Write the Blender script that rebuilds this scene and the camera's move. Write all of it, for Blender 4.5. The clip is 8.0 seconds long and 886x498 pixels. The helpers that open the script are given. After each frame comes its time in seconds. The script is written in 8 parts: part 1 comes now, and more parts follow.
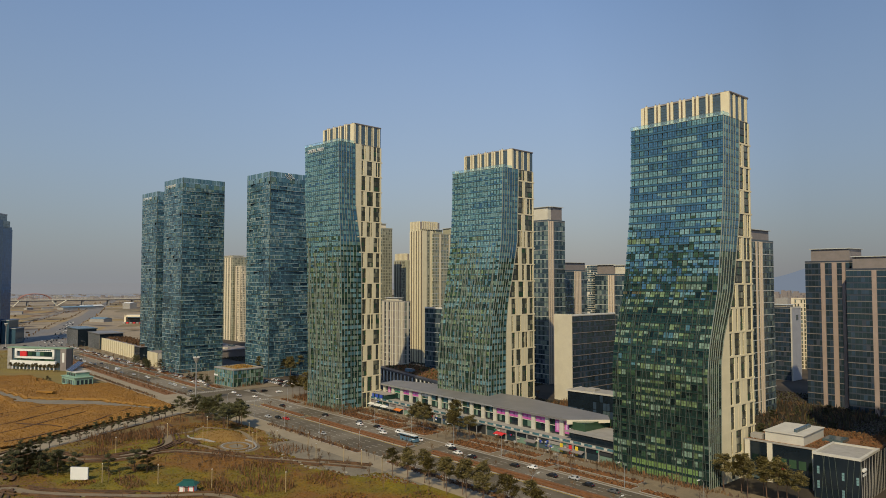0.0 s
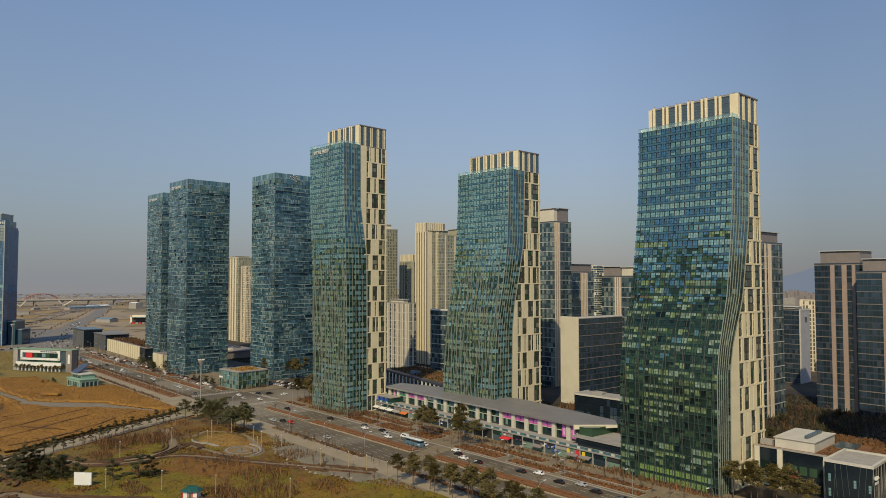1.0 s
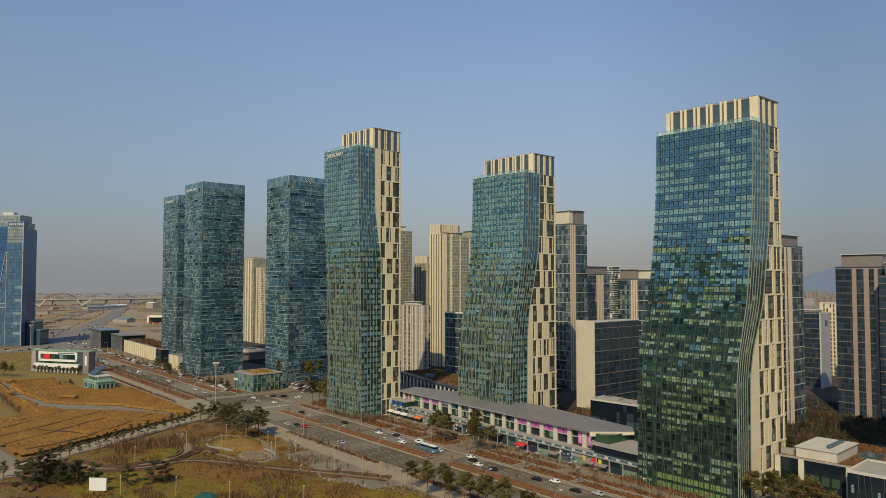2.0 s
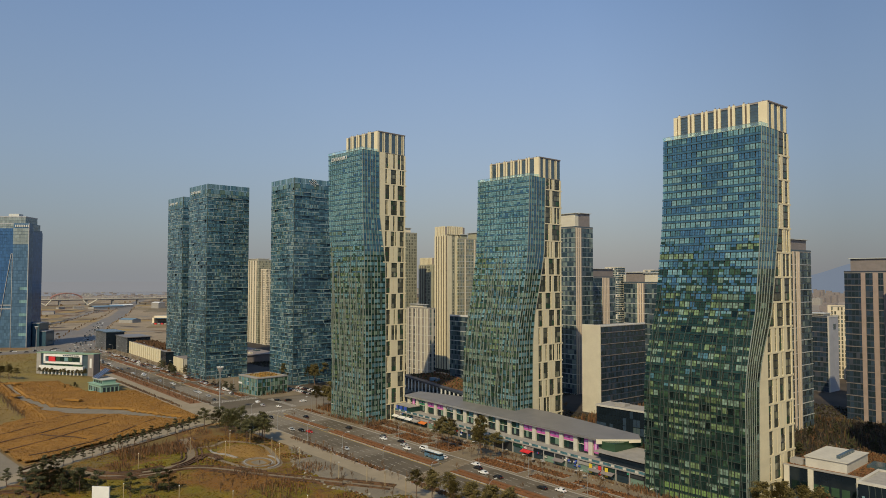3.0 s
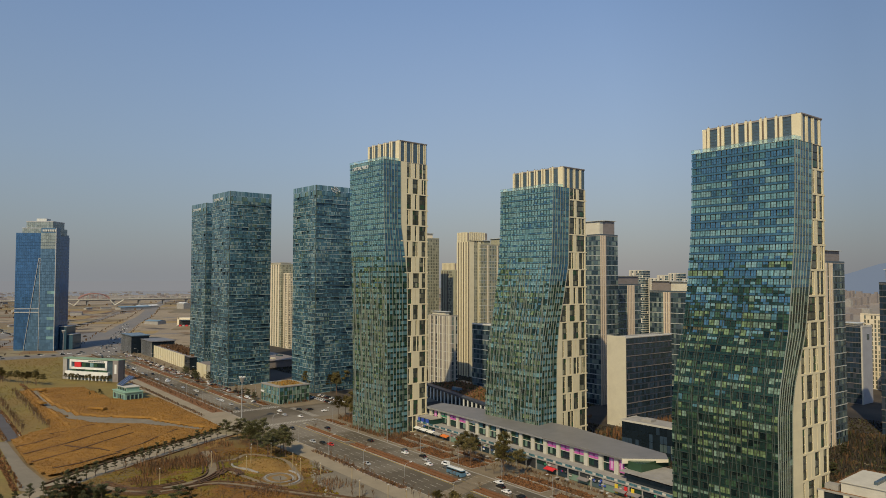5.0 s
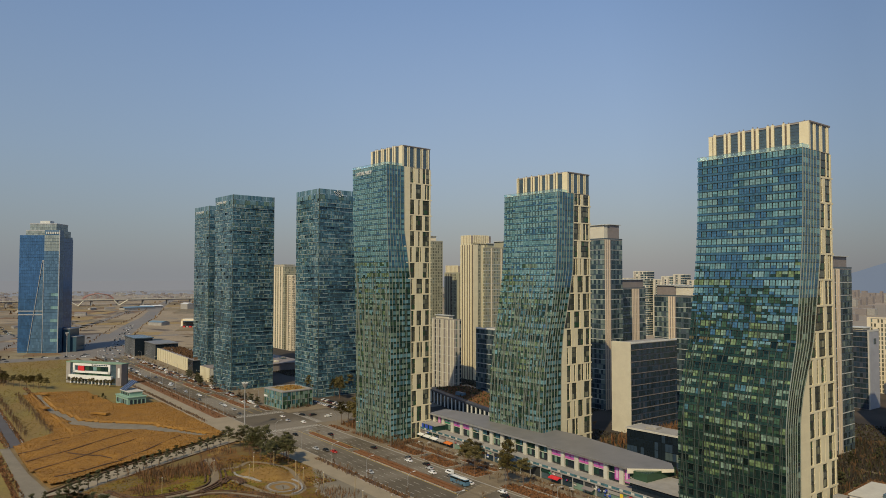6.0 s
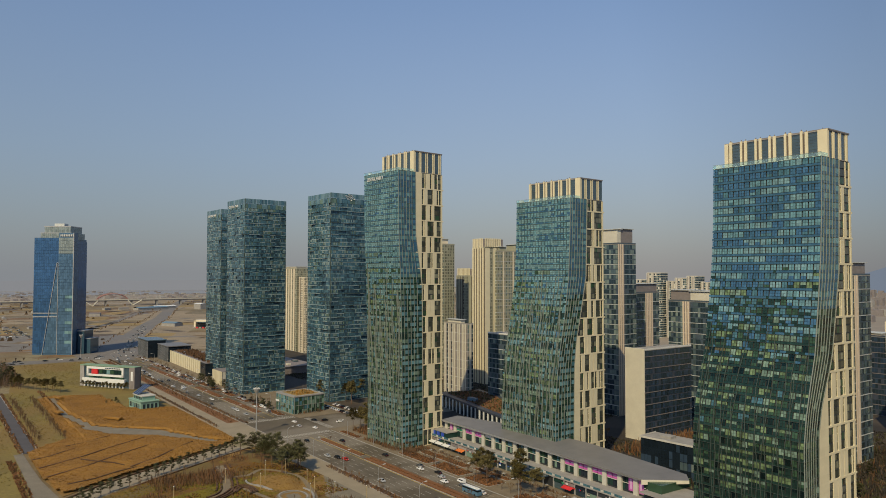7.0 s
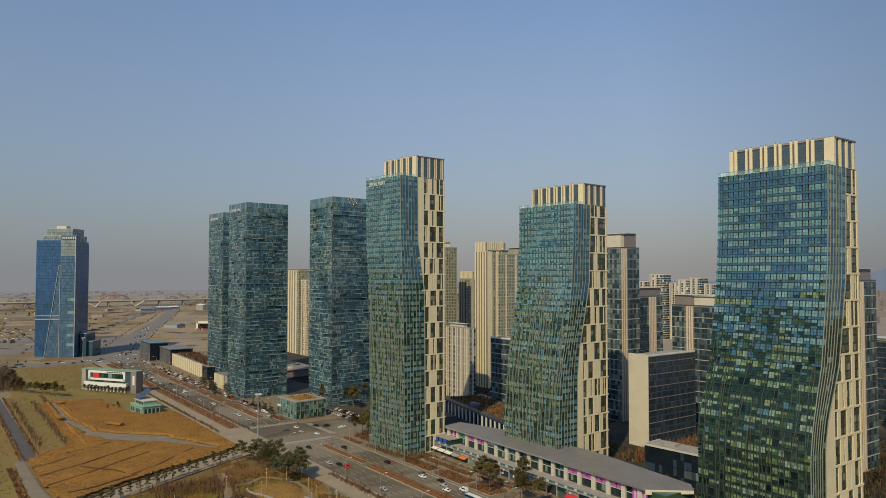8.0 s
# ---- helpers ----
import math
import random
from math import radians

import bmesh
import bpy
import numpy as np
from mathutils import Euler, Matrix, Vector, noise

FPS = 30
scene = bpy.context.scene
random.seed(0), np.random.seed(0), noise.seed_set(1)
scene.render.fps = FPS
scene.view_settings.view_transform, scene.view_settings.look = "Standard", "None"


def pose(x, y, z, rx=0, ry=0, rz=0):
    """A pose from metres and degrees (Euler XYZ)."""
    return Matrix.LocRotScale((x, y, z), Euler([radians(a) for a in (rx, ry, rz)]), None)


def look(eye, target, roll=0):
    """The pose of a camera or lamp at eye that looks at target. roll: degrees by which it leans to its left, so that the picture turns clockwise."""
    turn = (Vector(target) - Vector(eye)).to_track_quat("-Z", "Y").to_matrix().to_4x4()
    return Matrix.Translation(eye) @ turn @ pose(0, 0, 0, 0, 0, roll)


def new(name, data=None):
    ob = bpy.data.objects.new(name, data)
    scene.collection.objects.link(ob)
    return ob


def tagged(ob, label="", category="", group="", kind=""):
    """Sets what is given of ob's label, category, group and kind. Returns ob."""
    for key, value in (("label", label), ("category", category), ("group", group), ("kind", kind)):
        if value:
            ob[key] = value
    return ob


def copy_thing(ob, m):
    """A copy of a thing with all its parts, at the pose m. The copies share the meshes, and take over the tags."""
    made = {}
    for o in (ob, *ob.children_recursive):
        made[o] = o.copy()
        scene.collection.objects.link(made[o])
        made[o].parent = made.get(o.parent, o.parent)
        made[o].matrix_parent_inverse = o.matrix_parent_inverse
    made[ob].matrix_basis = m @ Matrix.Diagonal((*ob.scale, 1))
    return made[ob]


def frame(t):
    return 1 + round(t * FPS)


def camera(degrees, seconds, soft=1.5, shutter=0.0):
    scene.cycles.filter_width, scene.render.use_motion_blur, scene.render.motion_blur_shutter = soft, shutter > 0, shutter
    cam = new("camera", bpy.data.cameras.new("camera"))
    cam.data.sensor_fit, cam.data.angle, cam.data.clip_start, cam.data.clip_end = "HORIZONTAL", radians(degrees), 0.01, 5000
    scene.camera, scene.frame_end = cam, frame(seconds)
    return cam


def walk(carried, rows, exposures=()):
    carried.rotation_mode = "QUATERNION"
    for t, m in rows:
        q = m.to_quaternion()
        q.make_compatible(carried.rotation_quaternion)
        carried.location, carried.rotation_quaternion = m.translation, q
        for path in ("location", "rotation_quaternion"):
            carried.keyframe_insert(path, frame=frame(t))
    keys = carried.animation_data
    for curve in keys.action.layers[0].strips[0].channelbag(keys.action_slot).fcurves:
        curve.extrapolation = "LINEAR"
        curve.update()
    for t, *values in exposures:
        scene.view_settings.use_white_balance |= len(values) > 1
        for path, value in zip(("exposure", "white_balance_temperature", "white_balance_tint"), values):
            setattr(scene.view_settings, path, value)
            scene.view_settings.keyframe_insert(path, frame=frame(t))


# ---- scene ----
cam = camera(64.3, 8.0, soft=0.9)
METRES, EYE, TILT, LEAN, TURN = 33.0, 76.0, 2.6, 0.0, 48.5
ROWS = [
    (0.0, 0.0, 0.0, 0.0, -0.0, 0.0, -0.0),
    (0.5, -0.0002, 0.0413, 0.0235, 0.08, -0.02, 0.0),
    (1.0, -0.0008, 0.0817, 0.0542, 0.45, -0.06, 0.02),
    (1.5, -0.001, 0.1194, 0.0884, 1.31, -0.08, 0.02),
    (3.0, 0.0009, 0.2351, 0.2239, 2.05, -0.22, 0.05),
    (3.5, 0.0005, 0.2718, 0.2734, 3.14, -0.25, 0.06),
    (4.0, 0.0019, 0.3101, 0.3232, 3.7, -0.28, 0.05),
    (4.5, 0.0013, 0.3478, 0.3777, 3.83, -0.31, 0.06),
    (6.0, -0.0032, 0.4597, 0.5547, 4.17, -0.44, 0.13),
    (6.5, -0.0057, 0.4955, 0.6179, 4.6, -0.49, 0.16),
    (7.0, -0.0077, 0.533, 0.679, 5.13, -0.53, 0.18),
    (7.5, -0.0057, 0.5737, 0.7374, 5.3, -0.56, 0.18),
    (8.0, -0.0113, 0.6059, 0.7834, 5.33, -0.56, 0.2),
]
walk(cam, [(t, pose(0, 0, EYE, TILT, LEAN, TURN) @ pose(METRES * x, METRES * y, METRES * z, 90 + pitch, roll, yaw)) for t, x, y, z, yaw, pitch, roll in ROWS],
     exposures=[(0.0, 0.0), (4.5, -0.02), (8.0, -0.06)])

# ---- light: hazy winter afternoon, sun behind the viewer's right shoulder ----
SUN_AZ, SUN_EL = 32.0, 42.0          # degrees from -y towards +x; elevation
sun_dir = Vector((math.sin(radians(SUN_AZ)) * math.cos(radians(SUN_EL)), -math.cos(radians(SUN_AZ)) * math.cos(radians(SUN_EL)), math.sin(radians(SUN_EL))))
sun_data = bpy.data.lights.new("sun", "SUN")
sun_data.energy, sun_data.angle, sun_data.color = 3.85, radians(0.6), (1.0, 0.83, 0.52)
sun = new("sun", sun_data)
sun.matrix_world = look((0, 0, 400), tuple(Vector((0, 0, 400)) - sun_dir))

world = bpy.data.worlds.new("world")
scene.world = world
world.use_nodes = True
wn, wl = world.node_tree.nodes, world.node_tree.links
wn.clear()
sky = wn.new("ShaderNodeTexSky")
sky.sky_type, sky.sun_disc = "NISHITA", False
sky.sun_elevation = radians(SUN_EL)
sky.sun_rotation = math.atan2(sun_dir.x, sun_dir.y)
sky.air_density, sky.dust_density, sky.ozone_density, sky.altitude = 1.0, 0.6, 2.5, 0
coord = wn.new("ShaderNodeTexCoord")
split = wn.new("ShaderNodeSeparateXYZ")
ramp = wn.new("ShaderNodeValToRGB")      # how much of the haze layer stands before the sky, by height
ramp.color_ramp.elements[0].position, ramp.color_ramp.elements[0].color = 0.0, (1, 1, 1, 1)
ramp.color_ramp.elements[1].position, ramp.color_ramp.elements[1].color = 0.55, (0, 0, 0, 1)
mid = ramp.color_ramp.elements.new(0.16)
mid.color = (0.66, 0.66, 0.66, 1)
mix = wn.new("ShaderNodeMix")
mix.data_type = "RGBA"
scale_sky = wn.new("ShaderNodeMix")
scale_sky.data_type, scale_sky.blend_type = "RGBA", "MULTIPLY"
scale_sky.inputs[0].default_value = 1.0
scale_sky.inputs[7].default_value = (1.07, 1.28, 1.43, 1)
bg = wn.new("ShaderNodeBackground")
bg.inputs["Strength"].default_value = 0.12
wout = wn.new("ShaderNodeOutputWorld")
wl.new(coord.outputs["Generated"], split.inputs[0])
wl.new(split.outputs["Z"], ramp.inputs[0])
wl.new(ramp.outputs[0], mix.inputs[0])
wl.new(sky.outputs[0], scale_sky.inputs[6])
wl.new(scale_sky.outputs[2], mix.inputs[6])
side = wn.new("ShaderNodeMapRange")      # the haze is thicker over the sea
side.inputs["From Min"].default_value, side.inputs["From Max"].default_value = -1.0, 1.0
drift = wn.new("ShaderNodeValToRGB")
for place, gain in ((0.08, 1.04), (0.2, 1.05), (0.32, 0.83), (0.6, 0.9)):
    e = drift.color_ramp.elements.new(place)
    e.color = (gain / 1.2,) * 3 + (1,)
drift.color_ramp.elements[0].color = (0.95 / 1.2,) * 3 + (1,)
drift.color_ramp.elements[-1].color = (1 / 1.2,) * 3 + (1,)
veil = wn.new("ShaderNodeMix")
veil.data_type, veil.blend_type = "RGBA", "MULTIPLY"
veil.inputs[0].default_value = 1.0
wl.new(split.outputs["X"], side.inputs["Value"])
wl.new(side.outputs[0], drift.inputs[0])
wl.new(mix.outputs[2], veil.inputs[6])
wl.new(drift.outputs[0], veil.inputs[7])
wl.new(veil.outputs[2], bg.inputs["Color"])
toward = wn.new("ShaderNodeVectorMath")    # the low haze glows towards the sun
toward.operation = "DOT_PRODUCT"
toward.inputs[1].default_value = tuple(sun_dir)
glow = wn.new("ShaderNodeMapRange")
glow.interpolation_type = "SMOOTHSTEP"
glow.inputs["From Min"].default_value, glow.inputs["From Max"].default_value = -0.1, 0.95
glow.inputs["To Min"].default_value, glow.inputs["To Max"].default_value = 3.0, 6.9
lit = wn.new("ShaderNodeVectorMath")
lit.operation = "SCALE"
tint = wn.new("ShaderNodeValToRGB")          # greyer over the sea, warmer above the town
tint.color_ramp.elements[0].color = (0.86, 0.91, 0.97, 1)
tint.color_ramp.elements[1].color = (0.87, 0.907, 0.953, 1)
for place, shade in ((0.05, (0.89, 0.91, 0.945)), (0.12, (0.955, 0.93, 0.905)), (0.2, (0.95, 0.925, 0.905)), (0.33, (0.885, 0.9, 0.935))):
    tint.color_ramp.elements.new(place).color = (*shade, 1)
wl.new(side.outputs[0], tint.inputs[0])
wl.new(tint.outputs[0], lit.inputs[0])
wl.new(coord.outputs["Generated"], toward.inputs[0])
wl.new(toward.outputs["Value"], glow.inputs["Value"])
wl.new(glow.outputs[0], lit.inputs["Scale"])
wl.new(lit.outputs[0], mix.inputs[7])
wl.new(bg.outputs[0], wout.inputs[0])

# ---- materials ----
def surface(name, c1, c2=None, scale=0.2, rough=0.85, metal=0.0, bump=0.0, fine=0.0, island=0.0, ior=1.5, c3=None, bump_scale=None):
    """A node material: two colours mixed by noise at two sizes, optional third colour in patches, bump, and a spread from piece to piece."""
    m = bpy.data.materials.new(name)
    m.use_nodes = True
    n, l = m.node_tree.nodes, m.node_tree.links
    b = n["Principled BSDF"]
    b.inputs["Roughness"].default_value, b.inputs["Metallic"].default_value, b.inputs["IOR"].default_value = rough, metal, ior
    c2 = c2 or tuple(v * 0.8 for v in c1)
    geo = n.new("ShaderNodeNewGeometry")
    big = n.new("ShaderNodeTexNoise")
    big.inputs["Scale"].default_value, big.inputs["Detail"].default_value, big.inputs["Roughness"].default_value = scale, 6, 0.65
    l.new(geo.outputs["Position"], big.inputs["Vector"])
    cr = n.new("ShaderNodeValToRGB")
    cr.color_ramp.elements[0].position, cr.color_ramp.elements[0].color = 0.35, (*c1, 1)
    cr.color_ramp.elements[1].position, cr.color_ramp.elements[1].color = 0.65, (*c2, 1)
    l.new(big.outputs["Fac"], cr.inputs[0])
    out = cr.outputs[0]
    if c3:
        big2 = n.new("ShaderNodeTexNoise")
        big2.inputs["Scale"].default_value, big2.inputs["Detail"].default_value = scale * 0.31, 4
        off = n.new("ShaderNodeVectorMath")
        off.operation = "ADD"
        off.inputs[1].default_value = (71, 33, 5)
        l.new(geo.outputs["Position"], off.inputs[0])
        l.new(off.outputs[0], big2.inputs["Vector"])
        r3 = n.new("ShaderNodeMapRange")
        r3.inputs["From Min"].default_value, r3.inputs["From Max"].default_value = 0.47, 0.58
        l.new(big2.outputs["Fac"], r3.inputs["Value"])
        mx = n.new("ShaderNodeMix")
        mx.data_type = "RGBA"
        mx.inputs[7].default_value = (*c3, 1)
        l.new(r3.outputs[0], mx.inputs[0])
        l.new(out, mx.inputs[6])
        out = mx.outputs[2]
    if fine:
        fn = n.new("ShaderNodeTexNoise")
        fn.inputs["Scale"].default_value, fn.inputs["Detail"].default_value = scale * 14, 3
        l.new(geo.outputs["Position"], fn.inputs["Vector"])
        fr = n.new("ShaderNodeMapRange")
        fr.inputs["To Min"].default_value, fr.inputs["To Max"].default_value = 1 - fine, 1 + fine
        l.new(fn.outputs["Fac"], fr.inputs["Value"])
        hs = n.new("ShaderNodeHueSaturation")
        l.new(out, hs.inputs["Color"])
        l.new(fr.outputs[0], hs.inputs["Value"])
        out = hs.outputs[0]
    if island:
        ir = n.new("ShaderNodeMapRange")
        ir.inputs["To Min"].default_value, ir.inputs["To Max"].default_value = 1 - island, 1 + island
        l.new(geo.outputs["Random Per Island"], ir.inputs["Value"])
        h2 = n.new("ShaderNodeHueSaturation")
        l.new(out, h2.inputs["Color"])
        l.new(ir.outputs[0], h2.inputs["Value"])
        out = h2.outputs[0]
    l.new(out, b.inputs["Base Color"])
    if bump:
        bn = n.new("ShaderNodeTexNoise")
        bn.inputs["Scale"].default_value, bn.inputs["Detail"].default_value = bump_scale or scale * 8, 4
        l.new(geo.outputs["Position"], bn.inputs["Vector"])
        bp = n.new("ShaderNodeBump")
        bp.inputs["Strength"].default_value, bp.inputs["Distance"].default_value = bump, 0.3
        l.new(bn.outputs["Fac"], bp.inputs["Height"])
        l.new(bp.outputs[0], b.inputs["Normal"])
    return m


def glazing(name, base, rough=0.06, ior=1.64, island=0.22, wave=0.02, tint=(0.4, 0.8, 0.97)):
    """Coated facade glass with what stands behind it as its base colour; slightly uneven, so that reflections break up."""
    m = surface(name, base, tuple(v * 0.75 for v in base), 0.11, rough=rough, ior=ior, island=island, bump=wave, bump_scale=0.35)
    m.node_tree.nodes["Principled BSDF"].inputs["Specular Tint"].default_value = (*tint, 1)
    return m


ASPHALT = surface("asphalt", (0.11, 0.088, 0.057), (0.081, 0.065, 0.042), 0.06, bump=0.2, fine=0.32, c3=(0.176, 0.15, 0.112))
# a paler asphalt tone for the far roads only
FARASPHALT = surface("pale_far_asphalt", (0.19, 0.168, 0.142), (0.15, 0.132, 0.114), 0.02, fine=0.3, c3=(0.15, 0.14, 0.13))
PAVING = surface("paving", (0.205, 0.16, 0.1), (0.15, 0.117, 0.073), 0.12, bump=0.2, fine=0.3)
PLAZA = surface("pale_gravel", (0.235, 0.192, 0.128), (0.285, 0.235, 0.16), 0.1, bump=0.2, fine=0.12)
KERB = surface("kerb_stone", (0.34, 0.32, 0.29), (0.26, 0.25, 0.23), 0.5)
PAINT = surface("road_paint", (0.46, 0.43, 0.37), (0.22, 0.2, 0.165), 0.9)
YELLOW = surface("yellow_paint", (0.55, 0.38, 0.06), (0.4, 0.28, 0.05), 0.9)
# dark mulch, taken down further so that its colour holds the courts' shade
MULCH = surface("court_mulch_and_shade", (0.034, 0.025, 0.016), (0.023, 0.018, 0.012), 0.05, fine=0.3, bump=0.3, c3=(0.064, 0.048, 0.032))
EARTH = surface("winter_earth", (0.195, 0.135, 0.058), (0.138, 0.097, 0.042), 0.025, fine=0.4, c3=(0.216, 0.176, 0.096))
BED = surface("planting_bed", (0.2, 0.086, 0.026), (0.135, 0.06, 0.02), 0.3, bump=0.4, fine=0.3)
PARKSOIL = surface("park_litter", (0.165, 0.078, 0.01), (0.1, 0.05, 0.008), 0.2, bump=0.4, fine=0.45, c3=(0.135, 0.09, 0.022))
LAWN = surface("winter_lawn", (0.18, 0.132, 0.002), (0.1, 0.082, 0.002), 0.09, bump=0.5, fine=0.5, c3=(0.165, 0.076, 0.01))
DRYGRASS = surface("dry_grass", (0.296, 0.2, 0.068), (0.2, 0.14, 0.048), 0.035, bump=0.4, fine=0.4, c3=(0.264, 0.184, 0.068))
TURF = surface("olive_winter_turf", (0.205, 0.152, 0.03), (0.15, 0.11, 0.024), 0.05, bump=0.4, fine=0.35, c3=(0.19, 0.125, 0.03))
MOUND = surface("ochre_mound_grass", (0.25, 0.145, 0.032), (0.18, 0.1, 0.024), 0.15, bump=0.5, fine=0.35)
REED = surface("dry_reed", (0.292, 0.146, 0.02), (0.214, 0.105, 0.015), 0.06, bump=0.5, fine=0.2, island=0.1)
STONE = surface("cream_stone", (0.675, 0.6, 0.405), (0.615, 0.545, 0.368), 0.2, rough=0.6, fine=0.05, island=0.06)
STONE_GREY = surface("pale_render", (0.58, 0.545, 0.44), (0.51, 0.475, 0.385), 0.15, rough=0.7, fine=0.06)
PALEWALL = surface("pale_wall", (0.5, 0.48, 0.42), (0.43, 0.41, 0.36), 0.3, rough=0.7, fine=0.1)
WHITE = surface("white_panel", (0.68, 0.68, 0.65), (0.6, 0.6, 0.57), 0.2, rough=0.5, fine=0.05)
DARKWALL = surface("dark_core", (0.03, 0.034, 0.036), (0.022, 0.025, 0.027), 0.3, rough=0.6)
CROWNDARK = surface("crown_panel", (0.05, 0.085, 0.105), (0.036, 0.06, 0.08), 0.3, rough=0.25, ior=1.8, island=0.15)
TAUPE = surface("taupe_panel", (0.22, 0.19, 0.18), (0.18, 0.16, 0.15), 0.3, rough=0.6)
FIN = surface("fin_aluminium", (0.085, 0.11, 0.097), (0.065, 0.085, 0.075), 0.4, rough=0.45, metal=0.25)
EDGEFIN = surface("edge_fin_aluminium", (0.23, 0.255, 0.22), (0.18, 0.2, 0.175), 0.4, rough=0.45)
SLAB = surface("slab_edge", (0.5, 0.51, 0.48), (0.42, 0.43, 0.41), 0.3, rough=0.55)
METAL = surface("galvanised", (0.42, 0.42, 0.41), (0.34, 0.34, 0.34), 0.6, rough=0.45, metal=0.5)
ROOF = surface("zinc_roof", (0.21, 0.2, 0.19), (0.175, 0.168, 0.16), 0.12, rough=0.5, metal=0.2, fine=0.08)
CONC = surface("concrete", (0.304, 0.288, 0.264), (0.24, 0.228, 0.208), 0.2, fine=0.1)
# tower glass, from dark rooms to drawn blinds; the blue panes paint in reflected sky
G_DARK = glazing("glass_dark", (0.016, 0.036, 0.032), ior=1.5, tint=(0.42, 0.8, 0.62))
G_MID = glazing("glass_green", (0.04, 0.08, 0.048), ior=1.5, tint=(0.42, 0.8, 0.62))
G_PALE = glazing("glass_blinds", (0.17, 0.288, 0.302), 0.09)
G_LIME = glazing("glass_lime_blinds", (0.14, 0.2, 0.102), 0.09, ior=1.5, island=0.45, tint=(0.42, 0.8, 0.62))
G_SPAN = glazing("glass_spandrel", (0.019, 0.045, 0.038), 0.1, ior=1.5, tint=(0.42, 0.8, 0.62))
G_AMBER = glazing("glass_amber_blinds", (0.12, 0.1, 0.03), 0.09)
G_WARM = glazing("glass_warm_blinds", (0.16, 0.235, 0.185), 0.09, ior=1.5, island=0.4, tint=(0.42, 0.8, 0.62))
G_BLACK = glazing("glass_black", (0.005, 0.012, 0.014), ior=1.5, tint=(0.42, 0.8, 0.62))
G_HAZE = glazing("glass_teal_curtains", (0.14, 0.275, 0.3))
G_BLUE = glazing("glass_painted_sky_blue", (0.052, 0.13, 0.228))
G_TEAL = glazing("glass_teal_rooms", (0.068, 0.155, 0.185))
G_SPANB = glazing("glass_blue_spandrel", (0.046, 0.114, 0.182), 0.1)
G_SKY = glazing("glass_painted_pale_sky", (0.122, 0.24, 0.282))
G_STRIP = glazing("glass_lit_lime_lobby", (0.165, 0.26, 0.095), 0.09, ior=1.5, island=0.3, tint=(0.42, 0.8, 0.62))
S_DARK = glazing("spine_window", (0.058, 0.064, 0.05), 0.12, 1.5, tint=(0.9, 0.95, 1.0))
S_MID = glazing("spine_window_curtain", (0.12, 0.122, 0.09), 0.12, 1.5, tint=(0.9, 0.95, 1.0))
S_PALE = glazing("spine_window_blind", (0.24, 0.24, 0.17), 0.12, 1.5, tint=(0.9, 0.95, 1.0))
S_SET = [S_DARK, S_MID, S_PALE, G_MID]
NAVY = glazing("navy_glass", (0.012, 0.019, 0.027), 0.1, 1.6, tint=(0.7, 0.85, 1.0))
# indices: 0 dark, 1 green, 2 blinds, 3 lime, 4 spandrel, 5 amber, 6 warm, 7 black, 8 curtains, 9 blue, 10 teal, 11 blue
# spandrel (9, 11, 12: painted sky reflection)
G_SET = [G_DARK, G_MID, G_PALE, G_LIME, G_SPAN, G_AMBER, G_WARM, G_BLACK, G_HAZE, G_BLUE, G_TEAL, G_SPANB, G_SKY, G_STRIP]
T_DARK = glazing("teal_glass_dark", (0.036, 0.074, 0.106), tint=(0.45, 0.78, 1.0))
T_MID = glazing("teal_glass", (0.068, 0.144, 0.186), tint=(0.4, 0.78, 1.0))
T_PALE = glazing("teal_glass_blinds", (0.2, 0.27, 0.262), 0.1, tint=(0.5, 0.8, 1.0))
T_SPAN = glazing("teal_spandrel", (0.12, 0.205, 0.235), 0.15, tint=(0.5, 0.8, 1.0))
T_GREEN = glazing("teal_glass_green_blinds", (0.12, 0.18, 0.14), 0.1)
T_SET = [T_DARK, T_MID, T_PALE, T_SPAN, T_GREEN]
CLEAR = surface("clear_glass", (0.62, 0.82, 0.86), (0.6, 0.8, 0.85), 0.5, rough=0.02)
CLEAR.node_tree.nodes["Principled BSDF"].inputs["Transmission Weight"].default_value = 0.92
B_BLUE = glazing("blue_glass", (0.03, 0.085, 0.19), 0.08, 2.0, tint=(0.4, 0.65, 1.0))
B_GREY = glazing("grey_blue_glass", (0.075, 0.138, 0.215), 0.12, tint=(0.4, 0.68, 1.0))
B_CROWN = glazing("pale_crown_glass", (0.24, 0.27, 0.26), 0.15)
APT_DARK = glazing("window_dark", (0.025, 0.04, 0.052), 0.08, 1.7)
APT_MID = glazing("window_curtain", (0.075, 0.108, 0.118), 0.1, 1.7)
APT_PALE = glazing("window_pale", (0.17, 0.21, 0.19), 0.12, 1.7)
APT_SET = [APT_DARK, APT_MID, APT_PALE]
OLIVE_SET = [glazing("beige_block_window", (0.12, 0.12, 0.09), 0.15, 1.5, tint=(1, 1, 1)), glazing("beige_block_curtain", (0.28, 0.265, 0.19), 0.15, 1.5, tint=(1, 1, 1)), APT_PALE]
GAPBROWN = surface("brown_recess", (0.13, 0.105, 0.08), (0.1, 0.082, 0.064), 0.3)
# rose strips dulled: the shade on these blocks is mixed into the stone
ROSE = surface("shaded_rose_stone", (0.34, 0.265, 0.23), (0.29, 0.225, 0.195), 0.2, rough=0.65)
SLATE = surface("slate_cladding", (0.05, 0.06, 0.082), (0.04, 0.049, 0.068), 0.3, rough=0.4)
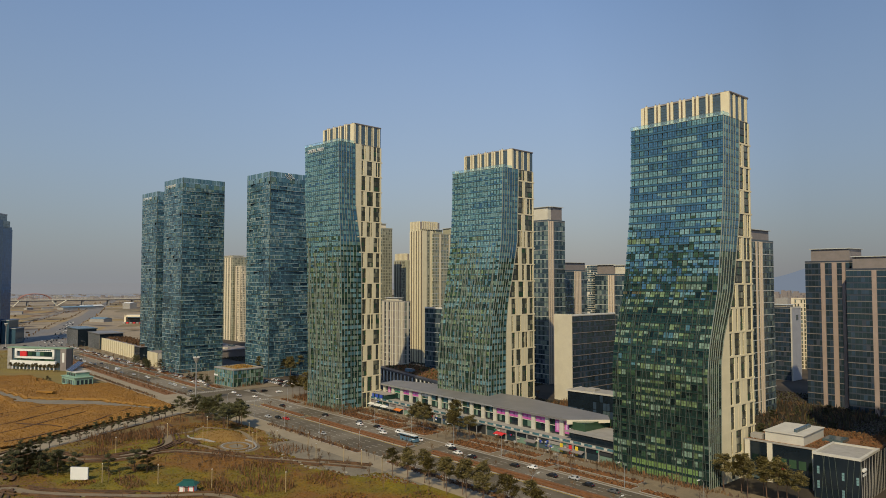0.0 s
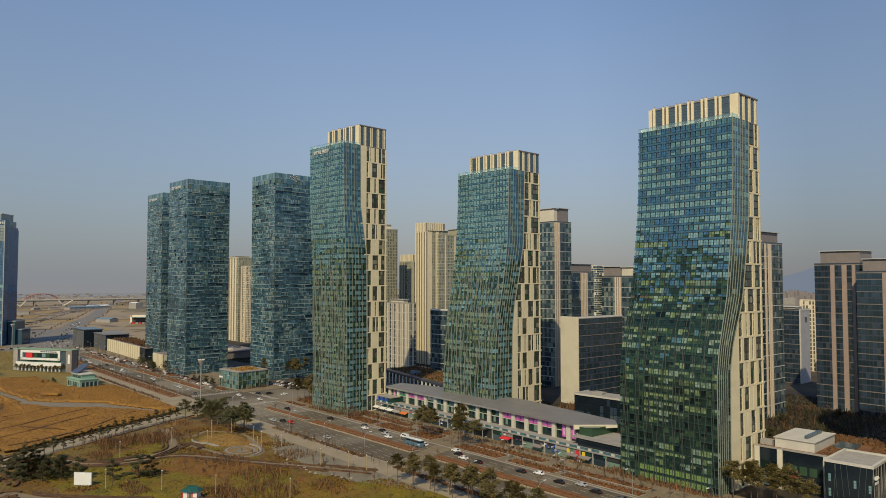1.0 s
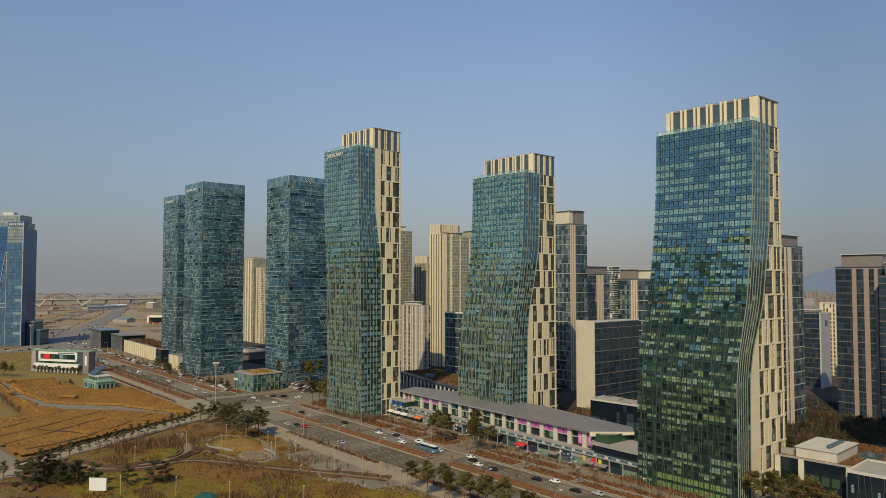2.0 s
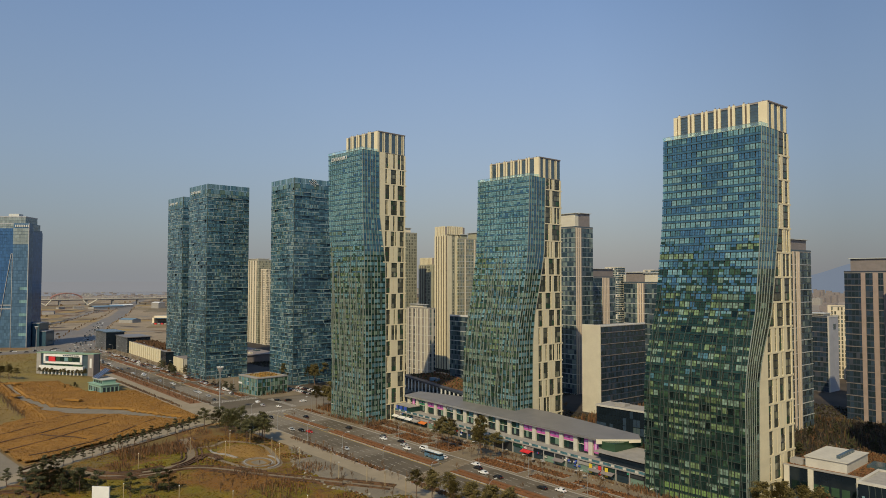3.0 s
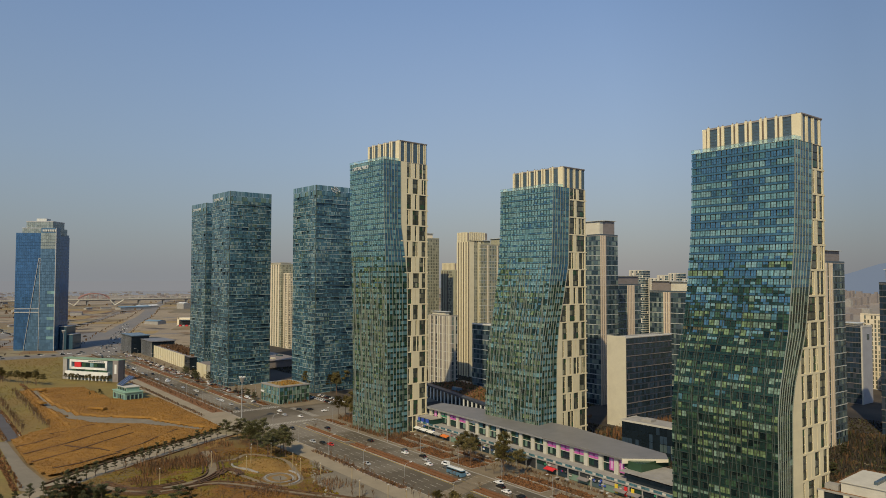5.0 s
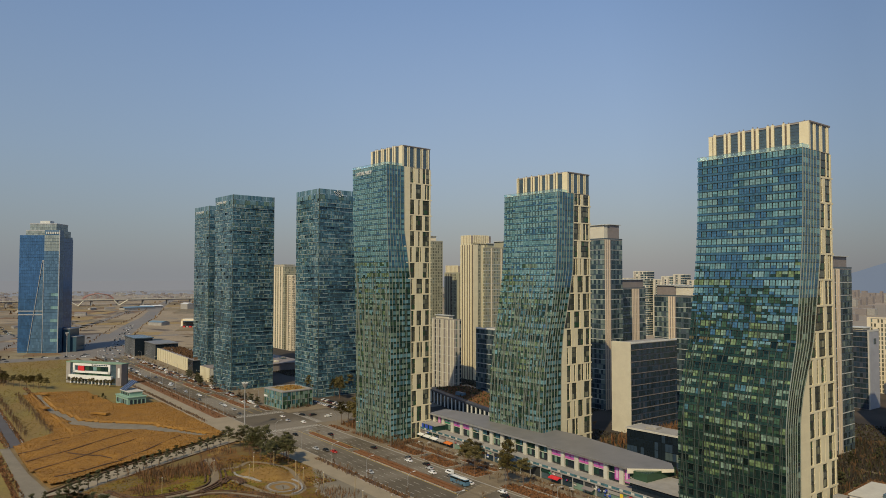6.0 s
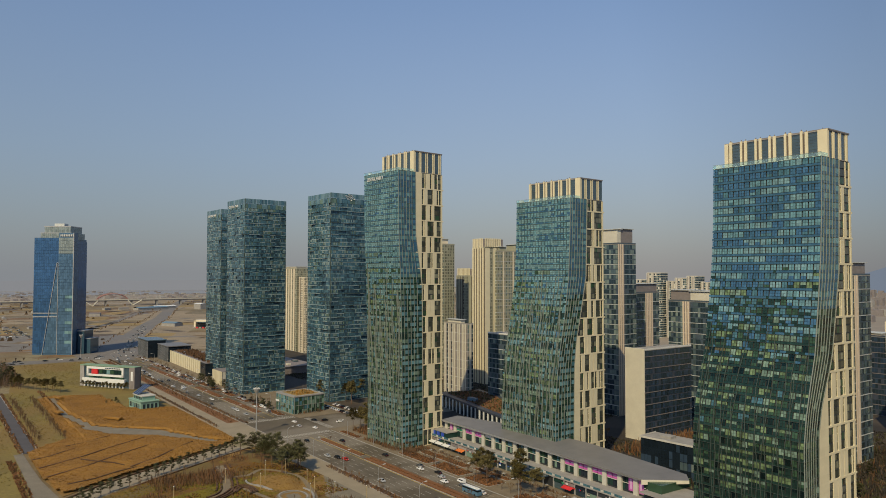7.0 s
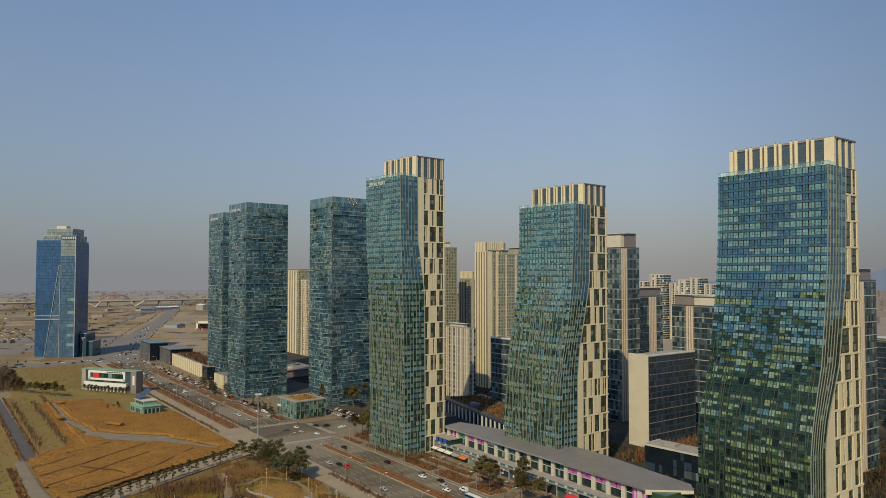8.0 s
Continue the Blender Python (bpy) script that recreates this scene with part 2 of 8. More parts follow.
SLATE_SET = [APT_DARK, glazing("slate_window", (0.035, 0.058, 0.09), 0.1, 1.6, tint=(0.6, 0.8, 1.0)), APT_DARK]
APT_WALL = surface("apartment_cladding", (0.062, 0.088, 0.108), (0.05, 0.07, 0.09), 0.3, rough=0.4)
PEACH = surface("peach_stone", (0.64, 0.53, 0.4), (0.57, 0.47, 0.355), 0.2, rough=0.65)
BEIGE = surface("beige_render", (0.7, 0.61, 0.45), (0.62, 0.54, 0.39), 0.15, rough=0.75)
OLIVE = surface("olive_render", (0.34, 0.33, 0.235), (0.28, 0.275, 0.195), 0.15, rough=0.75)
GRAVEL = surface("grey_gravel", (0.16, 0.136, 0.096), (0.208, 0.176, 0.124), 0.12, bump=0.3, fine=0.3)
BOULDER = surface("pale_boulder", (0.3, 0.27, 0.21), (0.22, 0.2, 0.15), 0.6, bump=0.4)
PINK = surface("magenta_poster", (0.4, 0.06, 0.3), (0.5, 0.14, 0.38), 0.8, rough=0.5)
REDP = surface("red_panel", (0.6, 0.03, 0.03), (0.5, 0.02, 0.03), 0.5, rough=0.5)
ORANGE = surface("orange_sign", (0.65, 0.18, 0.03), (0.55, 0.15, 0.03), 0.5, rough=0.5)
BLUEP = surface("blue_sign", (0.04, 0.09, 0.45), (0.03, 0.07, 0.36), 0.5, rough=0.5)
YELL = surface("yellow_banner", (0.7, 0.5, 0.03), (0.6, 0.42, 0.03), 0.5, rough=0.6)
GREENS = surface("green_sign", (0.03, 0.22, 0.12), (0.025, 0.17, 0.1), 0.5, rough=0.5)
TEALROOF = surface("green_tile_roof", (0.014, 0.08, 0.066), (0.01, 0.06, 0.05), 0.6, rough=0.4)
MINT = surface("mint_wall", (0.24, 0.38, 0.29), (0.2, 0.32, 0.25), 0.3, rough=0.6)
SOLAR = surface("solar_panel", (0.03, 0.04, 0.08), (0.02, 0.03, 0.06), 0.5, rough=0.15, ior=1.8)
BLUESHED = surface("blue_shed_roof", (0.14, 0.22, 0.28), (0.12, 0.19, 0.25), 0.1, rough=0.5)
BARK = surface("bark", (0.13, 0.085, 0.06), (0.09, 0.06, 0.045), 1.5)
PINEBARK = surface("pine_bark", (0.15, 0.085, 0.05), (0.1, 0.06, 0.04), 1.5)
NEEDLES = surface("pine_needles", (0.1, 0.074, 0.012), (0.064, 0.052, 0.01), 0.4, rough=0.7, island=0.45)
DEEPGREEN = surface("evergreen_leaves", (0.05, 0.05, 0.01), (0.034, 0.036, 0.008), 0.4, rough=0.7, island=0.45)
PINEDARK = surface("dark_pine_needles", (0.064, 0.06, 0.012), (0.045, 0.044, 0.01), 0.4, rough=0.7, island=0.45)
DARKHEDGE = surface("dark_hedge", (0.105, 0.051, 0.02), (0.068, 0.036, 0.015), 0.5, island=0.4)
TWIGS = surface("bare_twigs", (0.15, 0.088, 0.038), (0.11, 0.065, 0.03), 0.5, island=0.35)
# shrub colour lowered to carry the shade lying over the court
SHADESHRUB = surface("court_shrub", (0.037, 0.027, 0.015), (0.025, 0.019, 0.011), 0.5, island=0.4)
HEDGE = surface("russet_hedge", (0.19, 0.08, 0.026), (0.128, 0.056, 0.02), 0.5, island=0.4)
TYRE = surface("tyre", (0.02, 0.02, 0.02), (0.015, 0.015, 0.015), 2)
CARGLASS = glazing("car_glass", (0.012, 0.014, 0.016), 0.04, 1.5, 0.0)
CARS = {k: surface("car_paint_" + k, c, tuple(v * 0.92 for v in c), 0.5, rough=0.25) for k, c in
        {"white": (0.75, 0.75, 0.73), "black": (0.015, 0.015, 0.017), "silver": (0.4, 0.41, 0.42), "grey": (0.1, 0.105, 0.11), "red": (0.45, 0.03, 0.02)}.items()}
BUSBLUE = surface("bus_blue", (0.09, 0.18, 0.25), (0.08, 0.15, 0.22), 0.4, rough=0.3)
LAMP = surface("lamp_glass", (0.7, 0.7, 0.66), (0.6, 0.6, 0.57), 1, rough=0.3)
# the hills emit a blue-grey that stands in for the haze before them
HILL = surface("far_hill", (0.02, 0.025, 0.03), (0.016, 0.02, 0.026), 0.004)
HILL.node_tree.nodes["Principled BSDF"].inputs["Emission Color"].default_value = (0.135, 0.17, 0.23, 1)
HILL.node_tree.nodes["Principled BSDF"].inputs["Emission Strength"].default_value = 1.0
# backdrop ring along the horizon; its even glow paints the haze
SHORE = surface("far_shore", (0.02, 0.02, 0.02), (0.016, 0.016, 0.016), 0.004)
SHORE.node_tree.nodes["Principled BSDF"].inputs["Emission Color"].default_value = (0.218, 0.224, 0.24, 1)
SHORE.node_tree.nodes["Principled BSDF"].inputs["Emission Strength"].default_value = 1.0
FIELD_C = surface("grey_ash_field", (0.2, 0.18, 0.155), (0.145, 0.13, 0.112), 0.02, fine=0.35)
FIELD_D = surface("dark_fallow", (0.105, 0.075, 0.05), (0.075, 0.056, 0.04), 0.02, fine=0.35)
# paler and greyer than the near earth: distance haze put into the colour
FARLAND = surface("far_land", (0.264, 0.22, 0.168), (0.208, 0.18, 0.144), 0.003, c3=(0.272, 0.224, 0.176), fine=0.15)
FIELD_A = surface("dry_field", (0.22, 0.12, 0.042), (0.13, 0.074, 0.03), 0.018, fine=0.4, c3=(0.16, 0.128, 0.072))
FIELD_B = surface("bare_field", (0.29, 0.225, 0.14), (0.21, 0.165, 0.105), 0.016, fine=0.4)
WATER = surface("tidal_water", (0.25, 0.245, 0.24), (0.22, 0.215, 0.21), 0.003, rough=0.5)


# ---- mesh helpers ----
class MB:
    """Gathers vertices and faces, then makes one mesh."""
    def __init__(self):
        self.v, self.f, self.m = [], [], []

    def face(self, pts, mat=0):
        k = len(self.v)
        self.v.extend(tuple(p) for p in pts)
        self.f.append(tuple(range(k, k + len(pts))))
        self.m.append(mat)

    def box(self, x0, x1, y0, y1, z0, z1, mat=0, mx=None):
        k = len(self.v)
        pts = [(x0, y0, z0), (x1, y0, z0), (x1, y1, z0), (x0, y1, z0), (x0, y0, z1), (x1, y0, z1), (x1, y1, z1), (x0, y1, z1)]
        if mx is not None:
            pts = [tuple(mx @ Vector(p)) for p in pts]
        self.v.extend(pts)
        for q in ((3, 2, 1, 0), (4, 5, 6, 7), (0, 1, 5, 4), (1, 2, 6, 5), (2, 3, 7, 6), (3, 0, 4, 7)):
            self.f.append(tuple(k + i for i in q))
            self.m.append(mat)
        return self

    def prism(self, poly, z0, z1, mat=0, top=None):
        """poly: counter-clockwise points of the plan."""
        k, n = len(self.v), len(poly)
        self.v.extend((p[0], p[1], z0) for p in poly)
        self.v.extend((p[0], p[1], z1) for p in poly)
        for i in range(n):
            j = (i + 1) % n
            self.f.append((k + i, k + j, k + n + j, k + n + i))
            self.m.append(mat)
        self.f.append(tuple(k + n + i for i in range(n)))
        self.m.append(mat if top is None else top)
        self.f.append(tuple(k + n - 1 - i for i in range(n)))
        self.m.append(mat)
        return self

    def tube(self, p0, p1, r0, r1, n=6, mat=0):
        a, b = Vector(p0), Vector(p1)
        d = (b - a).normalized()
        s = d.orthogonal().normalized()
        t = d.cross(s)
        k = len(self.v)
        for c, r in ((a, r0), (b, r1)):
            for i in range(n):
                w = 2 * math.pi * i / n
                self.v.append(tuple(c + (s * math.cos(w) + t * math.sin(w)) * r))
        for i in range(n):
            j = (i + 1) % n
            self.f.append((k + i, k + j, k + n + j, k + n + i))
            self.m.append(mat)
        self.f.append(tuple(k + n + i for i in range(n)))
        self.m.append(mat)
        self.f.append(tuple(k + n - 1 - i for i in range(n)))
        self.m.append(mat)
        return self

    def mesh(self, name, mats):
        me = bpy.data.meshes.new(name)
        me.from_pydata(self.v, [], self.f)
        for m in (mats if isinstance(mats, (list, tuple)) else [mats]):
            me.materials.append(m)
        me.polygons.foreach_set("material_index", self.m)
        me.update()
        return me


def hoop(line, r):
    """A closed tube of square section along a ring of points."""
    mb, n = MB(), len(line)
    mid = sum(line, Vector()) / n
    for i, p in enumerate(line):
        out = (p - mid).normalized() * r
        side = (line[(i + 1) % n] - line[i - 1]).normalized().cross(out)
        mb.v.extend(tuple(p + a) for a in (out, side, -out, -side))
    for i in range(n):
        for k in range(4):
            a, b = i * 4, (i + 1) % n * 4
            mb.f.append((a + k, b + k, b + (k + 1) % 4, a + (k + 1) % 4))
            mb.m.append(0)
    return mb


def part(name, mb, mats, parent=None, label="", kind=""):
    ob = new(name, mb.mesh(name, mats) if isinstance(mb, MB) else mb)
    if parent is not None:
        ob.parent = parent
    return tagged(ob, label, "", "", kind)


def thing(name, x, y, z=0.0, rz=0.0, label="", category="", group="", kind=""):
    ob = new(name)
    ob.matrix_world = pose(x, y, z, 0, 0, rz)
    ob.empty_display_size = 1
    return tagged(ob, label, category, group, kind)


def one(name, mb, mats, label="", category="", group="", kind=""):
    return tagged(new(name, mb.mesh(name, mats)), label, category, group, kind)


def lerp_table(table, z):
    if z <= table[0][0]:
        return table[0][1]
    for (z0, a), (z1, b) in zip(table, table[1:]):
        if z <= z1:
            w = (z - z0) / (z1 - z0)
            return a + (b - a) * w
    return table[-1][1]


def unit_pane(name, m):
    return MB().box(0, 1, -0.04, 0.04, 0, 1).mesh(name, m)


pane_meshes = {}


def panes(parent, items, mats, single=0, name="pane"):
    """items: (matrix, width, height, material index). The first `single` are objects of their own, the rest one joined part."""
    mb = MB()
    for i, (mx, w, h, s) in enumerate(items):
        if i < single:
            key = mats[s].name
            if key not in pane_meshes:
                pane_meshes[key] = unit_pane("pane", mats[s])
            ob = new(name, pane_meshes[key])
            ob.parent = parent
            ob.matrix_basis = mx @ Matrix.Diagonal((w, 1, h, 1))
        else:
            mb.box(0, w, -0.04, 0.04, 0, h, s, mx)
    if mb.f:
        part("glazing", mb, mats, parent, kind="stuff")


def frame_mx(o, xd, zd):
    """A pane's matrix from its lower left corner, its width's and its height's direction; outward is -y."""
    xd, zd = Vector(xd).normalized(), Vector(zd).normalized()
    yd = zd.cross(xd).normalized()
    m = Matrix((xd, yd, zd)).transposed().to_4x4()
    m.translation = o
    return m

# ---- the ground ----
FH = 3.1


def sheet(name, poly, z, mat, label="", kind="structure", thick=0.12):
    return one(name, MB().prism(poly, z - thick, z), mat, label, name.replace("_", " "), "", kind)


def ribbon(pts, width):
    """The plan of a strip along a line."""
    left, right = [], []
    for i, p in enumerate(pts):
        a, b = Vector(pts[max(i - 1, 0)]), Vector(pts[min(i + 1, len(pts) - 1)])
        d = (b - a).normalized()
        n = Vector((-d.y, d.x))
        w = width[i] if isinstance(width, (list, tuple)) else width
        left.append(tuple(Vector(p) + n * w / 2))
        right.append(tuple(Vector(p) - n * w / 2))
    return right + left[::-1]


def strip(mb, pts, width, z, mat=0, thick=0.1):
    """Quads along a line, so that a bent strip stays sound."""
    poly = ribbon(pts, width)
    n = len(pts)
    for i in range(n - 1):
        a, b, c, d = poly[i], poly[i + 1], poly[2 * n - 2 - i], poly[2 * n - 1 - i]
        mb.prism([a, b, c, d], z - thick, z, mat)


# ---- curtain-wall towers with a stone spine ----
def glass_tower(name, px, py, rot, W, lean, edge, depth, ztop, zcrown, crown_v, crown_u, blank, seed, label, single=300, sign=False, fins=0.6, dim=0.25, bright=0.0, pitch=1.3, lift=0.0):
    """px, py: the front right corner at the ground. lean: (z, set-back of the glass front). edge: (z, where the glass ends and the stone begins
    on the end wall). blank: (z0, z1, where the window columns begin) of plain stone beside the glass."""
    rnd = random.Random(seed)
    T = thing(name, px, py, 0, rot, label, "tower", "glass towers with stone spines")
    nf = int(ztop / FH)
    fh = ztop / nf
    # core
    core = MB()
    for k in range(nf):
        z0, z1 = k * fh, (k + 1) * fh
        a0, a1, b0, b1 = lerp_table(lean, z0) + 0.5, lerp_table(lean, z1) + 0.5, lerp_table(edge, z0), lerp_table(edge, z1)
        u0, u1 = -W + 0.4, -0.4
        lo = [(u0, a0, z0), (u1, a0, z0), (u1, b0 + 1, z0), (u0, b0 + 1, z0)]
        hi = [(u0, a1, z1), (u1, a1, z1), (u1, b1 + 1, z1), (u0, b1 + 1, z1)]
        for i in range(4):
            j = (i + 1) % 4
            core.face((lo[i], lo[j], hi[j], hi[i]))
        if k == nf - 1:
            core.face(hi)
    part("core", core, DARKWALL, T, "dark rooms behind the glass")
    # front and end glass
    nx = 2 * int(W / 2.1)
    pw = W / nx
    items = []
    for k in range(nf):
        z0, z1 = k * fh, (k + 1) * fh
        a0, a1 = lerp_table(lean, z0), lerp_table(lean, z1)
        zd = Vector((0, a1 - a0, fh))
        L = zd.length
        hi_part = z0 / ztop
        # higher floors turn bluer: reflected sky is put into the pane colours
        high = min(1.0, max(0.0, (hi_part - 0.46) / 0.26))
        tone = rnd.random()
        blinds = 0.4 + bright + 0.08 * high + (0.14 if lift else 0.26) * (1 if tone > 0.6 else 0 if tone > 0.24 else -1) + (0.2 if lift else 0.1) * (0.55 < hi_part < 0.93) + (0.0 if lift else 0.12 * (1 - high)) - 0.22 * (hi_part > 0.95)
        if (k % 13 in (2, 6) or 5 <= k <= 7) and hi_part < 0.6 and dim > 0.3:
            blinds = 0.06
        left, upper, lower = 0, 0, 0
        for i in range(nx):
            gap = 0.2 if i % 2 == 0 else 0.06
            o = Vector((-W + i * pw + gap, a0, z0))
            if i % 2 == 0:
                left -= 1
                if left <= 0:
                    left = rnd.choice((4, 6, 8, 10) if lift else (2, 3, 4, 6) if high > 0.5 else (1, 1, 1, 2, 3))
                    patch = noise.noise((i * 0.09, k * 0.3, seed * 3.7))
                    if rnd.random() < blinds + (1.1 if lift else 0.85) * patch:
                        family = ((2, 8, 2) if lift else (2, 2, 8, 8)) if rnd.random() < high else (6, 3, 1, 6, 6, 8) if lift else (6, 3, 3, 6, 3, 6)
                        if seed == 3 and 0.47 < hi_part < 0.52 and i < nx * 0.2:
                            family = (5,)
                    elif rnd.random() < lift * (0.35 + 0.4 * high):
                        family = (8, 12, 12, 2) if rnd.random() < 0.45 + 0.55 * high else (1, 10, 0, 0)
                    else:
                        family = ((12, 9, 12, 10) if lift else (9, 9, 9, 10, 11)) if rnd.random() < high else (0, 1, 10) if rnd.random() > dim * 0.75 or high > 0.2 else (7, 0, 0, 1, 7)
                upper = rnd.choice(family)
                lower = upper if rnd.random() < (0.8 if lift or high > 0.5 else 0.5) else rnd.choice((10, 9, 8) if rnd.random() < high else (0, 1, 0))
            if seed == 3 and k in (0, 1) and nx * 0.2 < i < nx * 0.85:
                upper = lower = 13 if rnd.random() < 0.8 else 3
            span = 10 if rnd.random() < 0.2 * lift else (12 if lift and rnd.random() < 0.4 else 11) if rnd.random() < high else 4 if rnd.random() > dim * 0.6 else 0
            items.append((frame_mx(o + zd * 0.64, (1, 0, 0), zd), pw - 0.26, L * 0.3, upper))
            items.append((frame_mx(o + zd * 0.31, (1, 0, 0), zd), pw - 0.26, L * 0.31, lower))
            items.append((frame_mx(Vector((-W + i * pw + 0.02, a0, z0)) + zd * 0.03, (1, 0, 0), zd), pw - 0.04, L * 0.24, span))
        # upper end panes take the same painted sky blue
        b0, b1 = lerp_table(edge, z0), lerp_table(edge, z1)
        ne = max(3, int(round((b0 - a0) / 2.0)))
        zm = Vector((0, (a1 + b1) / 2 - (a0 + b0) / 2, fh))
        for i in range(ne):
            q = a0 + (b0 - a0) * i / ne
            q1 = a0 + (b0 - a0) * (i + 1) / ne
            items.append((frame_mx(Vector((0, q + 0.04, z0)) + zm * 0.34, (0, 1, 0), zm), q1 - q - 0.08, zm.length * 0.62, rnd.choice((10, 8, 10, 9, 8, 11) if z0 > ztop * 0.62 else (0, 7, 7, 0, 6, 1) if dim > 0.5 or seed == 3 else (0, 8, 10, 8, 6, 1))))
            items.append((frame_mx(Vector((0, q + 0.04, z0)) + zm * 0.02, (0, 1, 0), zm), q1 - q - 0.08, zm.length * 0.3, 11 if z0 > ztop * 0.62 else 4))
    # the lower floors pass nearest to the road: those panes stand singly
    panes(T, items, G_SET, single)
    # slanting fins over the front
    n_fin = int(W / pitch)
    fw = 0.062 if fins < 0.7 else 0.09
    for i in range(n_fin):
        u, s = -W + (i + 0.5) * W / n_fin, 1 if i % 2 else -1
        pts, turn = [], rnd.uniform(18, 34)
        top = ztop * (min(0.99, fins * rnd.uniform(0.75, 1.15)) if i % 5 or fins < 0.7 else 0.99)
        slope = rnd.uniform(0.05, 0.11)
        z = 0.0
        while z < top:
            pts.append((u, lerp_table(lean, z) - 0.16, z))
            z += fh
            u += s * slope * fh
            turn -= fh
            if turn < 0 or u > -0.3 or u < -W + 0.3:
                s, turn = -s, rnd.uniform(20, 36)
                u = min(max(u, -W + 0.3), -0.3)
        fin = MB()
        for a, b in zip(pts, pts[1:]):
            fin.face([(a[0] - fw, a[1] - 0.24, a[2]), (a[0] + fw, a[1] - 0.24, a[2]), (b[0] + fw, b[1] - 0.24, b[2]), (b[0] - fw, b[1] - 0.24, b[2])])
            for sx in (-fw, fw):
                q = [(a[0] + sx, a[1] - 0.24, a[2]), (a[0] + sx, a[1] + 0.14, a[2]), (b[0] + sx, b[1] + 0.14, b[2]), (b[0] + sx, b[1] - 0.24, b[2])]
                fin.face(q if sx > 0 else q[::-1])
        part("fin", fin, EDGEFIN if lift else FIN, T)
    for w in (0.0, 0.14, 0.3, 0.46, 0.62, 0.78, 1.0):
        fin = MB()
        zs = [k * fh for k in range(nf + 1)]
        pts = [(0.14, lerp_table(lean, z) + (lerp_table(edge, z) - lerp_table(lean, z)) * w, z) for z in zs]
        for a, b in zip(pts, pts[1:]):
            fin.face([(a[0] + 0.1, a[1] - 0.11, a[2]), (a[0] + 0.1, a[1] + 0.11, a[2]), (b[0] + 0.1, b[1] + 0.11, b[2]), (b[0] + 0.1, b[1] - 0.11, b[2])])
            for sy in (-0.11, 0.11):
                q = [(a[0] - 0.2, a[1] + sy, a[2]), (a[0] + 0.1, a[1] + sy, a[2]), (b[0] + 0.1, b[1] + sy, b[2]), (b[0] - 0.2, b[1] + sy, b[2])]
                fin.face(q if sy < 0 else q[::-1])
        part("edge_fin", fin, EDGEFIN, T)
    # floor lines
    lines = MB()
    for k in range(1, nf + 1):
        z = k * fh
        a = lerp_table(lean, z)
        lines.box(-W, 0.02, a - 0.08, a + 0.3, z - 0.05, z + 0.05)
        lines.box(-0.3, 0.1, a, lerp_table(edge, z), z - 0.06, z + 0.06)
    part("floor_line", lines, FIN, T, "thin grey floor edges", kind="stuff")
    # stone spine: body, bars, piers, windows
    body = MB()
    for k in range(nf):
        z0, z1 = k * fh, (k + 1) * fh
        b0, b1 = lerp_table(edge, z0), lerp_table(edge, z1)
        lo = [(-W, b0, z0), (-0.3, b0, z0), (-0.3, depth, z0), (-W, depth, z0)]
        hi = [(-W, b1, z1), (-0.3, b1, z1), (-0.3, depth, z1), (-W, depth, z1)]
        for i in range(4):
            j = (i + 1) % 4
            body.face((lo[i], lo[j], hi[j], hi[i]), 0 if i != 1 else 1)
    body.face([(-W, lerp_table(edge, ztop), ztop), (-0.3, lerp_table(edge, ztop), ztop), (-0.3, depth, ztop), (-W, depth, ztop)])
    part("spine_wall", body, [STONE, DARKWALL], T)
    cell = fh * 3
    ncell = int(ztop / cell)
    wins = []
    for c in range(ncell + 1):
        z0, z1 = c * cell, min((c + 1) * cell, ztop)
        if z1 - z0 < 1:
            continue
        zmid = (z0 + z1) / 2
        e0, e1 = lerp_table(edge, z0), lerp_table(edge, z1)
        em = max(e0, e1) if abs(e1 - e0) < 3 else (e0 + e1) / 2
        plain = blank[0] <= zmid <= blank[1]
        bar = MB().box(-0.35, 0.14, min(e0, e1) if c else e0, depth + 0.9, z0 - 0.34, z0 + 0.34)
        part("bar", bar, STONE, T)
        # sloping stone edge, following the glass
        rim = MB()
        n = 3
        for k in range(n):
            za, zb = z0 + (z1 - z0) * k / n, z0 + (z1 - z0) * (k + 1) / n
            ea, eb = lerp_table(edge, za), lerp_table(edge, zb)
            wa, wb = (max(0.6, blank[2] - ea), max(0.6, blank[2] - eb)) if plain else (0.6, 0.6)
            lo = [(-0.32, ea, za), (0.12, ea, za), (0.12, ea + wa, za), (-0.32, ea + wa, za)]
            hi = [(-0.32, eb, zb), (0.12, eb, zb), (0.12, eb + wb, zb), (-0.32, eb + wb, zb)]
            for i in range(4):
                j = (i + 1) % 4
                rim.face((lo[i], lo[j], hi[j], hi[i]))
        part("edge_pier", rim, STONE, T)
        start = max(em + 0.6, blank[2]) if plain else em + 0.6
        width = depth - start
        cols = max(1, int(round(width / 5.6)))
        edges = []
        for i in range(cols + 1):
            y = start + width * i / cols
            if 0 < i < cols:
                y += (0.9 if (c + i) % 2 else -0.9)
            edges.append(y)
        for i, y in enumerate(edges):
            if i == 0:
                continue
            pw2 = 0.9 if i == cols else rnd.choice((2.1, 2.9))
            part("pier", MB().box(-0.32, 0.1, y - pw2, y + (0.1 if i == cols else 0), z0 + 0.34, z1 - 0.34), STONE, T)
            if y - edges[i - 1] < 3.6 or rnd.random() < 0.6:
                continue
            thin = (edges[i - 1] + y) / 2 + rnd.choice((-0.6, 0.6))
            part("pier", MB().box(-0.32, 0.04, thin - 0.22, thin + 0.22, z0 + 0.34, z1 - 0.34), STONE, T)
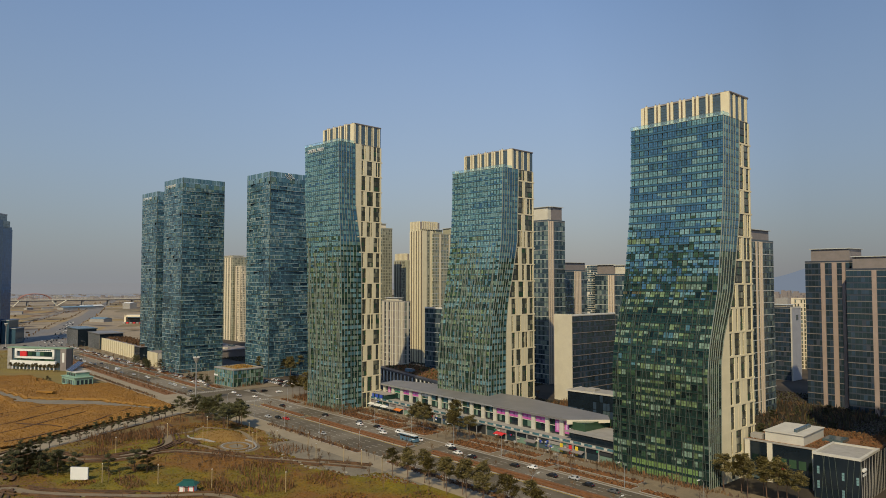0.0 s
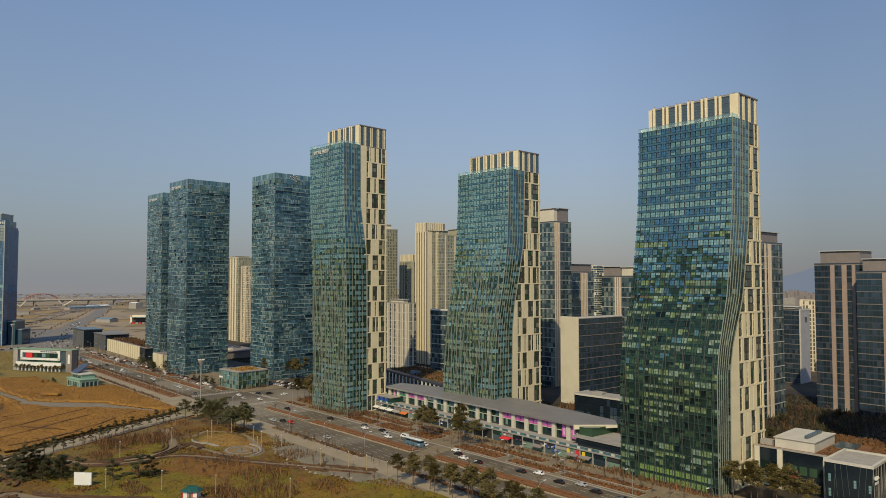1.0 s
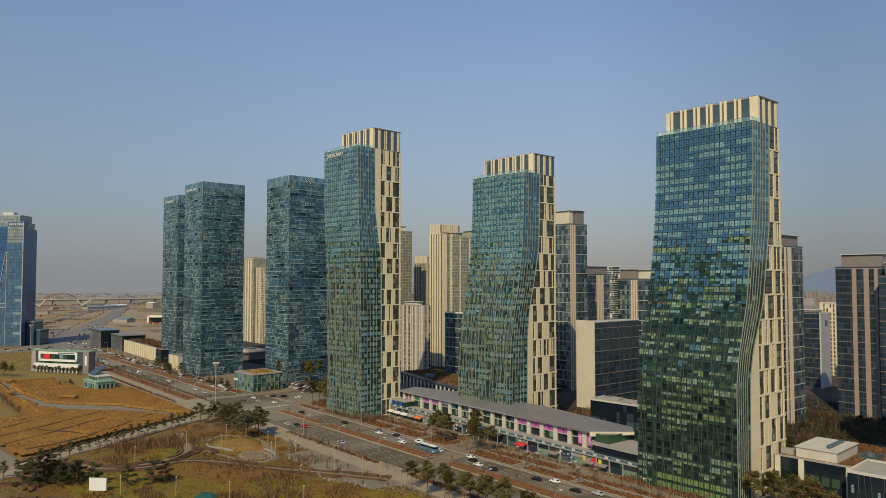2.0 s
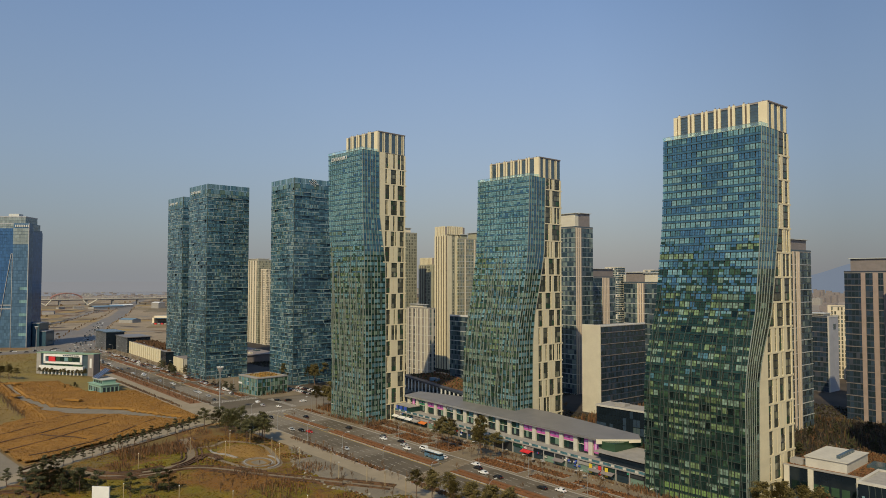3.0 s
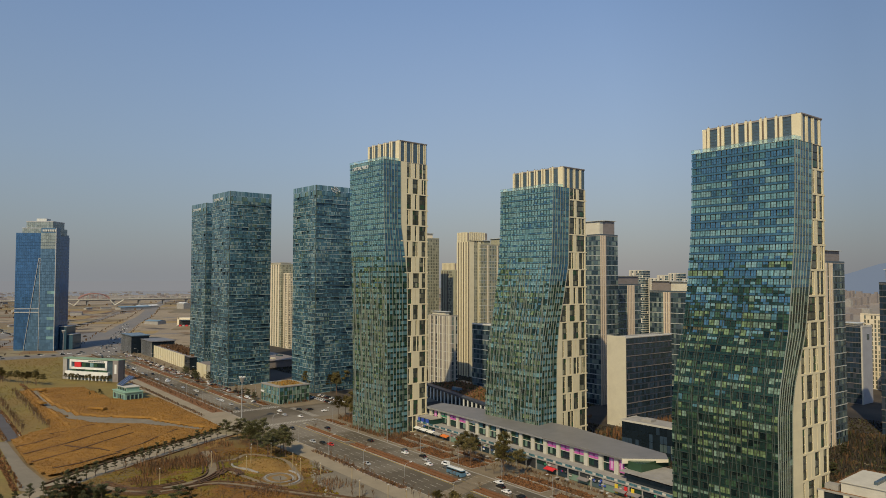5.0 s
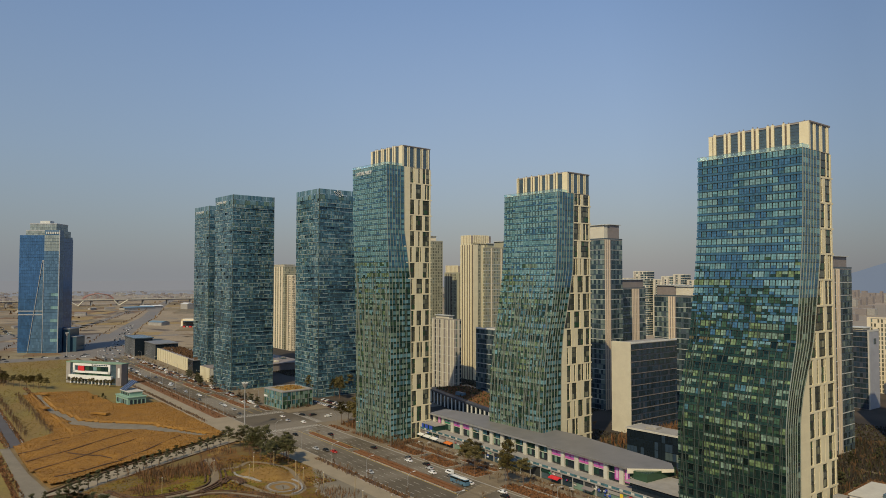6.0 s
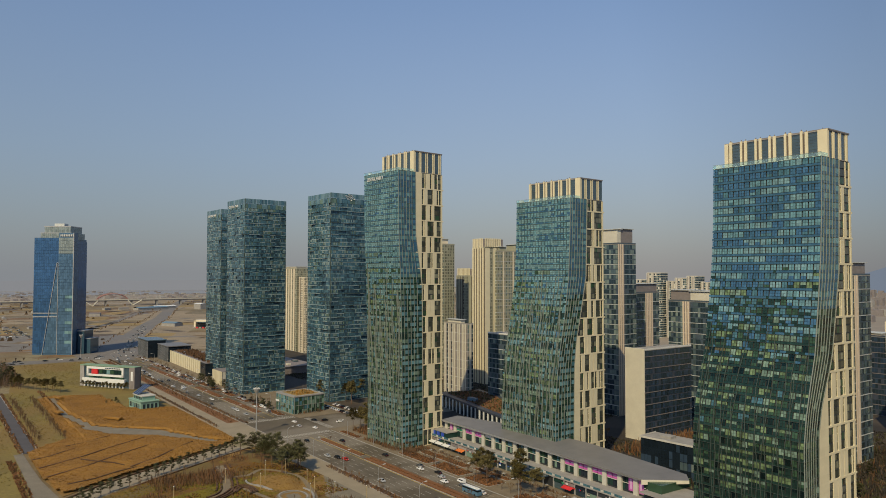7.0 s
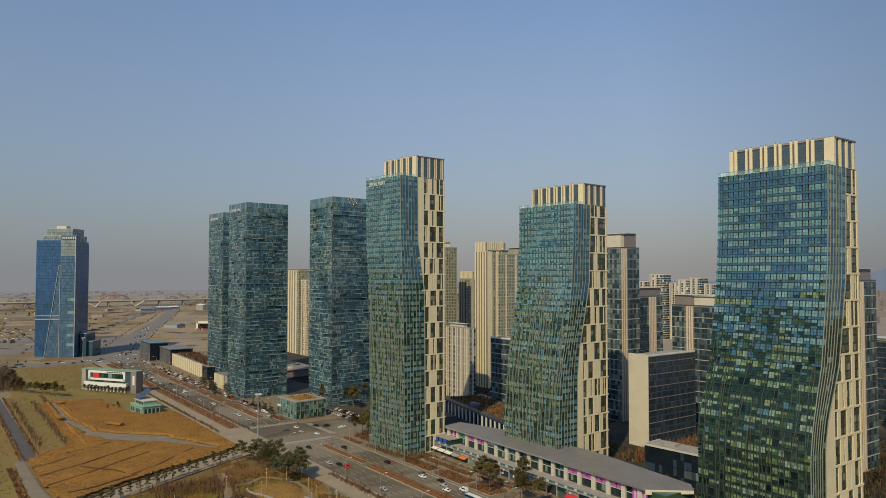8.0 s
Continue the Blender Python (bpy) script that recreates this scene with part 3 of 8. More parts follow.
        for k in range(3):
            za = z0 + 0.4 + (z1 - z0 - 0.8) * k / 3
            hh = (z1 - z0 - 0.8) / 3
            y = start
            while y < depth - 1.2:
                w = min(1.5, depth - 1.0 - y)
                wins.append((frame_mx((-0.22, y + 0.05, za + 0.45), (0, 1, 0), (0, 0, 1)), w - 0.1, hh - 0.5, rnd.choice((0, 0, 0, 1, 1, 0, 2, 3))))
                y += 1.5
    panes(T, wins, S_SET, 60, "window")
    # roof, parapet and crown
    at = lerp_table(lean, ztop)
    part("roof", MB().box(-W + 0.3, -0.3, at + 0.3, depth - 0.2, ztop - 0.3, ztop + 0.25), CONC, T, "flat grey roof")
    rail = MB()
    rail.box(-W, 0.05, at, at + 0.08, ztop, ztop + 1.5)
    rail.box(-0.03, 0.05, at, crown_v, ztop, ztop + 1.5)
    rail.box(-W, -W + 0.08, at, crown_v, ztop, ztop + 1.5)
    part("parapet", rail, CLEAR, T, "clear glass roof parapet").visible_shadow = False
    part("parapet_rail", MB().box(-W, 0.1, at - 0.06, at + 0.12, ztop + 1.5, ztop + 1.58).box(-W, 0.1, at - 0.06, at + 0.12, ztop - 0.1, ztop + 0.06), EDGEFIN, T)
    cu0, cu1 = crown_u
    zb = ztop + 0.25
    part("crown_body", MB().box(cu0 + 0.4, cu1 - 0.4, crown_v + 0.4, depth - 0.2, zb - 4, zcrown - 0.5), CROWNDARK, T, "dark panelled roof storey")
    seams = MB()
    for k in range(int((zcrown - zb) / 1.15)):
        seams.box(cu0 + 1.6, cu1 - 0.5, crown_v + 0.33, crown_v + 0.42, zb + 0.9 + k * 1.15, zb + 0.98 + k * 1.15)
    part("crown_seams", seams, FIN, T, "thin grey seams across the roof storey")
    u = cu1
    first, pair = True, True
    while u > cu0 + 1.4:
        w = 3.4 if first else 1.1 if pair else 0.9
        w = min(w, u - cu0)
        h = zcrown + (0 if first else rnd.choice((0, 0.25, 0.5)))
        part("crown_pier", MB().box(u - w, u, crown_v, crown_v + 0.8, zb - 0.2, h), STONE, T)
        gap = 0.8 if pair and not first else rnd.choice((2.7, 3.1, 3.4))
        if gap < 1 and u - w - gap > cu0:
            part("crown_strip", MB().box(u - w - gap, u - w, crown_v + 0.15, crown_v + 0.5, zb - 0.2, zcrown - 0.3), GAPBROWN, T, "brown panel between two piers")
        part("finial", MB().box(u - w / 2 - 0.15, u - w / 2 + 0.15, crown_v + 0.2, crown_v + 0.5, h, h + 0.55), TAUPE, T)
        u -= w + gap
        first, pair = False, first or not pair
    part("crown_pier", MB().box(cu0, cu0 + 1.6, crown_v, crown_v + 2.5, zb - 0.2, zcrown), STONE, T)
    v = crown_v + 0.82
    gaps = [2.6, 0.6, 3.2, 0.7, 3.4, 0.6, 3.0, 0.6, 2.6, 0.6]
    i = 0
    zside = ztop - 9
    while v < depth - 0.3:
        w = 0.7 if i % 2 == 0 else 0.4
        w = min(w, depth - v)
        part("crown_pier", MB().box(cu1 - 0.42, cu1 - 0.1, v, v + w, zb - 0.2, zcrown), STONE, T)
        v += w + gaps[i % len(gaps)]
        i += 1
    part("crown_roof", MB().box(cu0 + 0.1, cu1 - 0.1, crown_v + 0.1, depth - 0.1, zcrown - 0.5, zcrown - 0.2), CONC, T)
    part("cornice", MB().box(cu0 - 0.1, cu1 + 0.08, crown_v + 0.5, crown_v + 0.95, zcrown - 0.2, zcrown + 0.25).box(cu1 - 0.5, cu1 + 0.08, crown_v + 0.95, depth, zcrown - 0.2, zcrown + 0.25), TAUPE, T, "thin dark roof cornice")
    plant = MB()
    plant.box(cu0 - 2.2, cu0 - 0.4, at + 2.2, at + 4, ztop, ztop + 1.9)
    plant.box(cu1 - 9, cu1 - 6.5, crown_v + 4, crown_v + 7, zcrown - 0.5, zcrown + 0.7)
    part("roof_plant", plant, WHITE, T, "small white roof plant boxes")
    if sign:
        lettering(T, "CENTRAL PARK II", (-W + 4, at - 0.55, ztop - 4.0), 3.0, 16.0)
    return T


def lettering(parent, words, at, size, length, rz=0.0):
    cu = bpy.data.curves.new("sign_letters", "FONT")
    cu.body, cu.size, cu.extrude, cu.space_character = words, size, 0.08, 1.0
    ob = new("sign_letters", cu)
    bpy.context.view_layer.update()
    w = max(ob.dimensions.x, 0.1)
    me = bpy.data.meshes.new_from_object(ob)
    bpy.data.objects.remove(ob)
    me.materials.clear()
    me.materials.append(WHITE)
    ob = new("sign_letters", me)
    ob.parent = parent
    ob.matrix_basis = pose(at[0], at[1], at[2], 90, 0, rz) @ Matrix.Diagonal((length / w, 1, 1, 1))
    return tagged(ob, "white sign letters on the glass")


glass_tower("glass_tower", -130.5, 245, 0.6, 41.3, [(0, 0), (42, 0), (52, 1.8), (62, 5), (72, 8.5), (90, 11.6), (105, 13.8), (120, 15), (141, 15.6)],
            [(0, 9), (45, 10.2), (54, 12.6), (67, 19), (72, 21), (101, 27), (141, 28.6)], 37.5, 140.4, 150.6, 20.5, (-39.3, 0), (0, 66, 17.2), 3,
            "tall green glass tower with leaning front and cream stone end", 300, fins=0.52, dim=1.15, bright=-0.05, pitch=1.9)
glass_tower("glass_tower", -268.9, 270.5, 2.5, 39.7, [(0, 0), (25, 0), (45, 1.2), (58, 3), (75, 7), (98, 10.6), (120, 11.8), (141, 12.2)],
            [(0, 13.6), (50, 14.4), (65, 16.2), (80, 20), (98, 24), (141, 25.4)], 39, 139.4, 150.6, 20, (-37.5, 0), (0, 68, 19.0), 5,
            "green glass tower with leaning front and cream stone spine", 200, fins=0.66, dim=0.4, bright=0.44, lift=1.0)
glass_tower("glass_tower", -349.3, 230.4, 4.0, 34.5, [(0, 0), (60, -0.6), (100, -1.8), (125, -3.0), (160, -3.6)],
            [(0, 14.6), (92, 13.8), (103, 12.2), (122, 9.2), (160, 8.8)], 29.2, 158.6, 170.9, 7.6, (-31.3, 0), (96, 160, 13.6), 8,
            "tallest green glass tower with cream stone spine and roof sign", 200, sign=True, fins=0.6, dim=0.2, bright=0.55, pitch=1.3, lift=1.0)


# ---- teal residential towers ----
EDGE = surface("floor_edge_metal", (0.37, 0.44, 0.44), (0.3, 0.365, 0.365), 0.3, rough=0.5)


def teal_tower(name, px, py, rot, W, D, h, seed, label, sign=0, single=120):
    rnd = random.Random(seed)
    T = thing(name, px, py, 0, rot, label, "tower", "teal glass towers")
    nf = int((h - 8) / FH)
    fh = (h - 8) / nf
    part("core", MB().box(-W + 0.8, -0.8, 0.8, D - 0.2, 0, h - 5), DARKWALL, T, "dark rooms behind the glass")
    items = []
    slabs = MB()
    for k in range(nf):
        z0 = k * fh
        slabs.box(-W + 0.3, -0.3, 0.3, D, z0 - 0.13, z0 + 0.13, 1)
        for face, length in ((0, W), (1, D)):
            n = int(length / 1.1)
            w = length / n
            i = 0
            while i < n:
                run = min(rnd.choice((3, 4, 5, 6)), n - i)
                r = rnd.random()
                # the bays step in and out along slanting lines that cross into lozenges
                out = 0.34 + 0.3 * math.sin((i * w + k * 2.3) * 0.46) * math.cos((i * w - k * 2.3) * 0.46) + rnd.uniform(-0.08, 0.08)
                inset = 0.7 if r < (0.04 if face == 0 or i < n * 0.6 else 0.1) else 0.0
                lit = noise.noise((i * 0.13 + face * 9.0, k * 0.17, seed * 2.3))
                rail = rnd.choice((1, 3, 3, 0)) if lit > -0.1 else rnd.choice((1, 0, 0, 3))
                # each run of bays has a floor edge of its own depth
                e0, e1 = i * w, (i + run) * w
                em = 0 if rnd.random() < 0.5 + 0.6 * lit else 1
                if face == 0:
                    slabs.box(-W + e0 + 0.04, -W + e1 - 0.04, -out - 0.12, 0.3, z0 - 0.14, z0 + 0.12, em)
                else:
                    slabs.box(-0.3, out + 0.12, e0 + 0.04, e1 - 0.04, z0 - 0.14, z0 + 0.12, em)
                for j in range(i, i + run):
                    v = 0.8 * rnd.random() + 0.14 + 0.5 * lit - 0.35 * (0.34 - out)
                    # fewer dark panes high up: the sky's reflection put into the glass colours
                    s = 0 if inset or v < (0.48 if k < nf * 0.6 else 0.3) else 1 if v < 0.8 else 4 if v < 0.87 else 2
                    if face == 0:
                        o, xd = Vector((-W + j * w + 0.08, -out + inset, z0)), (1, 0, 0)
                    else:
                        o, xd = Vector((out - inset, j * w + 0.08, z0)), (0, 1, 0)
                    items.append((frame_mx(o + Vector((0, 0, 1.0)), xd, (0, 0, 1)), w - 0.16, fh - 1.2, s))
                    o2 = (o + Vector((0, -inset, 0)) if face == 0 else o + Vector((inset, 0, 0))) if inset else o
                    items.append((frame_mx(o2 + Vector((0, 0, 0.16)), xd, (0, 0, 1)), w - 0.12, 0.78, rail if rnd.random() < 0.8 else 1))
                i += run
    zp = nf * fh
    for face, length in ((0, W), (1, D)):
        n = int(length / 2.4)
        w = length / n
        for j in range(n):
            for k2 in range(2):
                out = 0.1 + 0.35 * ((j // 2 + k2) % 2)
                o, xd = (Vector((-W + j * w + 0.04, -out, zp + k2 * 4)), (1, 0, 0)) if face == 0 else (Vector((out, j * w + 0.04, zp + k2 * 4)), (0, 1, 0))
                items.append((frame_mx(o, xd, (0, 0, 1)), w - 0.08, 3.9, rnd.choice((1, 3, 4)) if k2 == 0 else rnd.choice((1, 3, 3))))
    panes(T, items, T_SET, single)
    part("floor_edge", slabs, [EDGE, FIN], T, "thin pale floor edges", kind="stuff")
    for x, y in ((-W, 0), (0, 0), (0, D)):
        part("corner_post", MB().box(x - 0.2, x + 0.2, y - 0.2, y + 0.2, 0, h), FIN, T)
    part("roof", MB().box(-W + 0.3, -0.3, 0.3, D - 0.3, h - 5.2, h - 4.8), CONC, T, "flat roof below the glass screen")
    if sign:
        lettering(T, "CENTRAL PARK", (-W + 3, -0.5, h - 6.5), 3.0, W * 0.55)
    else:
        for cy, cz, tilt in ((0.43, -3.6, 0.5), (0.5, -2.4, 0.5)):
            line = []
            for q in range(16):
                a = q * math.pi / 8
                b, c = 3.0 * math.cos(a), 1.5 * math.sin(a)
                line.append(Vector((0.75, D * cy + b * math.cos(tilt) - c * math.sin(tilt), h + cz - b * math.sin(tilt) + c * math.cos(tilt))))
            part("emblem_loop", hoop(line, 0.36), WHITE, T, "white loop of the rooftop emblem")
    return T


teal_tower("teal_tower", -581, 225, 3, 36, 37, 162.3, 11, "teal glass apartment tower with stepped bays and white roof sign", 1, 150)
teal_tower("teal_tower", -508, 266.5, 3, 36, 37, 163.3, 12, "teal glass apartment tower with stepped bays and white roof emblem", 0, 150)
teal_tower("teal_tower", -685, 241, 3, 36, 37, 162, 13, "teal glass apartment tower standing behind its neighbour", 1, 60)


# ---- the blue office tower ----
def blue_tower():
    T = thing("office_tower", -986, 157, 0, 55, "blue glass office tower with a grey-blue corner shaft", "tower")
    rnd = random.Random(21)
    # local: -y wall to the left of the near corner, +x wall to the right
    sets = [B_BLUE, B_GREY, G_PALE, B_CROWN]
    items = []
    shapes = MB()
    shapes.box(-45, -0.5, 0.5, 40, 0, 143)
    shapes.box(-14, 4, -2, 8, 0, 150)
    shapes.box(-38, 0, 1, 34, 142, 150)
    shapes.box(-34, -2, 2, 30, 150, 158)
    part("core", shapes, B_GREY, T)
    for k in range(36):
        z = 2 + k * 3.95
        for j in range(14):
            o = Vector((-45 + j * 2.2, 0, z))
            items.append((frame_mx(o, (1, 0, 0), (0, 0, 1)), 2.1, 3.7, 1 if z < 112 and o.x > -33 + 16 * z / 112 else 0))
        for j in range(8):
            items.append((frame_mx((-14 + j * 2.25, -2.4, z), (1, 0, 0), (0, 0, 1)), 2.15, 3.6, 2 if (k in (3, 6, 9, 13, 17) and j > 3) else 3 if k > 30 else 1))
        for j in range(4):
            items.append((frame_mx((4.3, -2 + j * 2.6, z), (0, 1, 0), (0, 0, 1)), 2.5, 3.6, 1))
        if k < 35:
            for j in range(13):
                items.append((frame_mx((0.3, 8.6 + j * 2.4, z), (0, 1, 0), (0, 0, 1)), 2.36, 3.8, 0))
    for k in range(2):
        for j in range(10):
            items.append((frame_mx((-38 + j * 2.4, 0.7, 142.4 + k * 3.8), (1, 0, 0), (0, 0, 1)), 2.3, 3.6, 3))
        for j in range(13):
            items.append((frame_mx((0.2, 1 + j * 2.5, 142.4 + k * 3.8), (0, 1, 0), (0, 0, 1)), 2.4, 3.6, 3))
            items.append((frame_mx((-33.9 + j * 2.45, 1.8, 150.2 + k * 3.6), (1, 0, 0), (0, 0, 1)), 2.35, 3.4, 3))
            items.append((frame_mx((-1.8, 2 + j * 2.15, 150.2 + k * 3.6), (0, 1, 0), (0, 0, 1)), 2.08, 3.4, 3))
    panes(T, items, sets, 0)
    for b in ((-45.2, -14, -0.3, 0.4, 46, 47.2), (-45.2, -14, -0.3, 0.4, 50.5, 51.5), (-38.3, 0.4, 0.6, 0.9, 149.4, 150.4), (-34.4, -1.6, 1.6, 30.4, 157.4, 158.6)):
        part("band", MB().box(*b), METAL, T, "pale metal band")
    trim = MB()
    trim.box(-14.5, -13.9, -2.9, -2.3, 0, 112)
    trim.tube((-16.8, -0.5, 113), (-33, -0.5, 0), 0.4, 0.4, 4)
    trim.box(-17.0, -14.2, -0.6, -0.2, 112.4, 113.2)
    trim.box(3.8, 4.6, -2.9, -2.2, 0, 150)
    part("trim", trim, METAL, T, "slanting pale corner trim")
    part("roof_box", MB().box(-24, -12, 6, 16, 158, 162), SLAB, T, "white rooftop plant box")
    for i in range(8):
        part("sign_bar", MB().box(-12 + i * 2.1, -10.6 + i * 2.1, -2.9, -2.6, 145.5, 148), SLAB, T, "unreadable white sign bar")
    low = MB()
    low.box(5, 13, 10, 34, 0, 28)
    low.box(4.5, 13.5, 9.5, 34.5, 28, 29, 1)
    low.box(13, 19, 14, 36, 0, 18)
    low.box(12.8, 19.5, 13.5, 36.5, 18, 18.8, 1)
    part("annex", low, [T_DARK, METAL], T, "low dark glass annex")


blue_tower()


# ---- apartment blocks ----
def apartment(name, x0, x1, y0, y1, h, seed, label, strips_front=(), strips_end=(), strip_mat=None, wall=None, pent=None, blank_front=False, band=2, fh=3.5,
              bay=1.9, cap=None, pale=0.18, group="apartment blocks", single=0, rot=0.0, glass=None):
    """Walls: the front looks to -y, the end to +x. strips: (start, end) in metres along the wall, of pale stone from ground to roof."""
    rnd = random.Random(seed)
    W, D = x1 - x0, y1 - y0
    T = thing(name, x0, y0, 0, rot, label, "apartment block", group)
    wall, strip_mat = wall or APT_WALL, strip_mat or PEACH
    part("body", MB().box(0.15, W - 0.15, 0.15, D, 0, h), wall, T)
    items = []
    bands = MB()
    piers = MB()
    nf = int(h / fh)
    fh = h / nf
    for k in range(nf):
        z = k * fh
        for face, length, strips in ((0, W, strips_front), (1, D, strips_end)):
            if face == 0 and blank_front:
                continue
            n = max(1, int(length / bay))
            w = length / n
            for j in range(n):
                a = (j + 0.5) * w
                if any(s0 <= a <= s1 for s0, s1 in strips):
                    continue
                if rnd.random() < 0.06:
                    continue
                r = rnd.random() if rnd.random() < 0.45 else (math.sin(j * 12.9 + face * 4.1 + seed) * 43.7) % 1.0
                s = 2 if r < pale else 1 if r < pale + 0.3 else 0
                o, xd = (Vector((j * w + 0.1, 0.1, z + 0.55)), (1, 0, 0)) if face == 0 else (Vector((W - 0.1, j * w + 0.1, z + 0.55)), (0, 1, 0))
                items.append((frame_mx(o, xd, (0, 0, 1)), (w - 0.2) * (0.55 if wall in (OLIVE, BEIGE) else 1), fh - 0.8, s))
        if k % band == 0:
            if not blank_front:
                bands.box(-0.1, W + 0.1, -0.12, 0.3, z - 0.18, z + 0.18)
            bands.box(W - 0.3, W + 0.12, -0.1, D, z - 0.18, z + 0.18)
    panes(T, items[::-1], glass or (OLIVE_SET if wall in (OLIVE, BEIGE) else APT_SET), 30 if group == "apartment blocks" else 0, "window")
    if bands.f:
        part("floor_band", bands, TAUPE if wall is SLATE else SLAB, T, "thin floor bands", kind="stuff")
    for s0, s1 in strips_front:
        wdt = s1 - s0
        c = max(1, int(wdt / (3.4 if wall is OLIVE else 1.9)))
        for i in range(c):
            a = s0 + wdt * i / c
            part("stone_strip", MB().box(a, a + wdt / c * (0.55 if c > 1 else 0.95), -0.3, 0.2, 0, h + 0.3), strip_mat, T)
        part("strip_back", MB().box(s0, s1, -0.02, 0.2, 0, h), GAPBROWN if wall in (OLIVE, BEIGE) else TAUPE, T)
    for s0, s1 in strips_end:
        wdt = s1 - s0
        c = max(1, int(wdt / (3.4 if wall is OLIVE else 1.9)))
        for i in range(c):
            a = s0 + wdt * i / c
            part("stone_strip", MB().box(W - 0.2, W + 0.3, a, a + wdt / c * (0.55 if c > 1 else 0.95), 0, h + 0.3), strip_mat, T)
        part("strip_back", MB().box(W - 0.2, W + 0.02, s0, s1, 0, h), GAPBROWN if wall in (OLIVE, BEIGE) else TAUPE, T)
    if blank_front:
        part("gable_wall", MB().box(-0.3, W + 0.1, -0.2, 0.3, 0, h + 1.2), STONE_GREY, T, "plain cream gable wall")
    part("roof", MB().box(0, W, 0.05, D, h, h + 0.4), CONC, T)
    part("parapet", MB().box(0, W, 0.0, 0.3, h + 0.4, h + 1.3).box(W - 0.3, W, 0.3, D, h + 0.4, h + 1.3), cap or wall, T)
    if pent:
        for a0, a1, b0, b1, ph, pm in pent:
            part("penthouse", MB().box(a0, a1, b0, b1, h + 0.4, h + ph), TAUPE if pm is STONE else pm, T)
            if pm is STONE:
                for q in range(int((a1 - a0) / 2.2)):
                    part("crown_rib", MB().box(a0 + q * 2.2, a0 + q * 2.2 + 1.4, b0 - 0.4, b0 + 0.2, h, h + ph + 0.6), pm, T)
                for q in range(int((b1 - b0) / 2.2)):
                    part("crown_rib", MB().box(a1 - 0.2, a1 + 0.4, b0 + q * 2.2, b0 + q * 2.2 + 1.4, h, h + ph + 0.6), pm, T)
                continue
            part("roof_plate", MB().box(a0 - 0.8, a1 + 1.0, b0 - 1.0, b1 + 1.0, h + ph, h + ph + 0.4), SLAB, T)
    return T


apartment("apartment_block", -366, -340, 405, 425, 120.5, 31, "high apartment block with peach stone strips and blank cream top", strips_end=((0.3, 7),), strips_front=(),
          pent=((0.5, 25.6, 0.2, 4, 10.6, STONE_GREY), (1, 25.4, 4.1, 17, 11, TAUPE)))
apartment("apartment_block", -402, -376, 470, 500, 84, 32, "slate apartment block with peach stone strips and taupe penthouse", strips_end=((12, 22),), pent=((2, 25, 1, 28, 7.5, TAUPE),))
apartment("apartment_block", -326, -292, 443, 470, 80, 33, "slate apartment block with cream upper walls", strips_front=((12, 18),), strips_end=(), pent=((2, 18, 0.5, 16, 8, TAUPE), (18.2, 33.8, 0.3, 26, 7.4, STONE_GREY)))
apartment("apartment_block", -216, -184, 382, 426, 98.5, 34, "slate apartment block with peach stone strips behind the glass tower", strips_end=((20.5, 22.5), (24.6, 26.6), (27.2, 29)), pent=((4, 31, 4, 40, 7, TAUPE),))
apartment("apartment_block", -180, -154.5, 461, 487, 87, 35, "dark apartment block with three peach stone strips", strips_front=((9.3, 11.7), (15.7, 18.5), (21.3, 23.2)), strip_mat=ROSE, wall=SLATE, glass=SLATE_SET, pent=((3, 25, 2, 22, 8.5, TAUPE),))
apartment("apartment_block", -153.5, -120, 452, 490, 82, 36, "dark apartment block with peach stone strips and taupe penthouse", strips_front=((13.5, 16), (23, 24.2), (29, 32)), strip_mat=ROSE, wall=SLATE, glass=SLATE_SET, pent=((3, 33, 2, 26, 8, TAUPE),))
apartment("slab_block", -295.5, -281.5, 358, 405, 53.5, 37, "lower slab block with a plain cream gable", blank_front=True, strips_end=(), pent=None, cap=WHITE, wall=SLATE, glass=SLATE_SET)
far_slab = apartment("slab_block", -252, -228, 556, 573, 55, 38, "dark slab block with a pale edge beyond the court", wall=SLATE, glass=SLATE_SET, pent=((2, 20, 2, 14, 2.5, BEIGE),))
part("gable_wall", MB().box(23.9, 24.4, -0.2, 17, 0, 55), surface("pale_grey_cladding", (0.33, 0.335, 0.36), (0.28, 0.285, 0.31), 0.2, rough=0.6, fine=0.06), far_slab, "plain pale grey end wall")
part("wall_edge", MB().box(23.7, 24.6, -0.4, 0.6, 0, 56.2).box(23.9, 24.6, 0.6, 17, 55, 56.2), PALEWALL, far_slab, "pale rim round the end wall")
part("sign_shape", MB().box(24.4, 24.6, 8, 12, 46, 50), CROWNDARK, far_slab, "small dark wall sign")
apartment("far_block", -233, -214, 612, 630, 36, 71, "orange-red brick block beyond the court", wall=surface("orange_brick", (0.42, 0.12, 0.06), (0.34, 0.1, 0.05), 0.2, fine=0.1), band=99, bay=3.2, group="far apartment blocks")
# added outside the view so that its shadow falls on the court
apartment("apartment_block", -74, -34, 272, 302, 156, 72, "unseen slate tower added to shade the court", strips_front=((10, 14), (22, 26)), strips_end=((8, 12),), wall=SLATE, glass=SLATE_SET, pent=((3, 33, 3, 28, 8, TAUPE),))
apartment("slab_block", -424, -402, 356, 373, 54.5, 39, "slate slab block with white roof rim", cap=WHITE, strips_end=())
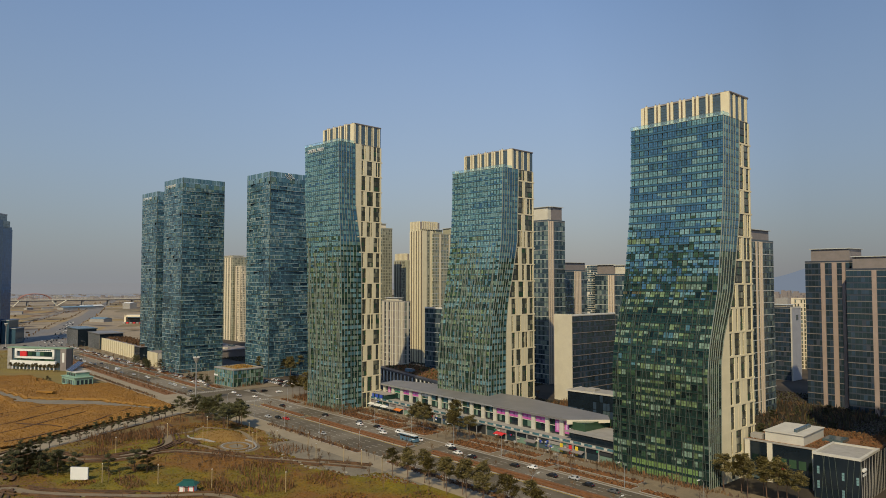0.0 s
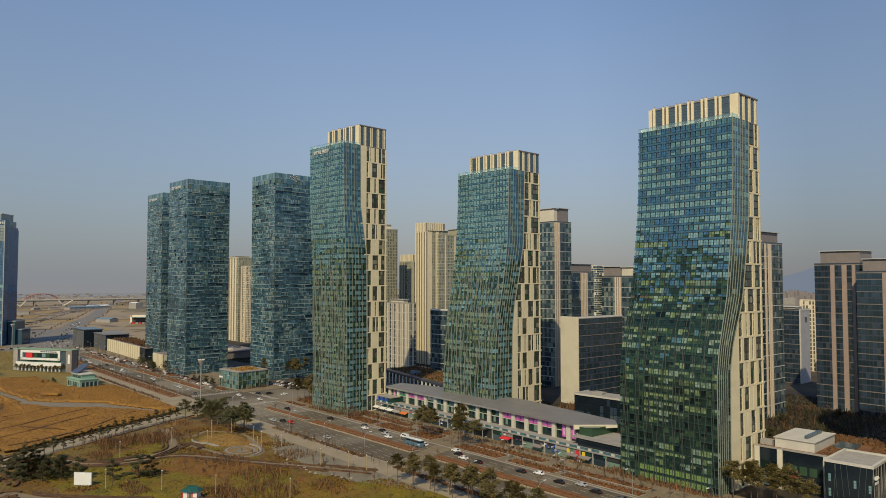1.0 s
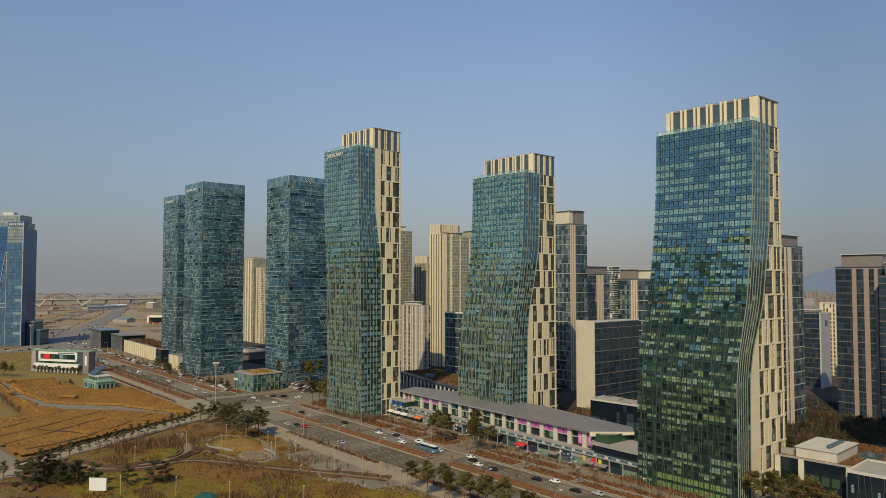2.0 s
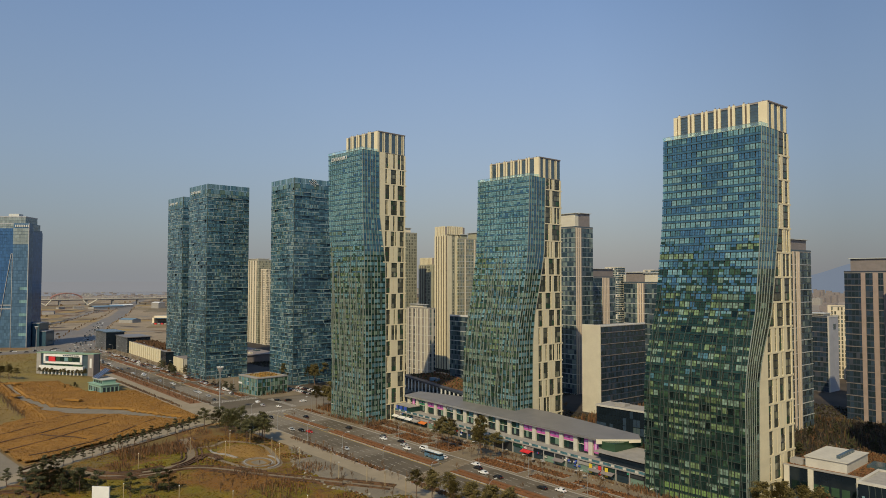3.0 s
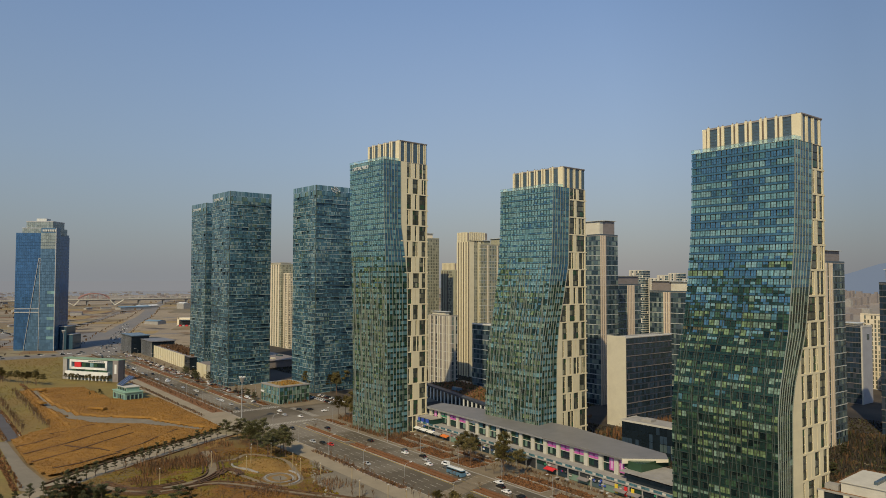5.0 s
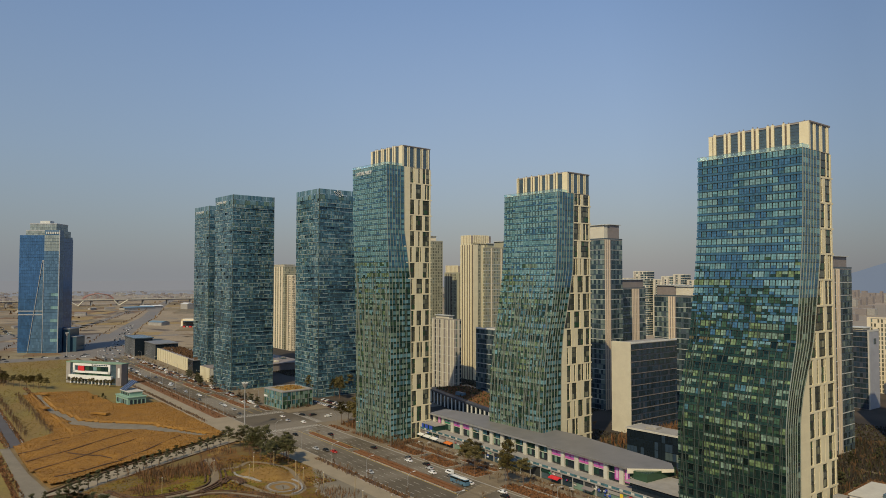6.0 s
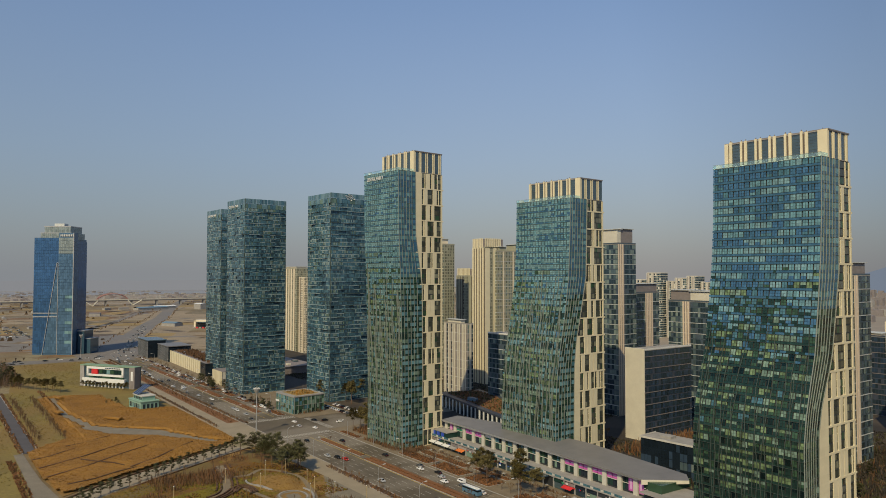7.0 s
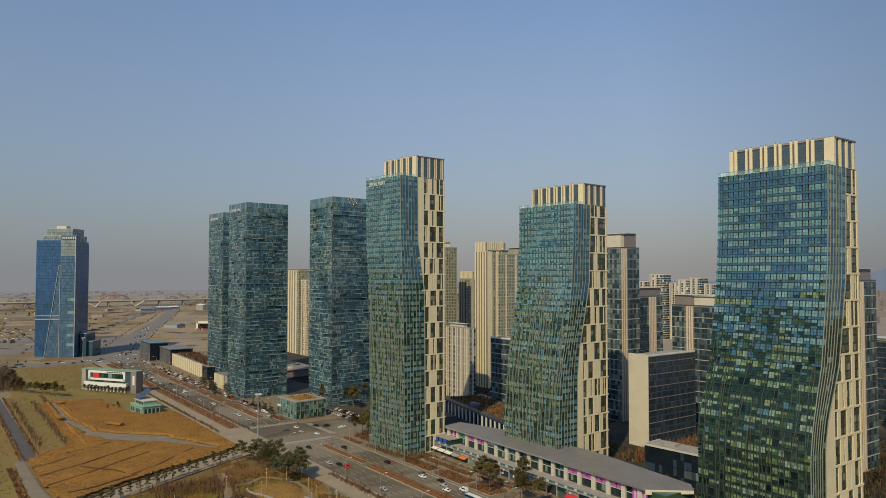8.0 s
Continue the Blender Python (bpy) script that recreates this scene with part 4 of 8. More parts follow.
apartment("striped_block", -496, -464, 368, 374, 58, 40, "pale striped apartment block", strips_front=((0, 4), (6, 10), (12, 17), (19, 23), (25, 31)), strips_end=((2, 4),), strip_mat=STONE_GREY, wall=CONC,
          pent=((4, 22, 1, 5, 3.5, STONE_GREY),))
apartment("beige_block", -523.5, -505.5, 421, 444, 123, 41, "tall beige apartment block with cream striped top", strips_front=((0, 18),), strips_end=((0, 6), (10, 14)), strip_mat=STONE, wall=OLIVE, pale=0.05, fh=2.9, band=99,
          pent=((0.3, 17.6, 0.3, 22, 8.5, STONE),))
apartment("beige_block", -519, -503.5, 433, 470, 120, 46, "olive apartment block with a stepped roof beside its cream neighbour", strips_front=((11, 13),), strips_end=((8, 9.5), (20, 21.5)), strip_mat=BEIGE, wall=OLIVE, pale=0.3, fh=2.9, band=2,
          pent=((2, 15, 4, 12, 4.5, OLIVE), (2, 15, 24, 35, 7, OLIVE)))
apartment("beige_block", -612, -586, 470, 500, 97, 42, "beige apartment block with cream striped top", strips_front=((0, 12), (20, 26)), strip_mat=OLIVE, wall=OLIVE, pale=0.05, fh=2.9, band=99, pent=((1, 25, 1, 28, 8, STONE),))
apartment("beige_block", -590, -568, 420, 434, 128, 43, "olive apartment block behind the towers", strips_front=((2, 4.5), (8, 10.5), (14, 16.5)), strip_mat=BEIGE, wall=OLIVE, pale=0.06, fh=2.9, band=99, pent=((3, 15, 3, 11, 6, BEIGE),))
apartment("beige_block", -905, -856, 398, 420, 106, 44, "far beige apartment block", strips_front=((2, 5), (9, 12), (16, 20), (24, 27), (31, 35), (39, 43)), strip_mat=BEIGE, wall=OLIVE, pale=0.1, fh=2.9, band=99, pent=((4, 40, 3, 18, 3, BEIGE),))
apartment("beige_block", -850, -832, 398, 420, 94, 45, "far beige apartment block", strips_front=((1, 6), (12, 16)), strip_mat=BEIGE, wall=BEIGE, pale=0.1, fh=2.9, band=99)
for i, (x0, y0, w, hh) in enumerate([(-757, 950, 21, 90), (-734, 950, 27, 101), (-704, 960, 20, 88), (-681, 950, 20, 93), (-660, 950, 19, 96), (-639, 955, 21, 87), (-600, 960, 24, 84)]):
    apartment("far_block", x0, x0 + w, y0, y0 + 18, hh, 60 + i, "pale far apartment block", strips_front=((0, 5), (9, 13)), strip_mat=STONE_GREY, wall=STONE_GREY, pale=0.1, band=99, bay=2.6, group="far apartment blocks")
apartment("far_block", -262, -236, 640, 660, 60, 70, "white far office block with a red-brown base", strips_front=((0, 3),), strip_mat=BEIGE, wall=BEIGE, band=99, bay=2.4, group="far apartment blocks")

# ---- ground, roads, fields ----
one("ground", MB().box(-5000, 3000, -2500, 5000, -0.6, -0.3), EARTH, "brown winter earth out to the horizon", "ground", "", "structure")
RY0, RY1 = 184.5, 222.0
sheet("road", [(-905, 186), (-480, 184.5), (140, 184.5), (140, RY1), (-480, RY1), (-905, 212)], -0.1, ASPHALT, "wide grey asphalt avenue with worn lanes")
sheet("side_road", [(-466, 221.9), (-424, 221.9), (-424, 640), (-466, 640)], -0.1, ASPHALT, "grey asphalt side street")
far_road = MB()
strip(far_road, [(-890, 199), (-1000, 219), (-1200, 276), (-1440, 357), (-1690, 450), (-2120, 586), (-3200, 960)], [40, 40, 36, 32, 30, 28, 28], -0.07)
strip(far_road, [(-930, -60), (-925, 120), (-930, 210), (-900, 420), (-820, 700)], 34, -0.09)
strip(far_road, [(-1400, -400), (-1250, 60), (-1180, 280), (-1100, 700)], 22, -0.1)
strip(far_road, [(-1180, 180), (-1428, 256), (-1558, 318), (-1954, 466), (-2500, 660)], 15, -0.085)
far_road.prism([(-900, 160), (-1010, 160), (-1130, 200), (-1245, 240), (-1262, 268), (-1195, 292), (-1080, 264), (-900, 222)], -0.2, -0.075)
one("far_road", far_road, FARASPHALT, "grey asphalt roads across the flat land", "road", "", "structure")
sheet("pavement", [(-905, 166), (-430, 163), (-415, 168), (-330, 172), (-170, 172), (140, 172), (140, 184.3), (-905, 184.3)], 0.05, PLAZA, "pale paved walk along the park side")
sheet("pavement", [(-424, RY1 + 0.2), (140, RY1 + 0.2), (140, 252), (-424, 252)], 0.05, PAVING, "pale paved walk along the shops")
sheet("pavement", [(-905, 212.2), (-466, RY1 + 0.2), (-466, 262), (-905, 240)], 0.05, PAVING, "pale paved walk below the teal towers")
sheet("courtyard", [(-424, 252.2), (140, 252.2), (140, 640), (-424, 640)], -0.04, MULCH, "dark planted courts between the blocks, their shade painted in")
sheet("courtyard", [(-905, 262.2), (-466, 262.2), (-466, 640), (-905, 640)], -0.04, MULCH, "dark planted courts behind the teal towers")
sheet("verge", [(-890, 176.8), (-478, 175.6), (-478, 183.6), (-890, 183.8)], 0.09, BED, "dark russet planted verge along the avenue")
kerbs = MB()
for y in (184.4, 222.1):
    for x in range(-460 if y > 200 else -900, 140, 20):
        if y > 200 and -470 < x < -424:
            continue
        kerbs.box(x, x + 19.98, y - 0.15, y + 0.15, -0.1, 0.1)
one("kerb", kerbs, KERB, "pale granite kerb stones along the avenue", "kerb", "", "structure")
# lane paint
paint = MB()
for y in (188, 191.3, 194.6, 197.9, 211.4, 214.7, 218):
    x = -900.0
    while x < 120:
        if not -478 < x < -412:
            paint.box(x, x + 4.5, y - 0.1, y + 0.1, -0.1, -0.07)
        x += 10
for x in (-413, -477):
    paint.box(x, x + 0.6, 186, 203, -0.1, -0.07)
    paint.box(x, x + 0.6, 209, 221, -0.1, -0.07)
one("lane_marking", paint, PAINT, "worn white lane dashes on the asphalt", "lane marking", "", "stuff")
yl = MB()
for y in (202.6, 209.2):
    yl.box(-900, -480, y - 0.12, y + 0.12, -0.1, -0.075)
    yl.box(-410, 120, y - 0.12, y + 0.12, -0.1, -0.075)
one("lane_marking", yl, YELLOW, "yellow centre lines on the asphalt", "lane marking", "", "stuff")


def crosswalk(x0, x1, y0, y1, along_x):
    T = thing("crosswalk", (x0 + x1) / 2, (y0 + y1) / 2, -0.08, 0, "white striped pedestrian crossing on grey asphalt", "crosswalk", "crosswalks", "structure")
    n = int(((x1 - x0) if along_x else (y1 - y0)) / 1.5)
    me = MB().box(-0.4, 0.4, -(y1 - y0) / 2, (y1 - y0) / 2, 0, 0.015).mesh("stripe", PAINT) if along_x else MB().box(-(x1 - x0) / 2, (x1 - x0) / 2, -0.4, 0.4, 0, 0.03).mesh("stripe", PAINT)
    for i in range(n):
        ob = part("stripe", me, None, T)
        ob.location = (x0 - (x0 + x1) / 2 + (i + 0.5) * 1.5, 0, 0) if along_x else (0, y0 - (y0 + y1) / 2 + (i + 0.5) * 1.5, 0)


crosswalk(-475, -470, 185, 221, False)
crosswalk(-421, -416, 185, 221, False)
crosswalk(-464, -426, 224, 228, True)


crossing = MB()
strip(crossing, [(-240, 183.5), (-244.5, 195), (-249.5, 209), (-254, 222.5)], [10, 9, 9, 11], -0.075, thick=0.02)
one("raised_crossing", crossing, PAVING, "pale paved crossing over the avenue", "crossing", "", "structure")


def scrub(name, poly_boxes, per_m2, hmin, hmax, mats, label, seed, spread=0.35, kind="stuff", category="hedge", zf=None, wide=(0.25, 0.6)):
    """Low shrubs: many small leaning blades and leaves in boxes of the plan."""
    rnd = random.Random(seed)
    mb = MB()
    for x0, x1, y0, y1 in poly_boxes:
        for _ in range(int((x1 - x0) * (y1 - y0) * per_m2)):
            x, y = rnd.uniform(x0, x1), rnd.uniform(y0, y1)
            h, w, a = rnd.uniform(hmin, hmax), rnd.uniform(*wide), rnd.uniform(0, 6.28)
            dx, dy = math.cos(a) * w, math.sin(a) * w
            lx, ly = rnd.uniform(-spread, spread), rnd.uniform(-spread, spread)
            g = zf(x, y) if zf else 0.0
            mb.face([(x - dx, y - dy, g - 0.05), (x + dx, y + dy, g - 0.05), (x + dx * 0.5 + lx, y + dy * 0.5 + ly, g + h), (x - dx * 0.6 + lx, y - dy * 0.6 + ly, g + h * 0.9)], rnd.randrange(len(mats)))
    return one(name, mb, mats, label, category, "", kind)


# medians and beds of russet shrubs
def bed(x0, x1, y0, y1, label="russet planting bed with a stone rim", hedge=False):
    T = thing("planting_bed", (x0 + x1) / 2, (y0 + y1) / 2, 0, 0, label, "planting bed", "street planting beds", "structure")
    w, d = (x1 - x0) / 2, (y1 - y0) / 2
    part("soil", MB().box(-w, w, -d, d, -0.1, 0.16), BED, T)
    rim = MB()
    rim.box(-w - 0.2, w + 0.2, -d - 0.2, -d, -0.1, 0.22)
    rim.box(-w - 0.2, w + 0.2, d, d + 0.2, -0.1, 0.22)
    rim.box(-w - 0.2, -w, -d, d, -0.1, 0.22)
    rim.box(w, w + 0.2, -d, d, -0.1, 0.22)
    part("rim", rim, KERB, T)
    if hedge:
        for s in (-1, 1):
            part("clipped_hedge", MB().box(-w + 0.3, w - 0.3, s * d * 0.55 - d * 0.3, s * d * 0.55 + d * 0.3, 0.16, 0.75), HEDGE, T)


MEDIANS = [(-345, -256, 203.2, 208.6), (-241, -130, 203.2, 208.6), (-120, 60, 203.2, 208.6), (-400, -352, 204.5, 207.5), (-640, -580, 203.5, 208.5), (-570, -500, 203.5, 208.5), (-800, -655, 203.5, 208.5)]
BEDS = [(-345, -318, 225, 233), (-314, -290, 224.5, 234), (-286, -268, 225, 236), (-250, -222, 224, 232), (-216, -190, 224, 230), (-186, -150, 224, 229), (-146, -120, 224, 228),
        (-300, -262, 180.5, 183.6), (-330, -304, 181, 183.8), (-240, -206, 180.5, 183.8), (-200, -150, 180, 183.8), (-384, -352, 231, 235), (-412, -390, 224, 228), (-340, -300, 236, 241), (-296, -270, 238.5, 242), (-246, -204, 233.5, 239), (-198, -152, 231.5, 236)]
BEDS_W = [(-600 - 32 * i, -578 - 32 * i, 213.5, 218.5) for i in range(-3, 8)]
for b in MEDIANS:
    bed(*b, label="median bed with clipped russet hedges", hedge=True)
for b in BEDS + BEDS_W:
    bed(*b)
scrub("low_hedge", MEDIANS + BEDS + BEDS_W, 3.6, 0.2, 0.8, [HEDGE, BED, DARKHEDGE], "bare russet shrubs in the street beds", 71)
scrub("roadside_hedge", [(-905, -470, 185.5, 187), (-905, -470, 166, 168), (-345, -262, 180.2, 182.8), (-236, -140, 179.6, 182.6), (-345, -110, 243.2, 244.6)], 1.6, 0.5, 1.4, [TWIGS, BARK], "thin bare hedge along the avenue", 72)

# court shrubs partly in near-black tones that paint the shade
scrub("court_shrubs", [(-235, -122, 292, 500), (-122, -50, 312, 450), (-345, -240, 326, 352), (-400, -340, 376, 440), (-700, -470, 300, 420)], 0.7, 0.2, 1.0, [SHADESHRUB, DEEPGREEN, MULCH], "brown and olive winter shrubs in the courts", 73, 0.6)
scrub("court_thicket", [(-232, -135, 300, 450), (-122, -52, 314, 445)], 0.35, 0.8, 4.2, [SHADESHRUB, SHADESHRUB, DEEPGREEN, SHADESHRUB, DARKHEDGE], "bare bushes in the court, darkened for its shade", 84, 0.9, wide=(0.1, 0.4))
for cx, cy, w, d in [(-196, 330, 20, 2.5), (-172, 352, 3, 30), (-205, 372, 26, 2.5), (-150, 384, 24, 3), (-160, 330, 14, 3), (-190, 410, 24, 3)]:
    sheet("court_path", [(cx - w / 2, cy - d / 2), (cx + w / 2, cy - d / 2), (cx + w / 2, cy + d / 2), (cx - w / 2, cy + d / 2)], 0.03, PAVING, "pale garden path in the court")

# reed field
REED_POLY = [(-464, 59), (-438, 59), (-400, 60), (-369, 63), (-377, 74), (-391, 96), (-406, 127), (-416, 146), (-426, 162), (-556, 163), (-570, 134), (-644, 128), (-660, 98), (-655, 86), (-560, 84), (-490, 82), (-478, 70)]


def inside(poly, x, y):
    c = False
    for (x0, y0), (x1, y1) in zip(poly, poly[1:] + poly[:1]):
        if (y0 > y) != (y1 > y) and x < (x1 - x0) * (y - y0) / (y1 - y0) + x0:
            c = not c
    return c


def off_line(p, a, b):
    """Distance from a point of the plan to a stretch of line."""
    p, a, b = Vector(p), Vector(a), Vector(b)
    w = max(0, min(1, (p - a).dot(b - a) / max((b - a).length_squared, 1e-6)))
    return (p - a - (b - a) * w).length


DITCHES = [((-443, 59), (-458, 82)), ((-423, 60), (-464, 120)), ((-403, 61), (-442, 117)), ((-384, 67), (-397, 100)), ((-399, 98), (-436, 140)), ((-430, 80), (-404, 96)), ((-466, 78), (-480, 104))]
FURROWS = [((-434, 152), (-455, 141), 2.4), ((-455, 141), (-478, 129), 4.5), ((-478, 129), (-496, 112), 8.5), ((-496, 112), (-516, 100), 6), ((-516, 100), (-573, 93), 2.6), ((-573, 93), (-652, 95), 1.6)]
rnd = random.Random(5)
reed_bed = MB()
STEP = 2.0
cells = {}
for i in range(int((-660 + 380) / -STEP) + 4):
    for j in range(int(104 / STEP) + 2):
        x, y = -374 - i * STEP, 58 + j * STEP
        if not inside(REED_POLY, x, y):
            continue
        d = min((off_line((x, y), a, b) - w for a, b, w in FURROWS))
        if d < 0:
            continue
        cells[(i, j)] = (x, y, min(1.0, 0.25 + d / 3))


def reed_top(x, y):
    d = min(off_line((x, y), a, b) - w for a, b, w in FURROWS)
    h = 1.1 + 0.45 * noise.noise((x * 0.05, y * 0.05, 3)) + 0.22 * noise.noise((x * 0.35, y * 0.35, 8))
    return max(0.05, h * min(1.0, 0.1 + max(d, 0) / 2.2) * (1.0 if y > 90 or x > -480 else 0.5))


corner = {}
for (i, j), (x, y, s) in cells.items():
    q = []
    for a, b in ((-1, -1), (1, -1), (1, 1), (-1, 1)):
        key = (round(x + a), round(y + b))
        if key not in corner:
            corner[key] = reed_top(*key)
        q.append((key[0], key[1], corner[key]))
    reed_bed.face(q)
    top = sum(p[2] for p in q) / 4
    for _ in range(6):
        px, py = x + rnd.uniform(-1, 1), y + rnd.uniform(-1, 1)
        a, w = rnd.uniform(0, 6.28), rnd.uniform(0.15, 0.35)
        dx, dy, lx, ly = math.cos(a) * w, math.sin(a) * w, rnd.uniform(0.0, 0.7), rnd.uniform(-0.5, 0.3)
        h = top + rnd.uniform(0.1, 0.42) * s
        reed_bed.face([(px - dx, py - dy, top - 0.5), (px + dx, py + dy, top - 0.5), (px + dx * 0.6 + lx, py + dy * 0.6 + ly, h), (px - dx * 0.6 + lx, py - dy * 0.6 + ly, h * 0.95)])
one("reeds", reed_bed, REED, "dense russet-brown dry reeds with trodden furrows", "reeds", "", "stuff")
sheet("reed_soil", REED_POLY, -0.02, surface("reed_litter", (0.25, 0.145, 0.038), (0.19, 0.108, 0.03), 0.1, fine=0.25), "brown soil under the reeds")
reed_path = MB()
strip(reed_path, [(-432, 154), (-455, 141), (-478, 129), (-496, 112), (-516, 100), (-573, 93), (-652, 95)], [4, 7, 14, 18, 9, 4.5, 3], 0.06)
# raised dark strips that paint the shadow of the furrows
furrow = MB()
for a, b in DITCHES:
    strip(furrow, [a, tuple(Vector(a).lerp(Vector(b), 0.33) + Vector((1.5, 1.0))), tuple(Vector(a).lerp(Vector(b), 0.7) + Vector((-0.8, 1.2))), b], [1.1, 0.9, 0.8, 0.5], 1.36, thick=1.3)
one("reed_furrow", furrow, DARKHEDGE, "dark strips standing in for shadowed furrows between the reed rows", "furrow", "", "structure")
one("reed_path", reed_path, GRAVEL, "grey gravel path between the reeds", "path", "", "structure")

# lawn strips, far fields
sheet("field", [(-905, 90), (-700, 70), (-661, 98), (-645, 128), (-571, 134), (-556, 163), (-900, 164)], -0.085, TURF, "ochre dry grass plot")
sheet("grass_strip", [(-700, 65), (-470, 65.4), (-478, 70), (-490, 82), (-655, 86), (-700, 90)], -0.05, TURF, "pale grass strip with young trees")
sheet("asphalt_path", [(-700, 55.6), (-466, 57), (-466, 64.4), (-700, 62.8)], -0.02, surface("blue_grey_asphalt", (0.085, 0.078, 0.078), (0.068, 0.062, 0.062), 0.1, fine=0.2), "dark asphalt park path")
edge_kerb = MB()
for i in range(29):
    x = -698 + i * 8
    edge_kerb.box(x, x + 7.9, 64.4 + (x + 466) * 0.0068, 64.9 + (x + 466) * 0.0068, -0.02, 0.14)
    edge_kerb.box(x, x + 7.9, 56.5 + (x + 466) * 0.006, 57.0 + (x + 466) * 0.006, -0.02, 0.14)
one("kerb", edge_kerb, KERB, "pale stone kerbs along the asphalt park path", "kerb", "", "structure")
sheet("park_walk", [(-466, 52.5), (-440, 52.5), (-400, 52.3), (-358, 50.5), (-350, 57), (-366, 61.5), (-400, 58.6), (-434, 57.6), (-466, 57)], -0.01, GRAVEL, "grey paved walk along the reeds")
sheet("lawn", [(-760, -60), (-300, -80), (-350, 50), (-380, 54), (-466, 56), (-700, 54)], -0.06, TURF, "yellow winter lawn")
for k, (poly, m, lab) in enumerate([
    ([(-1900, 420), (-1250, 330), (-960, 260), (-960, 420), (-1100, 640), (-1700, 720)], FIELD_B, "bare brown building land"),
    ([(-1400, 330), (-1210, 262), (-960, 205), (-960, 120), (-1170, 60), (-1420, 200)], FIELD_A, "russet fallow field"),
    ([(-2000, 560), (-1480, 345), (-1440, 180), (-1900, 120), (-2300, 420)], FIELD_A, "russet fallow field"),
    ([(-2900, 900), (-2100, 600), (-2350, 380), (-2700, 300), (-2900, 500)], FIELD_B, "bare brown building land"),
    ([(-1400, 150), (-1200, 40), (-960, 60), (-960, -200), (-1500, -300)], FIELD_A, "russet fallow field"),
    ([(-2400, 1200), (-1500, 800), (-1200, 800), (-1300, 1500), (-2000, 1800)], FIELD_B, "bare brown building land"),
    ([(-2800, 260), (-1900, 100), (-1500, -100), (-2000, -800), (-2850, -600)], FIELD_B, "bare brown land"),
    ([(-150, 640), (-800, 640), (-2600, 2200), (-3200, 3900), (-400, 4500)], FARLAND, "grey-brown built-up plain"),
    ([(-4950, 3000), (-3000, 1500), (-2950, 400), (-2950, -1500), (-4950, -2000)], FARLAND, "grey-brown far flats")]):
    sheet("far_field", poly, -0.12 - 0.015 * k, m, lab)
parcels = MB()
rnd = random.Random(52)
ca, sa = math.cos(radians(-23)), math.sin(radians(-23))
u = -3100.0
while u < -700:
    du = rnd.uniform(60, 190)
    v = -1300.0
    while v < 900:
        dv = rnd.uniform(40, 150)
        q = [(u + 4, v + 4), (u + du - 4, v + 4), (u + du - 4, v + dv - 4), (u + 4, v + dv - 4)]
        q = [(a * ca - b * sa, a * sa + b * ca) for a, b in q]
        if all(p[0] < -965 and p[0] > -2900 for p in q) and rnd.random() < 0.8:
            parcels.face([(a, b, -0.105) for a, b in q], rnd.choice((0, 1, 1, 1, 2, 2, 3, 4, 5, 6)))
        v += dv
    u += du
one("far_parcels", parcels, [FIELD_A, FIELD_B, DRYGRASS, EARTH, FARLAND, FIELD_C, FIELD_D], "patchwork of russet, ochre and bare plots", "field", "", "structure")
tracks = MB()
for k in range(26):
    c, d = rnd.uniform(-2800, -1000), rnd.uniform(-500, 1300)
    a = radians(-23 + (90 if k % 2 else 0) + rnd.uniform(-6, 6))
    l = rnd.uniform(150, 500)
    strip(tracks, [(c - math.cos(a) * l, d - math.sin(a) * l), (c, d), (c + math.cos(a) * l, d + math.sin(a) * l)], rnd.uniform(5, 10), -0.095)
one("far_tracks", tracks, PAVING, "pale dirt tracks across the plots", "track", "", "structure")
sheet("water", [(-4700, 2600), (-3700, 1700), (-3600, 400), (-3650, -400), (-4700, -900)], 0.4, WATER, "pale tidal water by the horizon")

scrub("dry_tufts", [(-700, -490, 65.5, 84), (-700, -470, 20, 54), (-466, -400, 20, 47), (-900, -700, 96, 160)], 0.25, 0.12, 0.4, [TURF], "dry tan grass tufts beside the path", 75, 0.3, category="grass")
scrub("hedge_strip", [(-452, -358, 48, 50.3)], 5.0, 0.2, 0.6, [HEDGE, HEDGE, DARKHEDGE], "low russet hedge strip beside the lawn", 81, wide=(0.2, 0.4))
scrub("verge_shrubs", [(-885, -480, 177, 183.4)], 0.5, 0.3, 1.4, [HEDGE, TWIGS, DARKHEDGE], "russet shrubs on the verge of the avenue", 82, wide=(0.1, 0.35))
scrub("path_shrubs", [(-448, -362, 50.6, 52.0), (-700, -466, 63.4, 65.4), (-700, -466, 55, 57.6), (-700, -600, 90, 93)], 1.2, 0.4, 1.3, [HEDGE, TWIGS], "brown shrubs along the park path", 76)

# ---- park in front ----
def park_height(x, y):
    h = 2.6 * max(0, 1 - ((x + 334) / 15) ** 2 - ((y - 149) / 11) ** 2)
    h += 0.5 * noise.noise((x * 0.03, y * 0.03, 1)) + 0.25
    edge = min(1.0, max(0.0, (171.5 - y) / 6))
    return max(0.02, h) * edge


PATHS = [([(-262, 40), (-300, 51), (-288, 60), (-274, 73), (-255, 92), (-246, 105), (-236, 110), (-222, 108)], 4.0),
         ([(-345, 78), (-328, 87), (-324, 102), (-326, 116), (-333, 124), (-354, 131), (-377, 136)], 3.6),
         ([(-330, 84), (-320, 98), (-318, 117), (-307, 128), (-281, 144), (-258, 158), (-238, 170)], 3.0),
         ([(-354, 131), (-352, 142), (-357, 150), (-348, 158), (-330, 160), (-316, 157), (-301, 153), (-296, 146), (-302, 138), (-318, 134), (-333, 132)], 2.2)]
park = MB()
GX0, GX1, GY0, GY1, GS = -406, -120, 20, 172, 1.0
